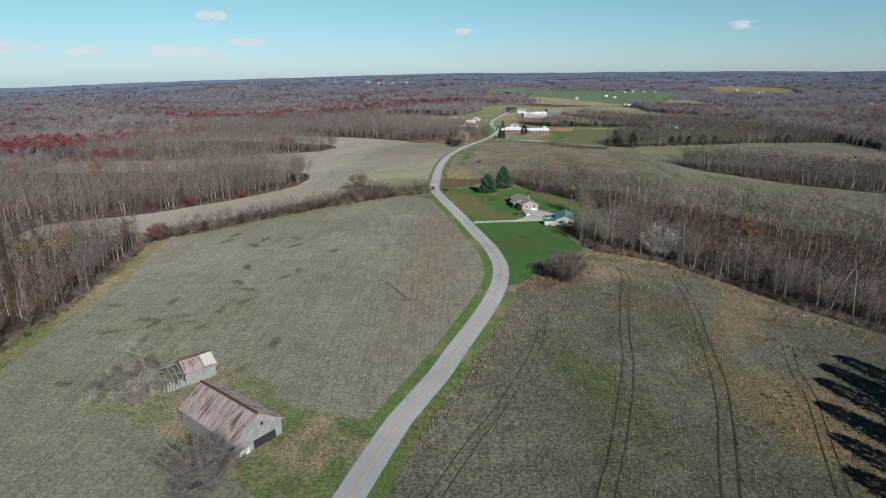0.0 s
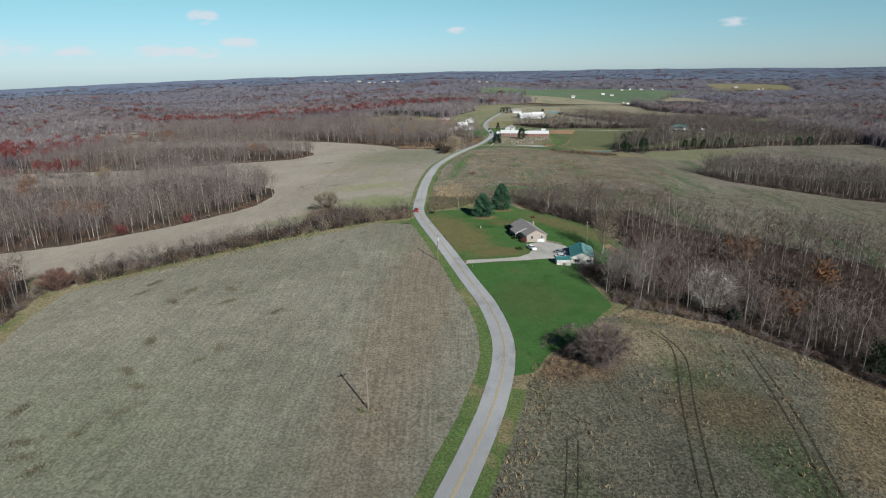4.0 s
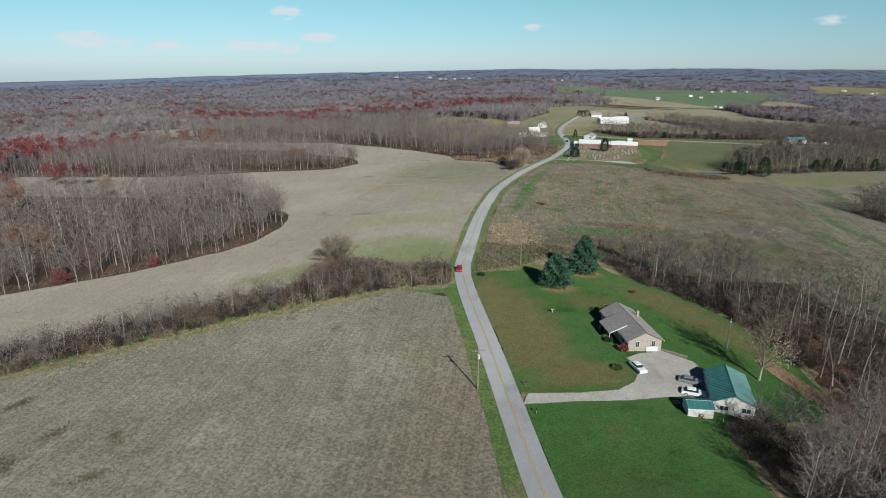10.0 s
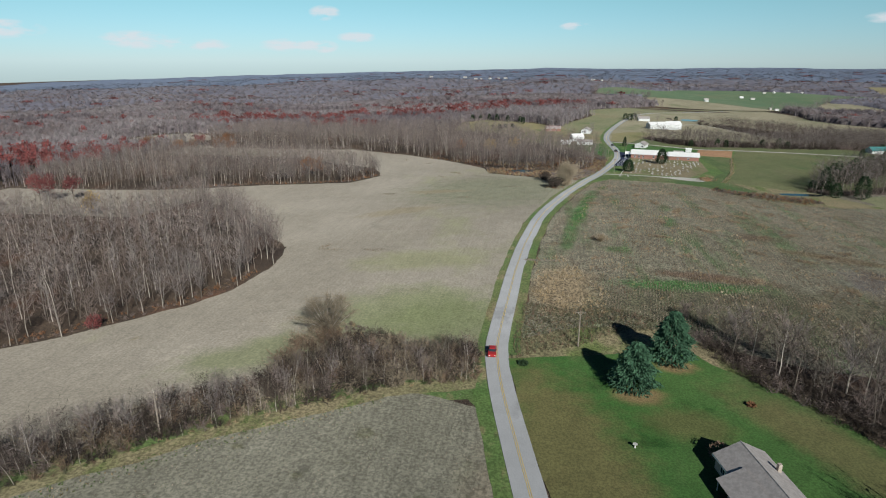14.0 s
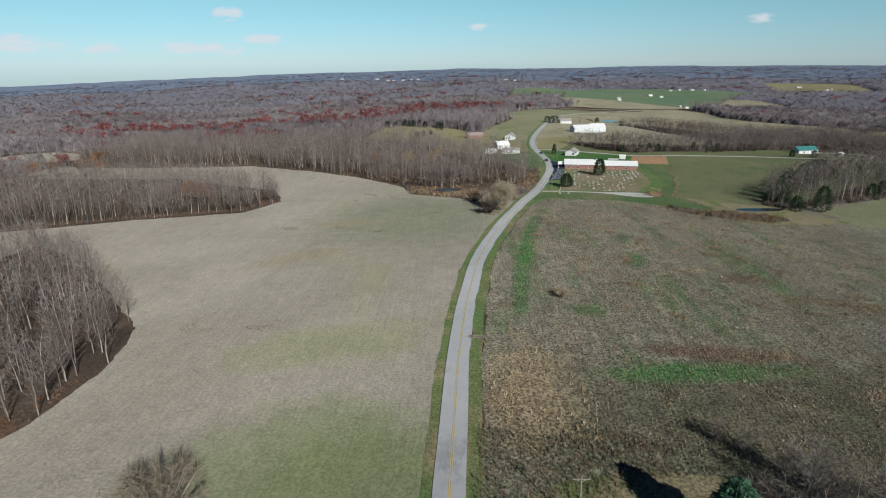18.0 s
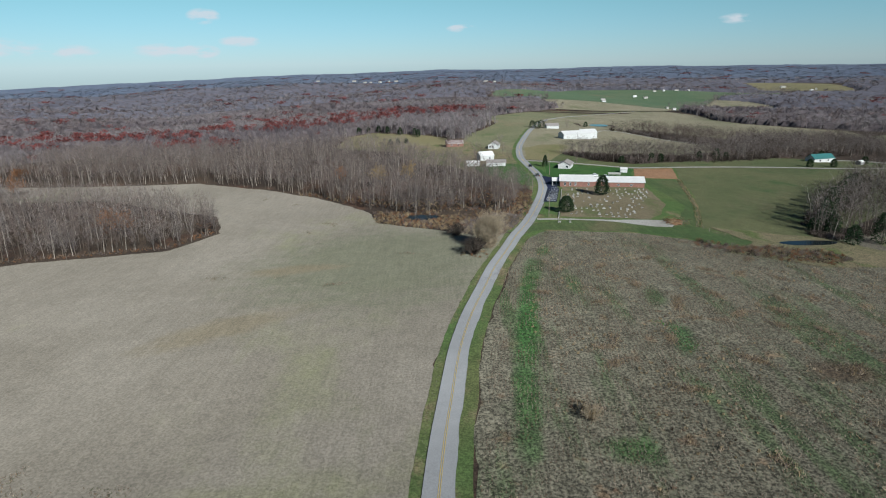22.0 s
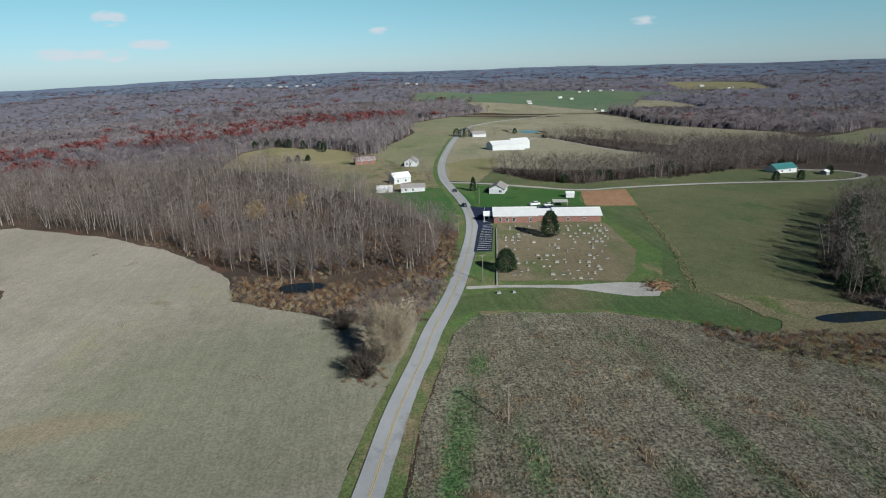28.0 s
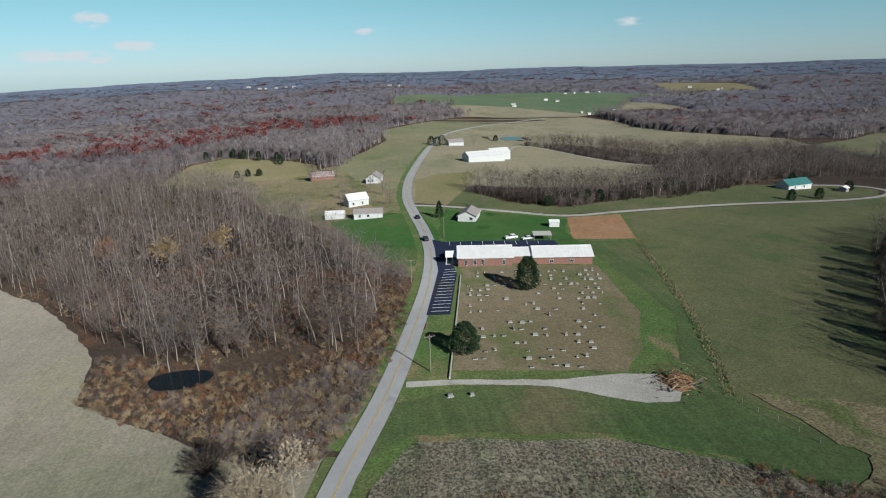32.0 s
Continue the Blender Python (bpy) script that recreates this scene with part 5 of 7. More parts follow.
def tufts(name, poly, spacing, height, mats, seed, label, blades=5, width=0.16, thin=None):
    """Clumps of dead grass or stubble, a few blades each."""
    rng = np.random.default_rng(seed)
    x, y = scatter(poly, spacing, seed)
    if thin is not None:
        k = np.sin(x * 0.21 + 1.7 * np.sin(y * 0.09)) * np.cos(y * 0.17 + np.sin(x * 0.13)) + rng.normal(0, 0.35, len(x)) > thin
        x, y = x[k], y[k]
    n = len(x)
    z = land(x, y)
    c = np.repeat(np.column_stack([x, y, z + 0.04]), blades, 0)
    c[:, :2] += rng.normal(0, height * 0.22, (len(c), 2))
    d = rng.normal(size=(len(c), 3)) * [0.38, 0.38, 0.1] + [0, 0, 1]
    hh = np.repeat(rng.uniform(0.5, 1.3, n), blades)[:, None] * height * rng.uniform(0.6, 1.1, (len(c), 1))
    v, f = slivers(c, c + d * hh, np.full(len(c), width), rng)
    tone = np.repeat(rng.integers(0, len(mats), n), blades)
    return tagged(new(name, raw_mesh(name, v, f, [M[m] for m in mats], tone)), label, "grass", kind="stuff")


def drill_rows(name, poly, turn, gap, step, height, mats, seed, label, blades=2, width=0.1, gaps=0.0):
    """Cut stalks standing in drill rows that run turn degrees to the right of north."""
    rng = np.random.default_rng(seed)
    p = np.asarray(poly, float)
    mid, half = (p.min(0) + p.max(0)) / 2, np.hypot(*(p.max(0) - p.min(0))) / 2
    u, w = np.meshgrid(np.arange(-half, half, gap), np.arange(-half, half, step))
    u = u.ravel() + rng.normal(0, gap * 0.09, u.size)
    w = w.ravel() + rng.uniform(-0.5, 0.5, w.size) * step
    c, s = math.cos(radians(turn)), math.sin(radians(turn))
    x, y = mid[0] + u * c + w * s, mid[1] - u * s + w * c
    k = inside(p, x, y)
    x, y = x[k], y[k]
    k = np.sin(x * 0.31 + 1.9 * np.sin(y * 0.13)) * np.cos(y * 0.23 + 1.4 * np.sin(x * 0.17)) + rng.normal(0, 0.4, len(x)) > gaps
    x, y = x[k], y[k]
    n = len(x)
    b = np.repeat(np.column_stack([x, y, land(x, y) + 0.03]), blades, 0)
    b[:, :2] += rng.normal(0, 0.07, (len(b), 2))
    d = rng.normal(size=(len(b), 3)) * [0.4, 0.4, 0.1] + [0, 0, 1]
    hh = np.repeat(rng.uniform(0.5, 1.3, n), blades)[:, None] * height * rng.uniform(0.6, 1.1, (len(b), 1))
    v, f = slivers(b, b + d * hh, rng.uniform(0.7, 1.3, len(b)) * width, rng)
    return tagged(new(name, raw_mesh(name, v, f, [M[m] for m in mats], np.repeat(rng.integers(0, len(mats), n), blades))), label, "stubble", kind="stuff")


def weed_patches(name, spots, radius, n, height, mats, seed, label, width=0.14):
    """Torn clumps of weeds about given places."""
    rng = np.random.default_rng(seed)
    pieces, tone = [], []
    for x, y in spots:
        k = int(n * rng.uniform(0.6, 1.4))
        a = rng.uniform(0, math.pi)
        q = rng.normal(size=(k, 2)) * radius * np.array([1.0, 0.45])
        b = np.column_stack([x + q[:, 0] * math.cos(a) - q[:, 1] * math.sin(a), y + q[:, 0] * math.sin(a) + q[:, 1] * math.cos(a)])
        b = np.column_stack([b, land(b[:, 0], b[:, 1]) + 0.02])
        d = rng.normal(size=(k, 3)) * [0.6, 0.6, 0.1] + [0, 0, 0.9]
        pieces.append(slivers(b, b + d * height * rng.uniform(0.5, 1.3, (k, 1)), rng.uniform(0.6, 1.4, k) * width, rng))
        tone.append(rng.integers(0, len(mats), k))
    v, f = join(pieces)
    return tagged(new(name, raw_mesh(name, v, f, [M[m] for m in mats], np.concatenate(tone))), label, "weeds", kind="stuff")


HEDGE = [(-7, 309), (-24, 305), (-51, 288), (-74, 271), (-95, 255), (-113, 242), (-119, 254), (-100, 269), (-78, 286), (-55, 300), (-40, 316), (-25, 318), (-8, 321)]
drape("verge", [(-7, 306), (-24, 301), (-51, 284), (-74, 267), (-95, 251), (-112, 238), (-114, 243), (-95, 256), (-74, 272), (-51, 289), (-24, 306), (-7, 312)], 0.08, M["rough"], "strip of green grass before the hedgerow", "verge", rough_edge=0.9, spacing=3)
woods("hedgerow", HEDGE, 2.7, 11, "thin row of bare saplings between two fields", height=0.48, edge=30.0, twigs=("twig_brown", "dark_shade_twig"))
brush("hedgerow", HEDGE, 2.1, SHRUBS, ("tan_twig", "briar", "dark_shade_twig", "dark_shade_twig", "twig_brown", "dark_shade_twig"), 301, "tangled leafless brush in the hedgerow", 0.55, 1.6, "hedge")
brush("hedgerow", [(-52, 303), (-30, 303), (-8, 309), (-8, 323), (-30, 328), (-52, 325)], 2.3, SHRUBS, ("tan_twig", "briar", "tan_twig", "dark_shade_twig"), 315, "dense brown thicket at the end of the hedgerow", 0.8, 1.6, "hedge")
brush("hedgerow", [(-7, 309), (-24, 304), (-51, 287), (-74, 270), (-95, 254), (-112, 241), (-113, 244), (-96, 258), (-76, 274), (-53, 291), (-26, 308), (-8, 313)], 1.6, LOW, ("straw", "briar", "weed_dark", "verge"), 343, "tan and green weeds along the foot of the hedgerow", 0.4, 0.9, "hedge")
brush("hedgerow", [(-6, 311), (-24, 307), (-38, 300), (-36, 322), (-25, 326), (-6, 322)], 1.9, LOW, ("briar", "twig_brown", "straw"), 302, "low brown briars at the end of the hedgerow", category="hedge")
for k, (x, y, h) in enumerate(((-52, 293, 6.5), (-62, 286, 7.5), (-71, 279, 8), (-83, 269, 8.5), (-90, 264, 7), (-100, 258, 8), (-107, 252, 7), (-58, 297, 5.5), (-30, 312, 5), (-20, 313, 4.5), (-55, 290, 6), (-66, 282, 7), (-78, 273, 7.5), (-95, 261, 7), (-87, 267, 6), (-45, 300, 5), (-37, 306, 5), (-103, 255, 6.5))):
    lone_tree(x, y, h, h * 0.32, "small leafless tree in the hedgerow", 0.2, 18, 300, 0.07, "bark_pale" if k % 3 == 0 else "bark", "twig", seed=400 + k)
round_tree(-46.8, 330.5, 12.5, 8.6, "rounded leafless tree standing alone beside the hedgerow", 5600, 0.075, "bark_pale", "tan_twig", 420)
brush("brush", [(-50, 324), (-40, 320), (-36, 331), (-44, 337), (-52, 333)], 1.8, LOW, ("briar", "straw", "twig_brown"), 303, "brown briars round the lone tree")
for k, (x, y, h, m) in enumerate(((-270, 492, 15, "leaf_red"), (-262, 500, 14, "leaf_red"), (-281, 497, 14, "leaf_red"), (-292, 505, 15, "leaf_red"), (-223, 466, 13, "leaf_gold"), (-303, 420, 15, "leaf_rust"), (-250, 430, 14, "leaf_rust"), (-235, 400, 14, "leaf_rust"), (-180, 350, 13, "leaf_rust"), (-160, 340, 12, "leaf_rust"), (-300, 690, 14, "leaf_rust"), (-282, 694, 14, "leaf_rust"), (-276, 707, 14, "leaf_rust"), (-312, 684, 14, "leaf_rust"), (-150, 596, 13, "leaf_rust"), (-160, 600, 12, "leaf_rust"), (-352, 700, 12, "leaf_rust"), (-318, 729, 13, "leaf_red"), (-298, 745, 12, "leaf_rust"), (-63, 705, 11, "leaf_rust"), (-38, 690, 12, "leaf_gold"), (-20, 700, 11, "leaf_gold"), (-210, 150, 13, "leaf_rust"), (-230, 190, 14, "leaf_red"), (-290, 470, 14, "leaf_red"), (104, 215, 12, "leaf_rust"), (128, 240, 12, "leaf_rust"), (112, 262, 12, "leaf_rust"))):
    lone_tree(x, y, h, 4.6, {"leaf_red": "oak still in crimson leaf among bare trees", "leaf_rust": "oak with rust-brown leaves among bare trees", "leaf_gold": "tree with the last gold leaves among bare trees"}[m], 0.3, 14, 120, 0.1, "bark", "twig_brown", m, 460 + k, leaves=800, leaf_size=0.75)
round_tree(-118, 241, 9.0, 7.0, "broad oak in rust-red leaf at the field corner", 11000, 0.07, "bark", "twig_brown", 421, leaf="leaf_oak")
lone_tree(-156, 216, 11, 3.2, "slender tree with the last golden leaves", 0.3, 20, 400, 0.07, "bark_pale", "twig", "leaf_gold", 422, leaves=1300)
lone_tree(-150, 228, 11, 3.2, "slender tree with the last golden leaves", 0.3, 20, 400, 0.07, "bark_pale", "twig", "leaf_gold", 423, leaves=1300)
for k, (x, y, h) in enumerate(((-127, 229, 9), (-131, 237, 10), (-126, 214, 8), (-136, 226, 11), (-124, 198, 8), (-121, 180, 7))):
    lone_tree(x, y, h, 2.6, "slender oak holding brown leaves at the wood's corner", 0.2, 18, 300, 0.07, "bark", "twig_brown", "leaf_oak", 470 + k, leaves=420, leaf_size=0.5)
lone_tree(-140, 205, 12, 3.0, "slender tree with the last golden leaves", 0.3, 20, 400, 0.07, "bark_pale", "twig", "leaf_gold", 478, leaves=1100)
lone_tree(-135, 314, 6, 2.2, "young maple in crimson leaf at the wood edge", 0.15, 14, 200, 0.07, "bark", "twig_brown", "leaf_red", 424, leaves=700)
lone_tree(-112, 329, 4.5, 2.0, "young maple in crimson leaf at the wood edge", 0.15, 14, 200, 0.07, "bark", "twig_brown", "leaf_red", 425, leaves=500)
brush("undergrowth", [(-150, 304), (-121, 322), (-97, 347), (-90, 362), (-88, 380), (-94, 380), (-97, 364), (-103, 350), (-124, 328), (-152, 311)], 2.0, LOW, ("leaf_rust", "briar", "twig_brown"), 304, "rust-leaved saplings along the foot of the wood", 0.5, 1.1)
brush("undergrowth", [(-232, 539), (-171, 560), (-117, 566), (-106, 590), (-120, 628), (-127, 625), (-114, 590), (-122, 572), (-172, 567), (-232, 547)], 2.2, LOW, ("leaf_rust", "briar", "twig_brown"), 305, "rust-leaved saplings round the island wood", 0.5, 1.1)
brush("undergrowth", [(54, 214), (69, 206), (80, 203), (92, 185), (104, 163), (120, 145), (124, 149), (107, 168), (96, 189), (83, 208), (70, 212), (57, 222)], 1.9, SHRUBS, ("briar", "twig_brown", "twig"), 306, "tangled brown brush along the ravine edge", 0.35, 0.9)
brush("undergrowth", [(44, 340), (40, 334), (48, 319), (60, 305), (69, 292), (76, 276), (84, 280), (76, 300), (63, 315), (52, 327)], 2.0, SHRUBS, ("dark_shade_twig", "twig_brown", "dark_shade_twig"), 307, "tangled brown brush behind the lawn", 0.7, 1.5)
round_tree(39.6, 177.5, 12.5, 7.6, "round brown-twigged tree by the lawn", 7500, 0.07, "bark", "twig_brown", 426)
# dark brush whose colour also holds the ravine's shade
brush("undergrowth", [(52, 247), (49, 240), (53, 226), (54, 213), (64, 210), (70, 226), (68, 242), (60, 250)], 1.8, SHRUBS, ("dark_shade_twig", "dark_shade_twig", "twig_brown"), 340, "dense dark brush between the lawn and the ravine", 0.5, 1.2)
brush("undergrowth", [(66, 212), (84, 208), (98, 188), (110, 168), (140, 150), (150, 200), (120, 260), (90, 318), (64, 322), (54, 326), (66, 305), (80, 280), (84, 262), (72, 240)], 3.5, SHRUBS, ("dark_shade_twig", "dark_shade_twig", "twig_brown"), 341, "tangled brush filling the ravine, its shade in the dark twig colour", 0.5, 1.3)
brush("brush", [(25, 176), (33, 186), (42, 194), (52, 196), (50, 184), (40, 174), (30, 170)], 1.9, LOW, ("briar", "straw", "twig_brown"), 308, "rust-brown briars at the lawn's corner")
brush("brush", [(27, 183), (34, 189), (41, 196), (38, 199), (29, 190)], 1.6, SHRUBS, ("bark", "twig"), 309, "dark leafless brush on the lawn's rim", 0.3, 0.6)
lone_tree(64.3, 267.2, 15.5, 4.6, "tall pale-limbed sycamore with a few buff leaves behind the green-roofed garage", 0.2, 34, 1500, 0.08, "bark_pale", "tan_twig", "leaf_cream", 427, leaves=500, leaf_size=0.35)
round_tree(82, 219, 17, 8.5, "pale-limbed sycamore standing out of the ravine", 1500, 0.1, "bark_white", "bark_white", 428)
for k, (x, y, h) in enumerate(((58, 231, 9), (63, 226, 10), (55, 243, 7), (62, 248, 7), (72, 318, 11), (58, 327, 10), (82, 322, 10), (66, 318, 11), (50, 336, 8))):
    lone_tree(x, y, h, h * 0.4, "leafless tree at the ravine's rim", 0.2, 28, 800, 0.07, "bark_pale" if k % 2 else "bark", "twig", seed=430 + k)
round_tree(26.2, 415.2, 4.2, 2.6, "dead tan bush standing in the fallow field", 700, 0.12, "straw", "leaf_cream", 447, name="bush")
for k, (x, y, h) in enumerate(((41.5, 349, 3.5), (45, 345.5, 4.2), (49, 340, 4.5), (53, 333, 5), (57, 327, 5), (61, 317, 5.5), (65, 308, 5.5), (70, 298, 5))):
    lone_tree(x, y, h, h * 0.55, "dark tangled shrub along the ravine's head", 0.08, 26, 700, 0.08, "bark", "bark" if k % 3 else "twig_brown", seed=740 + k, category="shrub", name="shrub")
round_tree(-38.6, 80.5, 12.0, 8.8, "broad leafless tree beside the old barn", 7000, 0.065, "bark", "twig", 440)
lone_tree(-68, 122, 7, 3.4, "dead pale tree fallen against the ruined shed", 0.1, 20, 160, 0.06, "bark_pale", "bark_pale", seed=441)
round_tree(17.2, 531, 17.0, 5.8, "pale sycamore with cream dead leaves by the road", 7000, 0.07, "bark_pale", "leaf_cream", 442, leaf="leaf_cream")
round_tree(11.5, 524, 8.0, 5.6, "dark leafless tree on the roadside bank", 4200, 0.075, "bark", "dark_shade_twig", 443)
round_tree(6, 553, 6.5, 5.0, "dark spreading thicket tree", 3000, 0.08, "bark", "dark_shade_twig", 444)
lone_tree(21.5, 541, 10, 3.4, "leafless roadside tree with cream leaves", 0.25, 22, 500, 0.07, "bark_pale", "twig", "leaf_cream", 445, leaves=900)
brush("brush", [(-34, 612), (-30, 587), (-16, 574), (-3, 566), (12, 556), (24, 548), (31, 562), (38, 580), (46, 612), (49, 634), (42, 640), (36, 600), (20, 594), (2, 590), (-1, 600), (-14, 600), (-17, 607)], 1.7, LOW, ("briar", "straw", "twig_brown", "straw", "leaf_rust"), 310, "rust and tan brush round the wood pond", 0.7, 1.4)
brush("brush", [(2, 556), (24, 548), (31, 562), (38, 580), (30, 588), (10, 575)], 2.0, SHRUBS, ("twig", "leaf_cream", "twig"), 311, "pale grey thicket beside the road", 0.5, 0.9)
brush("brush", [(6, 523), (16, 517), (18, 528), (6, 534)], 2.0, LOW, ("leaf_rust", "briar", "straw"), 312, "rust brush under the roadside trees", 0.5, 0.9)
brush("brush", [(92, 530), (100, 521), (114, 512), (131, 509), (145, 516), (140, 526), (124, 529), (108, 528), (97, 536)], 1.8, LOW, ("briar", "leaf_rust", "twig_brown", "dark_shade_twig"), 313, "brown brush along the field's low corner", 0.8, 1.6)
brush("brush", [(42, 650), (47, 640), (52, 650), (46, 664), (36, 690), (24, 722), (16, 730)], 2.0, SHRUBS, ("briar", "twig_brown", "twig"), 314, "brown brush between the wood and the lawn", 0.4, 0.9)

brush("undergrowth", W_MID[:10] + [(346, 830), (300, 830), (262, 806), (232, 786), (198, 770), (160, 766), (130, 762), (112, 782)], 4.6, SHRUBS, ("dark_shade_twig", "twig_brown", "dark_shade_twig"), 349, "dark saplings filling the low wood", 1.2, 2.3)
brush("undergrowth", W_BACK[:8] + [(420, 930), (330, 935), (280, 905), (250, 950), (236, 985), (206, 1020)], 5.4, SHRUBS, ("dark_shade_twig", "twig_brown", "twig"), 350, "dark saplings filling the strip of wood", 1.2, 2.3)
brush("undergrowth", [(-111, 60), (-111, 130), (-110, 158), (-112, 187), (-117, 218), (-121, 240), (-128, 242), (-122, 218), (-117, 187), (-115, 158), (-116, 130), (-117, 60)], 1.9, SHRUBS, ("twig_brown", "briar", "dark_shade_twig", "twig"), 344, "brown saplings and briars along the foot of the wood", 0.3, 0.9)
brush("undergrowth", [(-30, 622), (-8, 602), (8, 600), (34, 596), (44, 614), (47, 640), (34, 662), (12, 640), (-16, 636), (-50, 660), (-90, 690), (-86, 680)], 2.2, LOW, ("briar", "twig_brown", "leaf_rust", "straw"), 345, "brown briars on the floor of the wood", 0.5, 1.2)
for k, (x, y, h) in enumerate(((27, 753, 9), (18, 738, 8), (52, 762, 8), (28, 786, 10), (44, 812, 9), (54, 846, 9), (8, 848, 10), (24, 866, 10), (34, 800, 8), (50, 790, 9), (96, 736, 8), (118, 1000, 10), (126, 1020, 10), (146, 1004, 9))):
    lone_tree(x, y, h, h * 0.36, "leafless yard tree beside a farmhouse", 0.2, 20, 320, 0.09, "bark", "twig" if k % 2 else "twig_brown", seed=780 + k)
brush("brush", [(-11.5, 158.5), (-8, 158.5), (-8, 161.5), (-11.5, 161.5)], 1.0, LOW, ("straw", "tan_twig", "verge"), 348, "tuft of weeds at the foot of a pole", 0.4, 0.8)
# dead grass and stubble standing in the fields
tufts("tall_grass", [(2.5, 392), (3, 352), (9.5, 345), (22, 347), (24, 362), (18, 380), (12, 396)], 1.3, 0.9, ("straw", "straw", "leaf_cream"), 501, "tall tan dead grass beside the road", 6, thin=-0.3)
tufts("tall_grass", [(-1, 320), (14, 328), (24, 338), (40, 341), (26, 352), (10, 350), (1, 354), (-1, 335)], 0.8, 0.8, ("weed_dark", "rough", "weed_dark", "briar"), 513, "rough green and tan grass in a ditch", 5)
tufts("tall_grass", [(46, 203), (57, 209), (80, 202), (91, 184), (102, 163), (117, 144), (110, 138), (96, 156), (86, 176), (75, 194), (58, 203)], 0.9, 0.7, ("straw", "straw", "briar", "leaf_cream"), 502, "tall tan dead grass along the ridge", 8, 0.1)
tufts("tall_grass", [(-8, 92), (2, 115), (12, 136), (19, 155), (24, 176), (30, 180), (26, 160), (17, 136), (6, 112), (-4, 90)], 1.2, 0.8, ("straw", "briar", "straw"), 503, "tan dead grass along the roadside ditch", 5)
drill_rows("stubble", [(-12, 60), (2, 100), (16, 136), (26, 165), (40, 186), (56, 206), (88, 185), (115, 140), (120, 70), (60, 40)], 18, 0.76, 0.55, 0.38, ("weed_dark", "stalk", "weedy_south", "straw"), 504, "dead weeds in faint drill rows of the hay field", 2, 0.12, -0.4)
drill_rows("stubble", [(4.5, 396), (8, 425), (13, 464), (20, 500), (30, 534), (42, 551), (78, 545), (96, 534), (114, 521), (141, 514), (160, 500), (150, 420), (120, 350), (100, 334), (64, 332), (24, 348), (14, 392)], 9, 0.76, 0.55, 0.5, ("stalk", "briar", "stalk"), 505, "dead bean stalks standing in drill rows", 3, 0.1, -0.35)
weed_patches("weeds", [(37.3, 502.6), (43, 472.2), (69.5, 512.2), (53.2, 448.1), (62.6, 468.1), (92.9, 495.4), (103.3, 492.8), (88.5, 466.1), (76.6, 462.8), (83.6, 455.9), (28.3, 480.9), (36.6, 444.5), (51.2, 504.2), (76.8, 476.4), (87.4, 433.3), (92.9, 453.4), (93.8, 474.5), (64.5, 472.9), (67.5, 437.2), (40.1, 448.5), (59.9, 378.9), (69.6, 381.8), (26.5, 418.7), (62.9, 460.5), (36.5, 436.2), (91.2, 405.7), (110.4, 420.5), (101.3, 413.6), (100, 440), (115, 470), (120, 500), (104, 512), (84, 500), (57, 486), (48, 425), (78, 412), (54, 402), (95, 380), (80, 365), (110, 395)], 1.9, 300, 0.85, ("straw", "leaf_cream", "briar", "straw", "twig_brown"), 521, "tan and brown clumps of dead weeds in the fallow field", 0.09)
weed_patches("weeds", [(34.6, 374.5), (40.1, 372), (46, 374), (52, 373.5), (57.6, 373.5), (67, 374.9), (22, 456), (24, 470), (20, 446), (23, 463), (21, 451), (25.5, 478), (27, 494), (18.5, 440), (26.7, 486.8), (32.8, 406.4), (55, 456.7), (56.7, 444)], 2.2, 140, 0.3, ("lush", "verge", "lush"), 522, "low green weeds in the fallow field")
tufts("tall_grass", [(20, 340), (40, 345), (90, 345), (130, 400), (140, 505), (90, 535), (40, 540), (20, 480)], 2.2, 0.62, ("straw", "leaf_cream", "straw", "briar"), 506, "tan clumps of dead grass in the fallow field", 10, 0.16, thin=0.4)
tufts("tall_grass", [(30, 100), (28, 165), (56, 200), (86, 178), (110, 130), (90, 80)], 2.2, 0.8, ("straw", "straw", "briar"), 507, "tan clumps of dead grass in the hay field", 7, 0.18, thin=0.5)
drill_rows("stubble", [(-20, 70), (-10, 104), (1, 135), (10, 160), (13, 185), (11, 215), (6, 243), (-2, 275), (-8, 304), (-24, 299), (-51, 282), (-92, 250), (-110, 228), (-106, 180), (-105, 140), (-100, 90), (-60, 40)], 4, 0.76, 0.7, 0.28, ("stubble_west", "stubble_west", "stalk", "weed_dark"), 508, "cut bean stubble in drill rows", 2, 0.12, -0.5)
drill_rows("stubble", [(-8, 325), (-7, 377), (-3, 420), (1, 460), (8, 500), (14, 540), (-10, 566), (-34, 590), (-60, 560), (-64, 480), (-76, 400), (-82, 350), (-60, 312), (-20, 320)], 9, 0.76, 0.7, 0.3, ("stubble_north", "stubble_north"), 509, "cut corn stubble in drill rows", 2, 0.12, -0.5)
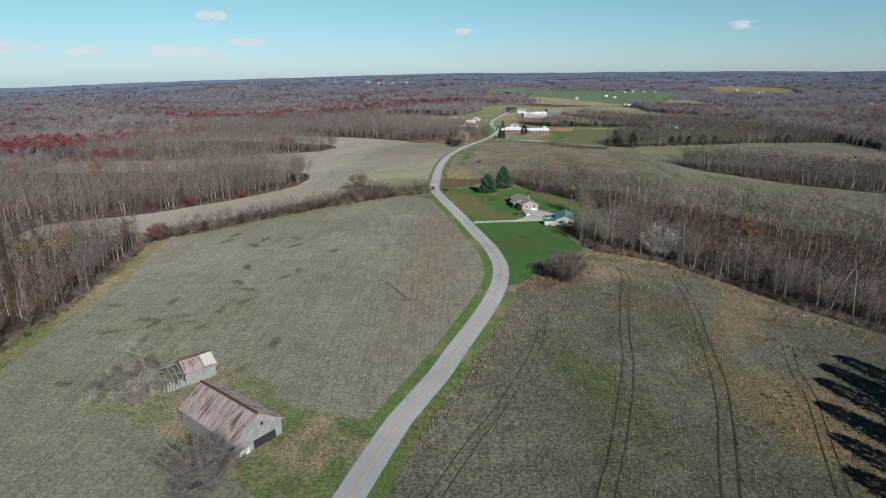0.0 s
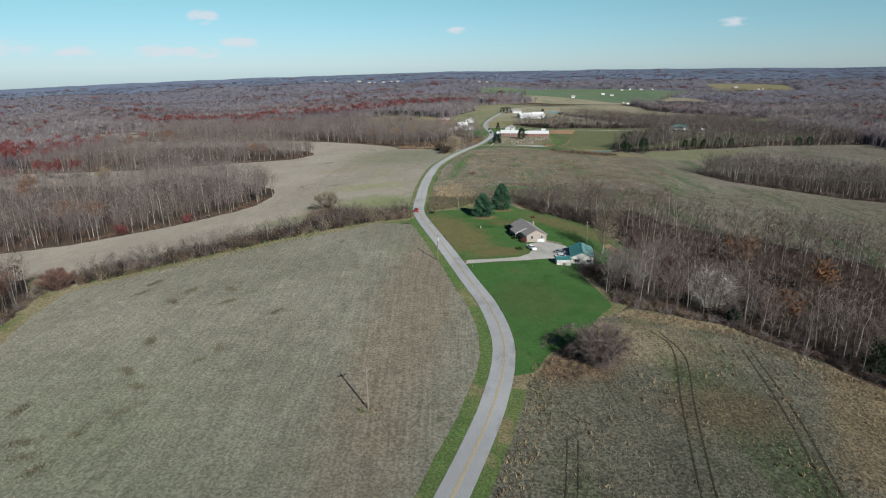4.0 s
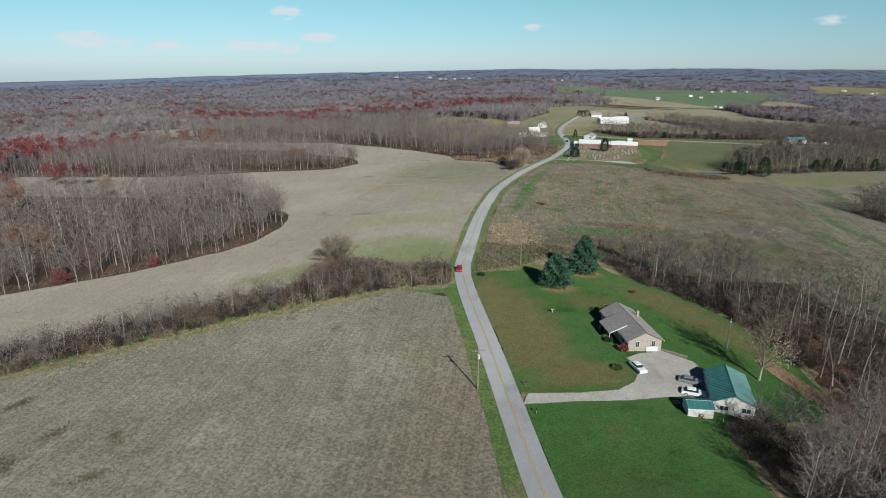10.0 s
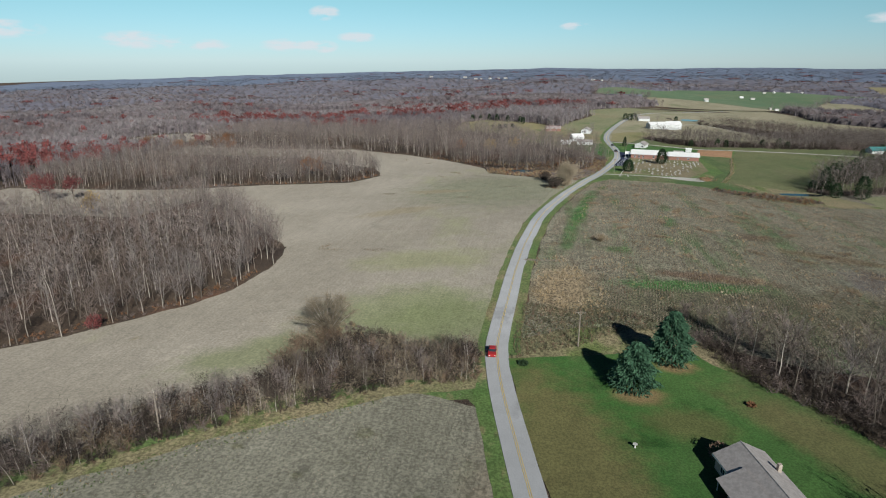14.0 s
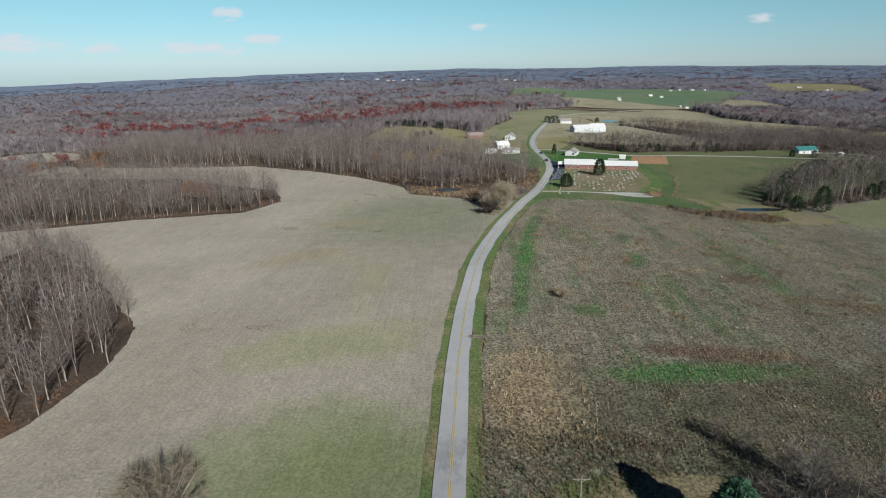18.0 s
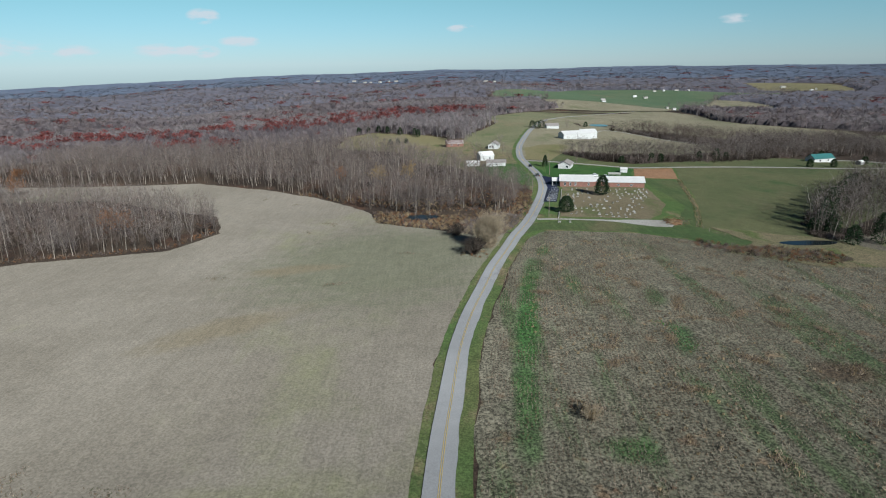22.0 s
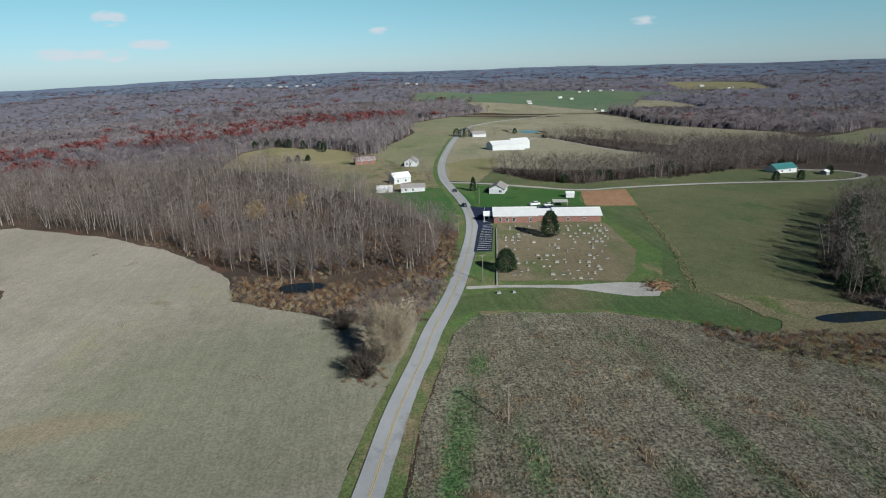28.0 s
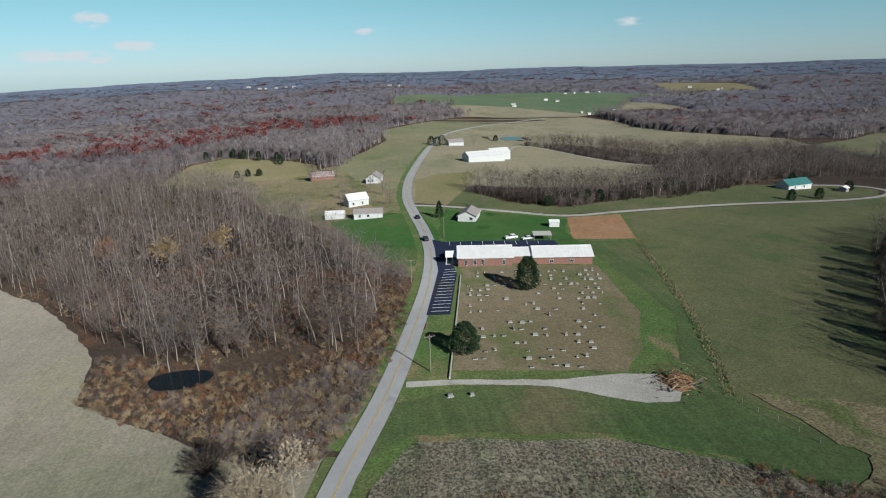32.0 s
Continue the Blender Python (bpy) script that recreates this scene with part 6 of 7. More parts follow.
weed_patches("weeds", [(-74.7, 134.1), (-72.1, 153.5), (-72.2, 144.6), (-64.3, 145.3), (-65.4, 179.2), (-67.2, 194.4), (-51.2, 182.2), (-41.6, 133.7), (-45.7, 120.8), (-78.3, 148.5), (-97.2, 164.2), (-62.9, 155.8), (-58, 162.6), (-69, 149), (-76, 140), (-82, 152), (-58.8, 229.4), (-39.8, 209.2), (-86.4, 230.6), (-71.1, 230.1), (-73.1, 221.4), (-55.9, 218.9), (-48.2, 187.9), (-86.6, 239.3), (-60, 172), (-80, 165), (-88, 145), (-70, 128), (-84, 118)], 1.6, 280, 0.4, ("weed_dark", "weed_dark", "briar"), 523, "dark flattened weeds in the stubble", 0.16)
weed_patches("weeds", [(-103.8, 670.7), (-80.8, 649.4), (-53.4, 594.5), (-58.7, 577.9), (-50, 590), (-35.3, 500.3), (-12.9, 530.5), (-56.1, 513.1), (-78.2, 517.5), (-75.9, 407.7), (-72, 404), (-58, 338), (-55.4, 402.5)], 2.2, 130, 0.35, ("briar", "weed_dark", "stalk"), 524, "brown weeds in the corn stubble", 0.18)
tufts("weeds", [(-24, 302), (-50, 286), (-92, 252), (-90, 248), (-50, 281), (-24, 298)], 1.0, 0.35, ("verge", "straw", "verge"), 510, "rough grass before the hedgerow", 4, 0.16)


def conifer(name, x, y, h, wide, mat, label, seed, n=3200, droop=0.35, blunt=1.0, size=0.7, ragged=0.16):
    """An evergreen: a stem and whorls of flat sprays."""
    rng = np.random.default_rng(seed)
    ob = base_of(name, x, y)
    bm = tube(bmesh.new(), (0, 0, -0.2), (0, 0, h * 0.9), h * 0.022, 0.03, 7)
    part("trunk", bm, M["bark"], ob)
    s = rng.random(n) ** 0.75
    tier = np.floor(s * 13) / 13 * 0.5 + s * 0.5
    ang = rng.uniform(0, 2 * np.pi, n)
    lobes = 1 + ragged * np.sin(ang * 5 + tier * 20) + rng.normal(0, ragged * 0.6, n)
    profile = np.where(blunt > 1, np.sqrt(np.clip(1 - tier ** 2.2, 0, 1)) * np.clip(tier * 6 + 0.35, 0, 1), (1 - tier) ** 0.62 * np.clip(0.7 + tier * 2.5, 0, 1))
    r = wide / 2 * profile * lobes * np.sqrt(rng.uniform(0.35, 1.0, n)) + 0.1
    z = h * (0.04 + 0.96 * tier) + rng.normal(0, 0.12, n)
    base = np.column_stack([np.cos(ang) * r, np.sin(ang) * r, z])
    out = np.column_stack([np.cos(ang), np.sin(ang), rng.normal(-droop, 0.35, n)]) + rng.normal(0, 0.35, (n, 3))
    out /= np.linalg.norm(out, axis=1)[:, None]
    ln = size * rng.uniform(0.6, 1.3, n)[:, None]
    new("foliage", raw_mesh("foliage", *slivers(base - out * ln * 0.5, base + out * ln * 0.5, rng.uniform(0.28, 0.6, n) * size, rng), M[mat])).parent = ob
    return tagged(ob, label, "tree")


conifer("spruce", 23.8, 311.2, 10.2, 9.4, "needle_blue", "broad blue-green spruce on the lawn", 601, 7500, 0.25, 1, 0.75, 0.22)
conifer("spruce", 33.2, 324, 12.0, 9.8, "needle_blue", "tall blue-green spruce on the lawn", 602, 8000, 0.25, 1, 0.75, 0.22)
conifer("cedar", 57.5, 587, 7.6, 7.4, "needle_dark", "round dark evergreen beside the graveyard", 603, 4200, 0.0, 2, 0.55, 0.08)
conifer("cedar", 84.3, 625.5, 10.5, 7.2, "needle_dark", "tall dark evergreen among the headstones", 604, 4600, 0.0, 2, 0.6, 0.12)
conifer("cedar", 72.5, 727, 8, 4.4, "needle_dark", "conical evergreen by the bungalow", 605, 2200, 0.0, 1, 0.5)
conifer("cedar", 171, 541, 13, 8.0, "needle_dark", "tall dark cedar at the pasture's edge", 606, 2600, 0.0, 2)
for k, (x, y, h, w) in enumerate(((168, 574, 9, 6), (186, 596, 9, 6), (204, 618, 9, 6), (226, 642, 9, 6), (156, 536, 8, 6), (158, 552, 7, 6), (162, 557, 8, 6), (153, 556, 6, 5), (262, 738, 6, 4.5), (281, 741, 6, 4.5), (112, 1000, 9, 8), (118, 1010, 9, 9), (108, 1012, 8, 8), (104, 181, 8, 5), (120, 168, 8, 5), (84, 208, 5, 3), (-20, 935, 8, 5), (-24, 950, 8, 5), (-40, 965, 8, 5), (-55, 985, 8, 5), (-66, 1000, 8, 5), (-78, 1004, 8, 5), (-88, 996, 8, 5), (-45, 890, 5, 4), (-38, 892, 5, 4), (-30, 890, 5, 4), (300, 786, 7, 5), (318, 762, 6, 5), (177, 1045, 6, 5))):
    conifer("cedar", x, y, h, w, "needle_dark", "dark green cedar" + (" beside the woods" if k > 9 else " by the pasture"), 610 + k, 900, 0.0, 2, 0.8)


for k, (x, y, h, w) in enumerate(((88, 70, 14, 7), (93, 80, 15, 7), (99, 90, 15, 7), (103, 99, 14, 7), (84, 60, 14, 7), (109, 106, 13, 7), (97, 74, 15, 7), (106, 92, 15, 8))):
    conifer("cedar", x, y, h * 1.32, w * 1.3, "needle_dark", "tall dark cedar casting its shadow over the hay field", 680 + k, 2200, 0.0, 2, 0.9)
for k, (x, y, h, w) in enumerate(((160, 560, 11, 6), (168, 570, 12, 6), (176, 582, 12, 7), (186, 592, 11, 6), (194, 602, 12, 7), (203, 612, 12, 7), (212, 622, 12, 6), (224, 634, 11, 6), (222, 583, 7, 5), (232, 589, 8, 5), (243, 594, 7, 5), (260, 602, 8, 6), (274, 607, 7, 5), (350, 630, 7, 6), (362, 632, 7, 6))):
    conifer("cedar", x, y, h * 1.25, w * 1.1, "needle_dark", "dark cedar among bare trees at the pasture's edge", 700 + k, 1000, 0.0, 2, 0.8)
for k, (x, y, h, w) in enumerate(((150, 741, 7, 4.5), (158, 744, 6, 4), (191, 757, 7, 5), (206, 762, 9, 5.5), (214, 764, 6, 4.5), (128, 737, 5, 4))):
    conifer("cedar", x, y, h, w, "needle_dark", "dark green cedar at the foot of the wood", 660 + k, 900, 0.0, 2, 0.8)
brush("undergrowth", [(146, 549), (151, 538), (171, 551), (235, 587), (308, 619), (308, 626), (235, 596), (171, 560), (156, 560)], 2.0, SHRUBS, ("dark_shade_twig", "twig_brown", "dark_shade_twig"), 342, "dark brush along the foot of the wood", 0.5, 1.2)
brush("undergrowth", [(154, 567), (174, 593), (196, 613), (214, 635), (236, 660), (244, 654), (220, 628), (202, 606), (180, 586), (162, 562)], 2.2, SHRUBS, ("dark_shade_twig", "twig_brown", "dark_shade_twig"), 346, "dark brush under the rim of the wood", 0.5, 1.2)
brush("undergrowth", [(174, 445), (183, 419), (206, 402), (228, 383), (272, 364), (274, 370), (231, 391), (210, 410), (189, 426), (180, 448)], 2.0, SHRUBS, ("dark_shade_twig", "twig_brown"), 347, "dark brush along the foot of the wood", 0.4, 1.0)


# ---- water ----
for px, py, a, b in PONDS:
    bm = bmesh.new()
    ring = [bm.verts.new((px + a * math.cos(t) * (1 + 0.07 * math.sin(3 * t)), py + b * math.sin(t) * (1 + 0.09 * math.cos(2 * t)), ground_z(px, py) + 0.28)) for t in np.linspace(0, 2 * math.pi, 40, endpoint=False)]
    bm.faces.new(ring)
    tagged(part("pond", bm, M["pond"]), "small still dark farm pond", "pond", kind="structure")


# ---- buildings ----
def slab(points, thick):
    """A flat panel through four corners, with thickness downwards."""
    bm = bmesh.new()
    p = [Vector(q) for q in points]
    n = (p[1] - p[0]).cross(p[3] - p[0]).normalized()
    if n.z < 0:
        n = -n
    top = [bm.verts.new(q) for q in p]
    low = [bm.verts.new(q - n * thick) for q in p]
    bm.faces.new(top)
    bm.faces.new(low[::-1])
    for i in range(4):
        bm.faces.new((top[i], low[i], low[(i + 1) % 4], top[(i + 1) % 4]))
    return bm


def gable_wall(x, w, eave, ridge, thick, foot=-1.0):
    bm = bmesh.new()
    shape = [(-w / 2, foot), (w / 2, foot), (w / 2, eave), (0, ridge), (-w / 2, eave)]
    a = [bm.verts.new((x - thick / 2, y, z)) for y, z in shape]
    b = [bm.verts.new((x + thick / 2, y, z)) for y, z in shape]
    bm.faces.new(a)
    bm.faces.new(b[::-1])
    for i in range(5):
        bm.faces.new((a[i], b[i], b[(i + 1) % 5], a[(i + 1) % 5]))
    return bm


def opening(parent, side, at, z, w, h, L, W, frame_mat, pane_mat, name="window"):
    """A framed window or door on a wall: side s, n (long), e, w (gables)."""
    if side in "sn":
        m = pose(at, (-1 if side == "s" else 1) * (W / 2 + 0.0), z, 0, 0, 0 if side == "s" else 180)
    else:
        m = pose((1 if side == "e" else -1) * (L / 2 + 0.0), at, z, 0, 0, 90 if side == "e" else -90)
    bm = bmesh.new()
    t = 0.09
    for x0, z0, x1, z1 in ((-w / 2 - t, -t, w / 2 + t, 0), (-w / 2 - t, h, w / 2 + t, h + t), (-w / 2 - t, 0, -w / 2, h), (w / 2, 0, w / 2 + t, h), (-0.025, 0, 0.025, h)):
        box(bm, x0, -0.16, z0, x1, -0.06, z1, m)
    f = part(name, bm, frame_mat, parent)
    part("pane" if name == "window" else "panel", box(bmesh.new(), -w / 2, -0.13, 0, w / 2, -0.06, h, m), pane_mat, f)
    return f


def building(name, x, y, turn, L, W, eave, ridge, wall, roof, label, category="house", over=0.45, openings=(), chimney=None, ribs=0.0, trim="white", z=None, seams=None):
    """A gabled building; its ridge runs along its own x."""
    ob = base_of(name, x, y, turn, z=z)
    th = 0.22
    for yy in (-W / 2 + th / 2, W / 2 - th / 2):
        part("wall", block(-L / 2 + th, yy - th / 2, -1.0, L / 2 - th, yy + th / 2, eave), M[wall], ob)
    for xx in (-L / 2 + th / 2, L / 2 - th / 2):
        part("gable_wall", gable_wall(xx, W, eave, ridge, th), M[wall], ob)
    rise = (ridge - eave) / (W / 2)
    for sgn in (-1, 1):
        low = (sgn * (W / 2 + over), eave - rise * over + 0.14)
        slope = part("roof_slope", slab([(-L / 2 - over, 0, ridge + 0.14), (L / 2 + over, 0, ridge + 0.14), (L / 2 + over, low[0], low[1]), (-L / 2 - over, low[0], low[1])], 0.12), M[roof], ob)
        if ribs:
            bm = bmesh.new()
            n = int((L + 2 * over) / ribs)
            for i in range(n + 1):
                xx = -L / 2 - over + i * ribs
                v = [bm.verts.new(q) for q in ((xx - 0.03, 0, ridge + 0.145), (xx + 0.03, 0, ridge + 0.145), (xx + 0.03, low[0], low[1] + 0.005), (xx - 0.03, low[0], low[1] + 0.005), (xx, 0, ridge + 0.2), (xx, low[0], low[1] + 0.055))]
                for fc in ((0, 4, 5, 3), (4, 1, 2, 5), (0, 1, 4), (3, 5, 2)):
                    bm.faces.new([v[i2] for i2 in fc])
            part("seams", bm, M[seams or roof], slope)
        part("fascia", slab([(-L / 2 - over, low[0] - sgn * 0.02, low[1] - 0.1), (L / 2 + over, low[0] - sgn * 0.02, low[1] - 0.1), (L / 2 + over, low[0] + sgn * 0.06, low[1] - 0.1), (-L / 2 - over, low[0] + sgn * 0.06, low[1] - 0.1)], 0.16), M[trim], ob)
    part("ridge_cap", tube(bmesh.new(), (-L / 2 - over, 0, ridge + 0.12), (L / 2 + over, 0, ridge + 0.12), 0.3 if roof == "rust_metal" else 0.1, 0.3 if roof == "rust_metal" else 0.1, 6), M["dark_rust" if roof == "rust_metal" else roof], ob)
    for o in openings:
        nm, side, at, zz, w, h = o[:6]
        opening(ob, side, at, zz, w, h, L, W, M["white"], M["white"] if nm == "garage_door" or nm == "door" else M["glass"], nm)
    if chimney:
        cx, cy, top = chimney
        part("chimney", block(cx - 0.3, cy - 0.28, eave, cx + 0.3, cy + 0.28, top, 0.03), M["tan_brick"], ob)
    return tagged(ob, label, category)


# the brick ranch house
ranch = building("house", 39.0, 280.6, 102, 17.2, 7.8, 2.8, 4.7, "tan_brick", "shingle", "tan brick ranch house with a grey shingle roof and walk-out basement", openings=(("window", "w", -1.9, 1.2, 0.8, 1.3), ("window", "w", 1.8, 1.2, 0.8, 1.3), ("garage_door", "w", -1.7, -1.0, 2.6, 2.0), ("window", "n", -6, 1.0, 1.2, 1.2), ("window", "n", 0, 1.0, 1.6, 1.3), ("window", "n", 6, 1.0, 1.2, 1.2)), chimney=(3.5, -3.2, 4.6))
part("porch_roof", slab([(-3.2, 2.2, 4.1), (3.6, 2.2, 4.1), (3.6, 6.4, 2.25), (-3.2, 6.4, 2.25)], 0.14), M["shingle"], ranch)
part("porch_trim", slab([(-3.35, 2.2, 4.12), (-3.18, 2.2, 4.12), (-3.18, 6.4, 2.27), (-3.35, 6.4, 2.27)], 0.16), M["white"], ranch)
for xx in (-2.9, 0.2, 3.3):
    part("porch_post", tube(bmesh.new(), (xx, 6.1, -1), (xx, 6.1, 2.3), 0.08, 0.08, 8), M["white"], ranch)
for k, (x, y, h, w, m, lab) in enumerate(((36.0, 271.5, 1.7, 2.4, "leaf_red", "crimson burning bush by the brick house"), (34.5, 290.5, 3.4, 3.6, "briar", "purple-brown leafless shrub behind the house"), (33.2, 262.8, 1.1, 2.6, "verge", "low olive shrub by the drive"), (33.4, 276, 1.2, 2, "needle_dark", "clipped evergreen shrub by the porch"), (33, 280, 1.2, 2, "needle_dark", "clipped evergreen shrub by the porch"), (45.2, 308.7, 0.9, 1.5, "leaf_rust", "small round rust-brown shrub on the lawn"), (1.7, 317.5, 1.0, 2.2, "needle_dark", "low dark shrub at the roadside"), (43.6, 281, 1.1, 1.8, "briar", "brown shrub behind the house"), (42.8, 285, 1.1, 1.8, "briar", "brown shrub behind the house"), (46, 247.6, 1.3, 2.0, "briar", "brown shrub beside the lean-to shed"))):
    rg = np.random.default_rng(700 + k)
    n = 420
    d = rg.normal(size=(n, 3))
    d /= np.linalg.norm(d, axis=1)[:, None]
    c = d * rg.uniform(0.55, 1.0, (n, 1)) ** 0.5 * [w / 2, w / 2, h / 2] + [0, 0, h / 2]
    ob = base_of("shrub", x, y)
    new("foliage", raw_mesh("foliage", *slivers(c - d * 0.14, c + rg.normal(size=(n, 3)) * 0.16 + d * 0.14, rg.uniform(0.12, 0.26, n), rg), M[m])).parent = ob
    part("stem", tube(bmesh.new(), (0, 0, -0.1), (0, 0, h * 0.6), 0.06, 0.03, 6), M["bark"], ob)
    tagged(ob, lab, "shrub")

# timber edging and steps up from the gravel to the back lawn
edging = base_of("retaining_wall", 47.4, 272.6, -24)
for k in range(6):
    part("timber", block(-2.7 + k * 0.95, -0.14 + 0.05 * math.sin(k), -0.3, -1.78 + k * 0.95, 0.12, 0.72 - 0.07 * k, 0.03), M["pole"], edging)
for k in range(3):
    part("step", block(-3.6, -0.3 - 0.34 * k, -0.2, -2.75, 0.04 - 0.34 * k, 0.45 - 0.17 * k, 0.02), M["concrete"], edging)
tagged(edging, "low brown timber retaining wall with steps beside the gravel", "retaining wall")
pallet = base_of("wooden_platform", 42.4, 251.6, 8)
for k in range(7):
    part("plank", block(-1.0 + k * 0.29, -0.7, 0.12, -0.75 + k * 0.29, 0.7, 0.16, 0.008), M["pole"], pallet)
for yy in (-0.6, 0.5):
    part("bearer", block(-1.0, yy, -0.1, 1.02, yy + 0.1, 0.118, 0.01), M["pole"], pallet)
tagged(pallet, "low wooden platform of worn planks by the shed", "platform")
building("garage", 53.6, 255.6, 80, 12.4, 7.4, 2.9, 4.5, "grey_siding", "green_metal", "grey-sided garage with a dark green metal roof", "garage", 0.3, (("window", "w", 1.7, 1.3, 1.5, 0.9), ("window", "w", -2.2, 1.3, 1.5, 0.9), ("garage_door", "n", 2, 0.0, 3.0, 2.4), ("garage_door", "n", -2.5, 0.0, 3.0, 2.4)), ribs=0.6)
building("shed", 45.8, 248.8, 0, 4.6, 3.6, 2.0, 2.6, "grey_siding", "green_metal", "small grey lean-to shed with a green metal roof", "shed", 0.2, ribs=0.6)

# the old barn and its ruined shed
barn = building("barn", -40.0, 98.0, 141.5, 17.6, 9.8, 3.5, 6.9, "old_wood", "rust_metal", "weathered grey board barn with a rusted metal roof", "barn", 0.35, ribs=0.65, trim="old_wood")
# no opening is cut: a dark block stands for the unlit interior
part("doorway", block(-8.95, -3.4, -0.9, -8.83, 1.2, 1.9), M["dark"], barn, "solid dark panel painted as the shade of an open doorway")
part("door", block(-9.06, 2.2, -0.7, -8.96, 4.2, 1.2), M["white"], barn, "loose white door leaning outward")
for k in range(22):
    part("board", block(-8.87 + (k % 3) * 0.006 - 0.03, -4.8 + k * 0.44, 2.0, -8.82, -4.8 + k * 0.44 + 0.4, 3.3 + 3.2 * (1 - abs(-4.6 + k * 0.44) / 4.9) - 0.35), M["old_wood"], barn)
# dark block on the boards, painted shade of a loft opening
part("loft_hole_shade", block(-8.95, -1.0, 4.2, -8.86, -0.5, 4.8), M["dark"], barn)
ruin = building("shed", -55.0, 119.3, 41, 6.4, 6.6, 3.0, 4.7, "old_wood", "rust_metal", "half-standing board shed with a rusted metal roof", "shed", 0.3, ribs=0.65, trim="old_wood")
part("roof_patch", slab([(0.9, -0.3, 4.83), (3.5, -0.3, 4.83), (3.5, -3.3, 3.28), (0.9, -3.3, 3.28)], 0.03), M["concrete"], ruin, "bare tin roof sheet")
frame_ruin = base_of("ruined_shed", -59.1, 115.7, 41)
rg = random.Random(17)
for k in range(6):
    xx = 2.4 - 0.95 * k
    sag = 0.22 * k
    for sgn in (-1, 1):
        part("rafter", tube(bmesh.new(), (xx, 0, 4.6 - sag), (xx + rg.uniform(-0.2, 0.2), sgn * 3.3, 2.9 - sag * 1.2), 0.07, 0.07, 4), M["old_wood"], frame_ruin)
    if k % 2:
        part("post", tube(bmesh.new(), (xx, -3.1, -0.4), (xx, -3.1, 2.9 - sag * 1.2), 0.1, 0.09, 6), M["old_wood"], frame_ruin)
for k in range(10):
    yy = rg.uniform(-3.0, 2.6)
    x0 = rg.uniform(-2.6, 0.6)
    zz = 4.65 - abs(yy) * 0.52 - 0.1
    part("roof_board", slab([(x0, yy, zz), (x0 + rg.uniform(1.0, 2.2), yy, zz - 0.1), (x0 + 1.8, yy + 0.3, zz - 0.12), (x0, yy + 0.3, zz - 0.05)], 0.04), M["old_wood"] if k % 3 else M["rust_metal"], frame_ruin)
for k in range(9):
    part("wall_board", block(2.6 - k * 0.55, -3.28, -0.4, 3.0 - k * 0.55, -3.22, rg.uniform(1.0, 2.5), 0.01), M["old_wood"], frame_ruin)
tagged(frame_ruin, "bare sagging rafters of the shed's fallen half", "ruin")
rubble = base_of("collapsed_shed", -66, 115.5, 35)
rg = random.Random(8)
for k in range(60):
    m = pose(rg.uniform(-4.5, 4.5), rg.uniform(-3, 3), rg.uniform(0.1, 1.3), rg.uniform(-25, 25), rg.uniform(-25, 25), rg.uniform(0, 180))
    part("board", box(bmesh.new(), -rg.uniform(0.8, 2), -0.12, -0.02, rg.uniform(0.8, 2), 0.12, 0.02, m), M["old_wood"] if k % 3 else M["rust_metal"], rubble)
tagged(rubble, "collapsed grey shed overgrown with vines", "ruin")
brush("brush", [(-76, 110), (-62, 108), (-60, 116), (-66, 126), (-77, 124)], 1.8, SHRUBS, ("twig", "bark_pale", "twig", "twig_brown"), 330, "grey vines over the collapsed shed", 0.5, 1.0)
drape("barnyard_grass", [(-72, 106), (-50, 96), (-34, 82), (-18, 80), (-10, 94), (-20, 100), (-28, 102), (-40, 114), (-50, 122), (-60, 124), (-75, 120)], 0.075, M["regrowth"], "pale green and tan grass round the barn", "grass", rough_edge=4, spacing=4)
drape("verge", [(-37, 90), (-31, 103.5), (-22, 103), (-13, 99), (-8, 97), (-21, 70), (-27, 72), (-33, 84)], 0.1, M["barn_grass"], "bright green and tan grass between the barn and the road", "verge", rough_edge=3, spacing=4)
tufts("tall_grass", [(-34, 86), (-22, 84), (-14, 90), (-22, 99), (-29, 98)], 0.8, 0.4, ("verge", "straw", "regrowth", "leaf_cream"), 511, "tan and green grass before the barn door", 7, 0.09)

# the church
CH = (91.3, 654.6, -9.8)
church = building("church", CH[0] - 13.3, CH[1] + 2.3, CH[2], 18.4, 13, 3.4, 5.6, "brick", "metal_white", "red brick church with a white metal roof", "church", 0.5, tuple(("window", "s", -6.5 + 2.9 * k, 0.8, 0.9, 1.7) for k in range(3)) + (("window", "s", 6.5, 0.8, 0.9, 1.7),), ribs=0.9)
link = building("church_link", CH[0] - 0.6, CH[1] + 0.9, CH[2], 7.4, 10, 2.9, 4.4, "brick", "metal_white", "low brick link between the church wings", "church", 0.3, ribs=0.9)
annex = building("church_annex", CH[0] + 13.0, CH[1] - 2.2, CH[2], 20, 11.5, 3.0, 5.0, "brick", "metal_white", "long red brick church hall with a white metal roof", "church", 0.5, (("window", "s", -4, 0.9, 1.2, 0.9), ("window", "s", 3, 0.9, 1.2, 0.9), ("door", "e", 0, -0.2, 1.0, 2.1)), ribs=0.9)
porch = base_of("church_porch", CH[0] - 24.6, CH[1] + 3.4, CH[2])
part("gable", gable_wall(-2.1, 5.0, 2.9, 4.3, 0.15, 2.5), M["white"], porch)
for sgn in (-1, 1):
    part("roof_slope", slab([(-2.4, 0, 4.4), (2.2, 0, 4.4), (2.2, sgn * 2.8, 2.85), (-2.4, sgn * 2.8, 2.85)], 0.12), M["metal_white"], porch)
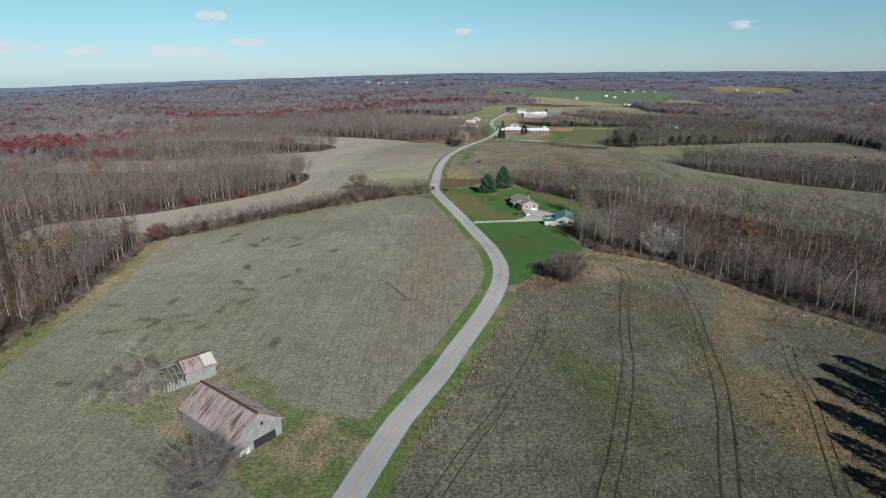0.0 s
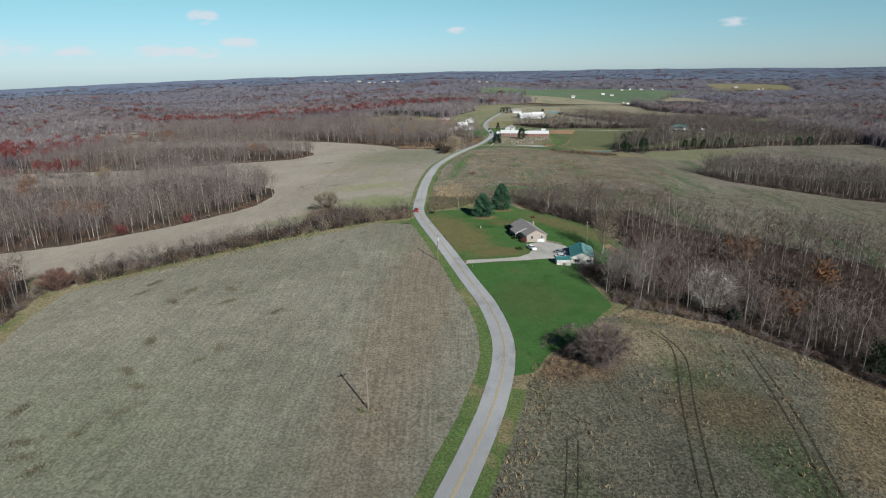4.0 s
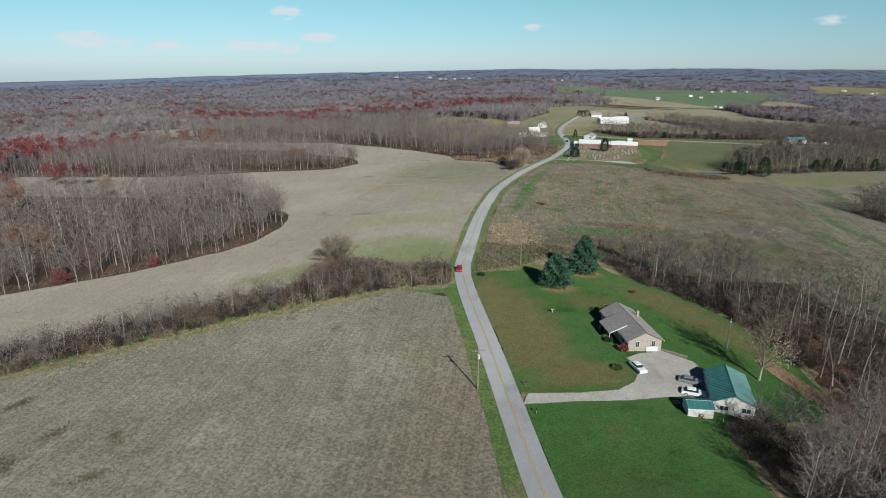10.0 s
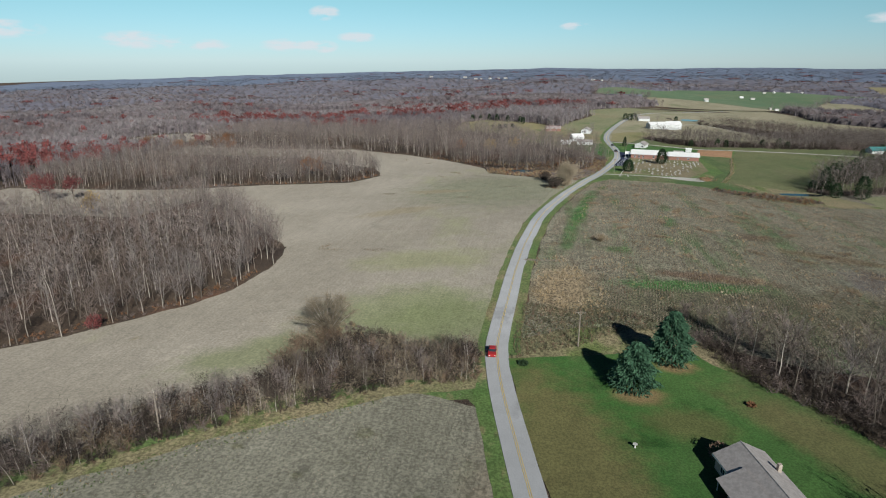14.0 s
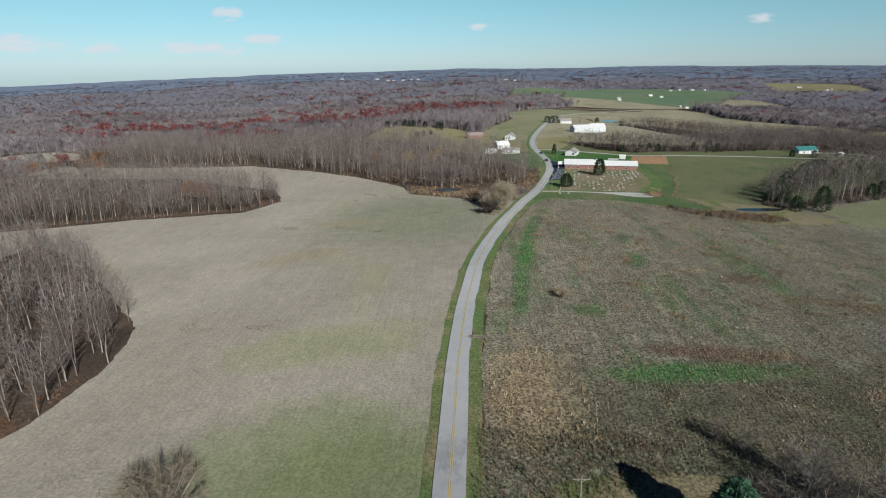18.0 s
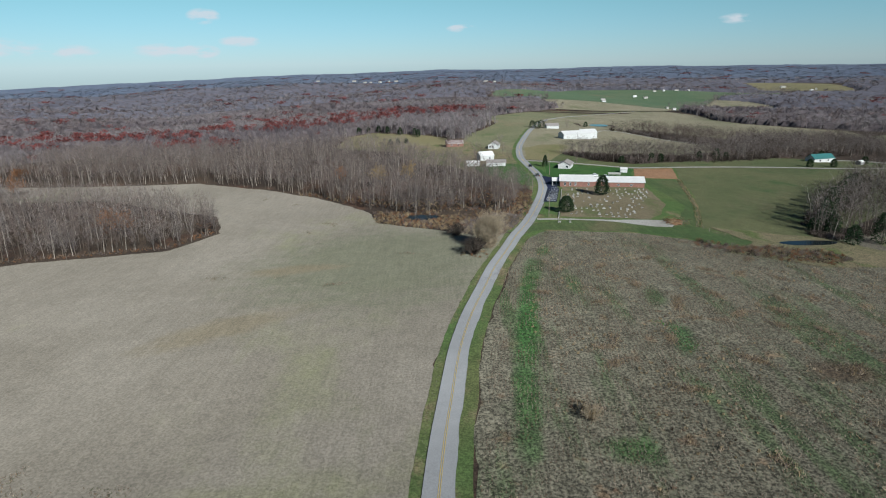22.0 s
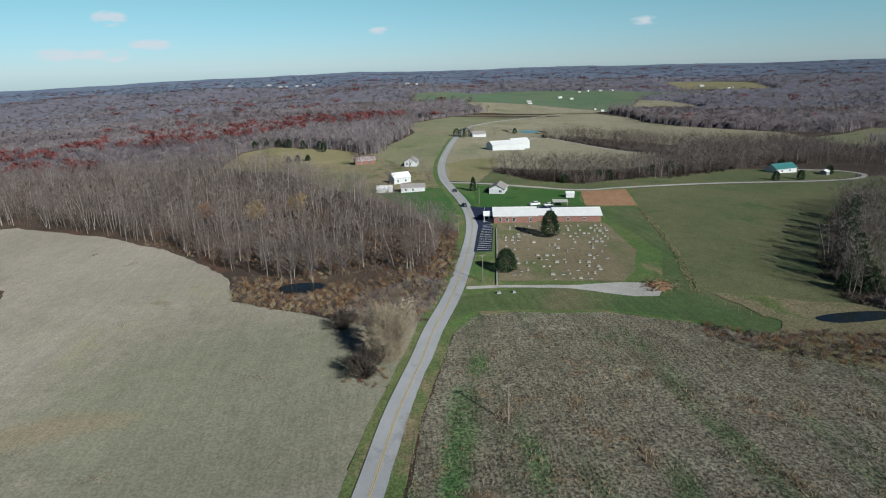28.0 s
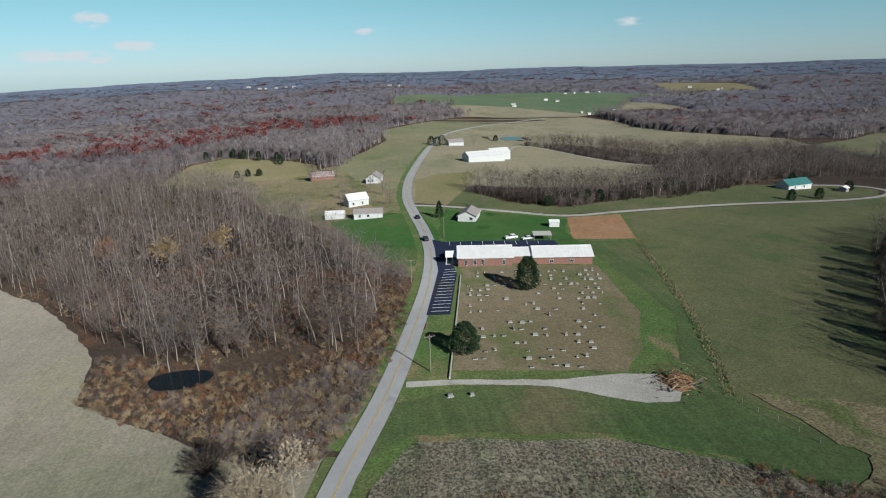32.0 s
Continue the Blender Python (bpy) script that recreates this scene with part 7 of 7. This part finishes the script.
for xx in (-2.0, 0.2):
    for yy in (-2.3, 2.3):
        part("column", tube(bmesh.new(), (xx, yy, -0.6), (xx, yy, 2.9), 0.15, 0.13, 10), M["white"], porch)
part("step", block(-2.5, -2.7, -0.8, 2.2, 2.7, 0.16, 0.03), M["concrete"], porch)
tagged(porch, "white gabled entrance porch on columns before the church", "porch")
for k in range(15):
    t = k / 14
    a, b = Vector((53.2 + 8.4 * t + 1.2 * t * t, 614.2 + 36 * t)), Vector((58.2 + 8.6 * t, 613.4 + 36.6 * t))
    q = [(*a, ground_z(*a) + 0.15), (*b, ground_z(*b) + 0.15), (b[0], b[1] + 0.25, ground_z(*b) + 0.15), (a[0], a[1] + 0.25, ground_z(*a) + 0.15)]
    tagged(part("stall_line", slab(q, 0.012), M["white_line"]), "white painted parking stall line on blacktop", "road marking", "stall lines", "structure")
for k in range(9):
    a = Vector((70 + 4.2 * k, 684.0 - 0.95 * k))
    b = a + Vector((-0.8, -4.6))
    q = [(*a, ground_z(*a) + 0.15), (*b, ground_z(*b) + 0.15), (b[0] + 0.14, b[1], ground_z(*b) + 0.15), (a[0] + 0.14, a[1], ground_z(*a) + 0.15)]
    tagged(part("stall_line", slab(q, 0.012), M["white_line"]), "white painted parking stall line on blacktop", "road marking", "stall lines", "structure")

# headstones in loose rows
rg = random.Random(21)
stones = []
for kind in range(4):
    ob = new("headstone")
    w, h = ((0.75, 0.85), (1.3, 0.8), (0.6, 1.1), (1.0, 0.55))[kind]
    part("plinth", block(-w / 2 - 0.12, -0.24, -0.3, w / 2 + 0.12, 0.24, 0.16, 0.02), M["concrete"], ob)
    bm = bmesh.new()
    prof = [(-w / 2, 0.16), (w / 2, 0.16), (w / 2, h * 0.82)] + [(w / 2 * math.cos(t), h * 0.82 + h * 0.22 * math.sin(t)) for t in np.linspace(0.3, math.pi - 0.3, 6)] + [(-w / 2, h * 0.82)]
    fa, ba = [bm.verts.new((px, -0.12, pz)) for px, pz in prof], [bm.verts.new((px, 0.12, pz)) for px, pz in prof]
    bm.faces.new(fa)
    bm.faces.new(ba[::-1])
    for i in range(len(prof)):
        bm.faces.new((fa[i], ba[i], ba[(i + 1) % len(prof)], fa[(i + 1) % len(prof)]))
    part("slab", bm, M["stone_dark"] if kind == 3 else M["stone"], ob)
    tagged(ob, ("grey granite headstone with a rounded top", "wide pale granite headstone", "tall narrow grey headstone", "low dark granite headstone")[kind], "headstone", "headstones in the graveyard")
    ob.matrix_basis = pose(60 + 12 * kind, 590 + 7 * kind, ground_z(60 + 12 * kind, 590 + 7 * kind), 0, 0, -80)
    stones.append(ob)
for row in range(17):
    for col in range(22):
        x = 58 + col * 2.55 + row * 0.75 + rg.uniform(-0.5, 0.5)
        y = 578 + row * 4.15 - col * 0.42 + rg.uniform(-0.5, 0.5)
        dense = 0.32 + 0.3 * (col > 9) * (row > 9) + 0.12 * math.sin(col * 0.9 + row * 1.7)
        if rg.random() < dense and bool(inside([(57, 580), (80, 572), (97, 592), (106, 620), (114, 641), (72, 648), (66, 630)], np.array([x]), np.array([y]))[0]) and math.hypot(x - 57.5, y - 587) > 4.5 and math.hypot(x - 84.3, y - 625.5) > 4:
            copy_thing(stones[rg.choice((0, 0, 1, 1, 2, 3))], pose(x, y, ground_z(x, y) + 0.06, rg.uniform(-3, 3), 0, -10 + rg.uniform(-6, 6)) @ Matrix.Scale(rg.uniform(0.6, 0.95), 4))

# farmsteads beyond
building("shed", 24.6, 744.5, -8, 9, 5, 2.6, 3.6, "white", "metal_white", "low white farm shed", "shed", 0.2)
building("house", 40.3, 740.0, -3, 13.5, 6.5, 2.7, 4.2, "white", "shingle", "white farm outbuilding with a dark roof", "house", 0.3, (("window", "s", -4, 0.9, 1.0, 1.1), ("window", "s", 0, 0.9, 1.0, 1.1), ("door", "s", 3.5, 0, 1, 2)))
building("house", 35, 770, 20, 11, 8, 3.6, 6.2, "white", "metal_white", "white two-storey farmhouse with a pale roof", "house", 0.3, (("window", "s", -3, 1, 0.9, 1.3), ("window", "s", 2, 1, 0.9, 1.3)))
building("house", 47.5, 832, 75, 11, 8.5, 3.2, 6.0, "white", "shingle", "white gabled house with a grey roof", "house", 0.4, (("window", "w", 0, 1.2, 1.0, 1.3), ("window", "w", 2.5, 1.2, 1.0, 1.3)))
building("house", 14.5, 855, 5, 15, 8, 3.0, 5.4, "brick", "rust_metal", "red-brown house with a reddish roof among bare trees", "house", 0.3, (("window", "s", -3, 1, 1, 1.2), ("window", "s", 3, 1, 1, 1.2)))
building("house", 85.3, 720.5, 68, 12, 8, 2.8, 4.8, "white", "shingle", "white bungalow with a grey roof and front porch", "house", 0.5, (("window", "w", -2, 0.9, 1.4, 1.2), ("door", "w", 1.5, 0, 1.0, 2.0), ("window", "n", 0, 0.9, 1.2, 1.2)))
building("shed", 117.5, 697.5, -10, 4.2, 3.2, 2.2, 2.9, "white", "metal_white", "small white garden shed", "shed", 0.15)
carport = base_of("carport", 106.2, 679, -12)
for xx in (-3.2, 3.2):
    for yy in (-2.4, 2.4):
        part("post", tube(bmesh.new(), (xx, yy, -0.5), (xx, yy, 2.4), 0.06, 0.06, 6), M["concrete"], carport)
part("canopy", slab([(-3.6, -2.8, 2.4), (3.6, -2.8, 2.4), (3.6, 2.8, 2.6), (-3.6, 2.8, 2.6)], 0.1), M["grey_siding"], carport)
tagged(carport, "open grey metal carport beside the lot", "carport")
building("house", 291, 773, 12, 18, 9, 3.0, 5.8, "white", "green_metal", "white house with a dark green roof", "house", 0.4, (("window", "e", 0, 1, 1.2, 1.2), ("window", "s", -4, 1, 1.2, 1.2), ("window", "s", 3, 1, 1.2, 1.2)))
building("shed", 313, 760, 30, 5, 4, 2.3, 3.2, "old_wood", "metal_white", "small grey shed by the lane", "shed", 0.2)
building("barn", 134, 908, 12, 30, 13, 5.0, 7.6, "white", "metal_white", "long white metal barn", "barn", 0.2, ribs=1.0)
building("barn", 148, 919, 12, 16, 12, 5.6, 8.4, "white", "metal_white", "taller white metal barn wing", "barn", 0.2, ribs=1.0)
building("house", 130, 1010, 5, 14, 9, 3.2, 5.6, "white", "shingle", "white farmhouse behind evergreens", "house", 0.4)
for k, (x, y, L, t) in enumerate(((571, 1930, 18, 10), (600, 1945, 16, 40), (640, 1960, 20, 0), (684, 1988, 16, 20), (500, 1787, 22, 10), (471, 1482, 16, 0), (450, 1512, 14, 30), (349, 1600, 18, 10), (988, 2073, 30, 0), (1016, 1981, 20, 20), (1040, 2000, 20, 60), (-268, 1338, 20, 10), (183, 2600, 40, 10), (215, 2600, 24, 50), (-168, 2945, 40, 0), (-200, 2960, 30, 20), (-240, 2990, 40, 60), (-280, 2985, 26, 10), (-310, 3040, 40, 0), (-391, 3293, 50, 10), (-596, 3472, 50, 0), (482, 1813, 20, 10), (362, 1655, 22, 5), (446, 1467, 16, 20), (524, 1598, 18, 40), (547, 1590, 20, 0), (-1298, 2073, 26, 0), (-1340, 2090, 30, 30), (-1250, 2100, 20, 10))):
    L *= 0.36 if y > 2400 else 0.45
    building("house", x, y, t, L, L * 0.5, 3.4, 3.4 + L * 0.14, "white" if y < 2400 and k % 2 else "grey_siding", "metal_white" if k % 4 == 1 and y < 2400 else "shingle", "small white farmhouse far off" if y < 2400 and k % 2 else "small pale grey farmhouse in far pasture" if y < 2400 else "small pale grey house far off among woods", "house", 0.4, z=ground_z(x, y) + (9 if y > 2400 else 0.5))

# ---- poles ----
def pole(x, y, h, turn, label, arm=True, can=False, lamp=False):
    ob = base_of("utility_pole", x, y, turn)
    part("shaft", tube(bmesh.new(), (0, 0, -0.5), (0, 0, h), 0.17, 0.11, 10), M["pole"], ob)
    if arm:
        a = part("crossarm", block(-1.25, -0.06, h - 0.55, 1.25, 0.06, h - 0.42, 0.01), M["pole"], ob)
        for xx in (-1.1, -0.4, 1.1):
            part("insulator", tube(bmesh.new(), (xx, 0, h - 0.42), (xx, 0, h - 0.25), 0.05, 0.03, 8), M["stone"], a)
        for sgn in (-1, 1):
            part("brace", tube(bmesh.new(), (sgn * 0.7, 0.05, h - 0.52), (0, 0.1, h - 1.1), 0.02, 0.02, 5), M["concrete"], ob)
    if can:
        part("transformer", tube(bmesh.new(), (0, -0.42, h - 2.0), (0, -0.42, h - 1.1), 0.28, 0.28, 14), M["grey_siding"], ob, "grey transformer can")
    if lamp:
        part("lamp_arm", tube(bmesh.new(), (0, 0, h - 0.6), (-0.9, 0, h - 0.35), 0.03, 0.03, 6), M["concrete"], ob)
        part("lamp_head", block(-1.3, -0.15, h - 0.5, -0.8, 0.15, h - 0.3, 0.04), M["white"], ob)
    return tagged(ob, label, "utility pole", "utility poles along the road")


pole(4.0, 250.5, 9.0, 15, "wooden utility pole with crossarm and grey transformer", True, True)
pole(-9.8, 160, 9.0, 30, "wooden utility pole standing in the stubble")
pole(13.8, 328, 9.0, 0, "wooden utility pole at the edge of the lawn")
pole(61.2, 278.8, 8.0, 70, "slim wooden pole with a yard lamp", False, False, True)
pole(48.2, 579, 9.0, 10, "wooden utility pole beside the graveyard")
pole(37, 499.5, 8.5, 10, "wooden utility pole in the weeds of the fallow field")
pole(69.2, 692.5, 8.5, 20, "wooden utility pole beside the bungalow lawn", False)
pole(50.5, 641, 8.0, 10, "wooden utility pole on the wooded bank")
pole(-62, 284, 8.5, -35, "dark utility pole in the hedgerow")
pole(76.0, 735, 8.0, 20, "wooden utility pole by the gravel lane", False)
pole(235, 765, 9.0, 0, "wooden utility pole before the woods", False)


# ---- vehicles ----
def car(x, y, turn, colour, label, dz=0.12, tall=1.0, L=4.6):
    ob = base_of("car", x, y, turn, dz)
    W = 1.8
    prof = [(-L / 2, 0.32), (-L / 2, 0.78), (-L / 2 + 0.15, 0.92 * tall), (-L * 0.1, 0.98 * tall), (L * 0.47, 0.95 * tall), (L / 2, 0.7), (L / 2, 0.32)]
    bm = bmesh.new()
    a, b = [bm.verts.new((px, -W / 2, pz)) for px, pz in prof], [bm.verts.new((px, W / 2, pz)) for px, pz in prof]
    bm.faces.new(a)
    bm.faces.new(b[::-1])
    for i in range(len(prof)):
        bm.faces.new((a[i], b[i], b[(i + 1) % len(prof)], a[(i + 1) % len(prof)]))
    bmesh.ops.bevel(bm, geom=bm.edges[:], offset=0.06, segments=2, affect="EDGES")
    part("body", bm, M[colour], ob)

    def cabin(x0, x1, x2, x3, z0, z1, w0, w1):
        c = bmesh.new()
        v = [c.verts.new(q) for q in ((x0, -w0, z0), (x3, -w0, z0), (x3, w0, z0), (x0, w0, z0), (x1, -w1, z1), (x2, -w1, z1), (x2, w1, z1), (x1, w1, z1))]
        for fc in ((0, 1, 5, 4), (1, 2, 6, 5), (2, 3, 7, 6), (3, 0, 4, 7), (4, 5, 6, 7), (3, 2, 1, 0)):
            c.faces.new([v[i] for i in fc])
        bmesh.ops.bevel(c, geom=c.edges[:], offset=0.04, segments=2, affect="EDGES")
        return c

    part("windows", cabin(-L * 0.22, -L * 0.08, L * 0.27, L * 0.44, 0.9 * tall, 1.36 * tall, 0.8, 0.66), M["glass"], ob)
    part("roof", cabin(-L * 0.1, -L * 0.07, L * 0.26, L * 0.29, 1.33 * tall, 1.43 * tall, 0.69, 0.62), M[colour], ob)
    for xx in (-L * 0.31, L * 0.3):
        for yy in (-0.8, 0.8):
            wheel = part("tyre", tube(bmesh.new(), (xx, yy - 0.11, 0.33), (xx, yy + 0.11, 0.33), 0.33, 0.33, 16), M["dark"], ob)
            part("rim", tube(bmesh.new(), (xx, yy - 0.12, 0.33), (xx, yy + 0.12, 0.33), 0.19, 0.19, 12), M["concrete"], wheel)
    for yy in (-0.6, 0.6):
        part("headlight", block(-L / 2 - 0.02, yy - 0.16, 0.62, -L / 2 + 0.06, yy + 0.16, 0.76, 0.01), M["white"], ob)
        part("taillight", block(L / 2 - 0.06, yy - 0.16, 0.62, L / 2 + 0.02, yy + 0.16, 0.76, 0.01), M["car_red"], ob)
    return tagged(ob, label, "car")


M["car_white"] = paint("car_white", (0.78, 0.78, 0.78), 0.25, vary=0.02)
M["car_silver"] = paint("car_silver", (0.4, 0.4, 0.41), 0.3, 0.5, vary=0.03)
M["car_red"] = paint("car_red", (0.35, 0.03, 0.03), 0.25, vary=0.03)
M["car_dark"] = paint("car_dark", (0.03, 0.03, 0.035), 0.25, vary=0.03)
car(37.6, 263.3, 110, "car_white", "white car parked on the gravel apron")
car(47.6, 260.2, 160, "car_silver", "silver car parked beside the garage")
car(46.9, 255.4, 165, "car_white", "white sedan parked in the garage's shade")
car(-5.3, 321.5, 93, "car_red", "red car on the road", 0.2)
car(62.6, 728, 92, "car_dark", "dark car on the road by the lawn", 0.2)
car(61.4, 690, -88, "car_dark", "dark pickup on the road by the church", 0.2, 1.15, 5.4)
car(94.5, 682, 10, "car_white", "white van parked behind the church", 0.15, 1.3, 5.2)
car(100.5, 679.5, 10, "car_white", "white car parked behind the church", 0.15)

# ---- small things ----
wall_top = spline([(51.6, 574.5), (54.7, 588.5), (60, 612), (66.8, 643)], 4)
for k in range(len(wall_top) - 1):
    a, b = wall_top[k], wall_top[k + 1]
    q = [(*a, ground_z(*a) + 0.45), (*b, ground_z(*b) + 0.45), (b[0] + 0.3, b[1], ground_z(*b) + 0.45), (a[0] + 0.3, a[1], ground_z(*a) + 0.45)]
    tagged(part("low_wall", slab(q, 0.6), M["concrete"]), "low pale concrete edging wall of the graveyard", "wall", "edging wall sections")
for x, y, w in ((50.6, 567, 1.1), (55, 566.5, 0.8)):
    ob = base_of("marker_stone", x, y, 8)
    part("slab", block(-w / 2, -0.3, -0.2, w / 2, 0.3, 0.7, 0.04), M["stone"], ob)
    part("plinth", block(-w / 2 - 0.15, -0.45, -0.3, w / 2 + 0.15, 0.45, 0.12, 0.02), M["concrete"], ob)
    tagged(ob, "pale stone marker on the mown meadow", "stone")
FENCE = spline([(141.8, 671), (132, 634), (124, 605), (111, 569), (106, 557), (112, 540)], 3.2)
for k, (x, y) in enumerate(FENCE):
    ob = base_of("fence_post", x, y)
    part("post", tube(bmesh.new(), (0, 0, -0.3), (0, 0, 1.25), 0.07, 0.06, 7), M["pole"], ob)
    part("cap", tube(bmesh.new(), (0, 0, 1.25), (0, 0, 1.29), 0.065, 0.03, 7), M["pole"], ob)
    tagged(ob, "weathered wooden fence post along the pasture", "fence post", "fence posts along the pasture")
tufts("tall_grass", [(141, 671), (123, 605), (110, 569), (105, 557), (107, 556), (112.5, 568), (125.5, 604), (143.5, 670)], 0.8, 0.6, ("straw", "verge", "straw"), 512, "tan grass along the fence line", 5)
heap = base_of("brush_heap", 98.5, 563.5)
rg = np.random.default_rng(9)
n = 260
c = rg.normal(size=(n, 3)) * [2.4, 2.6, 0.5] + [0, 0, 0.9]
d = rg.normal(size=(n, 3)) * [1, 1, 0.3]
new("branch_litter", raw_mesh("branch_litter", *slivers(c - d * 0.8, c + d * 0.8, rg.uniform(0.1, 0.3, n), rg), [M["bark"], M["straw"], M["leaf_rust"]], rg.integers(0, 3, n)))["kind"] = "stuff"
bpy.data.objects["branch_litter"].parent = heap
bm = bmesh.new()
bmesh.ops.create_icosphere(bm, subdivisions=3, radius=1.0)
for vv in bm.verts:
    q = 1 + 0.35 * noise.noise(vv.co * 2.1)
    vv.co = Vector((vv.co.x * 3.2 * q, vv.co.y * 3.4 * q, max(-0.3, vv.co.z * 1.3 * q)))
part("earth", bm, M["dirt"], heap)
tagged(heap, "heap of dead branches, straw and orange earth", "heap")
for x, y in ((13.6, 252.6), (15.2, 243)):
    ob = base_of("mailbox", x, y, 100)
    part("post", tube(bmesh.new(), (0, 0, -0.3), (0, 0, 1.0), 0.06, 0.06, 6), M["pole"], ob)
    part("box", block(-0.25, -0.1, 1.0, 0.25, 0.1, 1.24, 0.05), M["dark"], ob)
    tagged(ob, "dark mailbox on a post at the drive", "mailbox")
bird = base_of("yard_ornament", 21.4, 291.2, 20)
part("bowl", tube(bmesh.new(), (0, 0, 0.75), (0, 0, 0.88), 0.25, 0.42, 14), M["concrete"], bird)
part("stem", tube(bmesh.new(), (0, 0, -0.1), (0, 0, 0.76), 0.2, 0.1, 10), M["concrete"], bird)
tagged(bird, "pale concrete birdbath on the lawn", "birdbath")
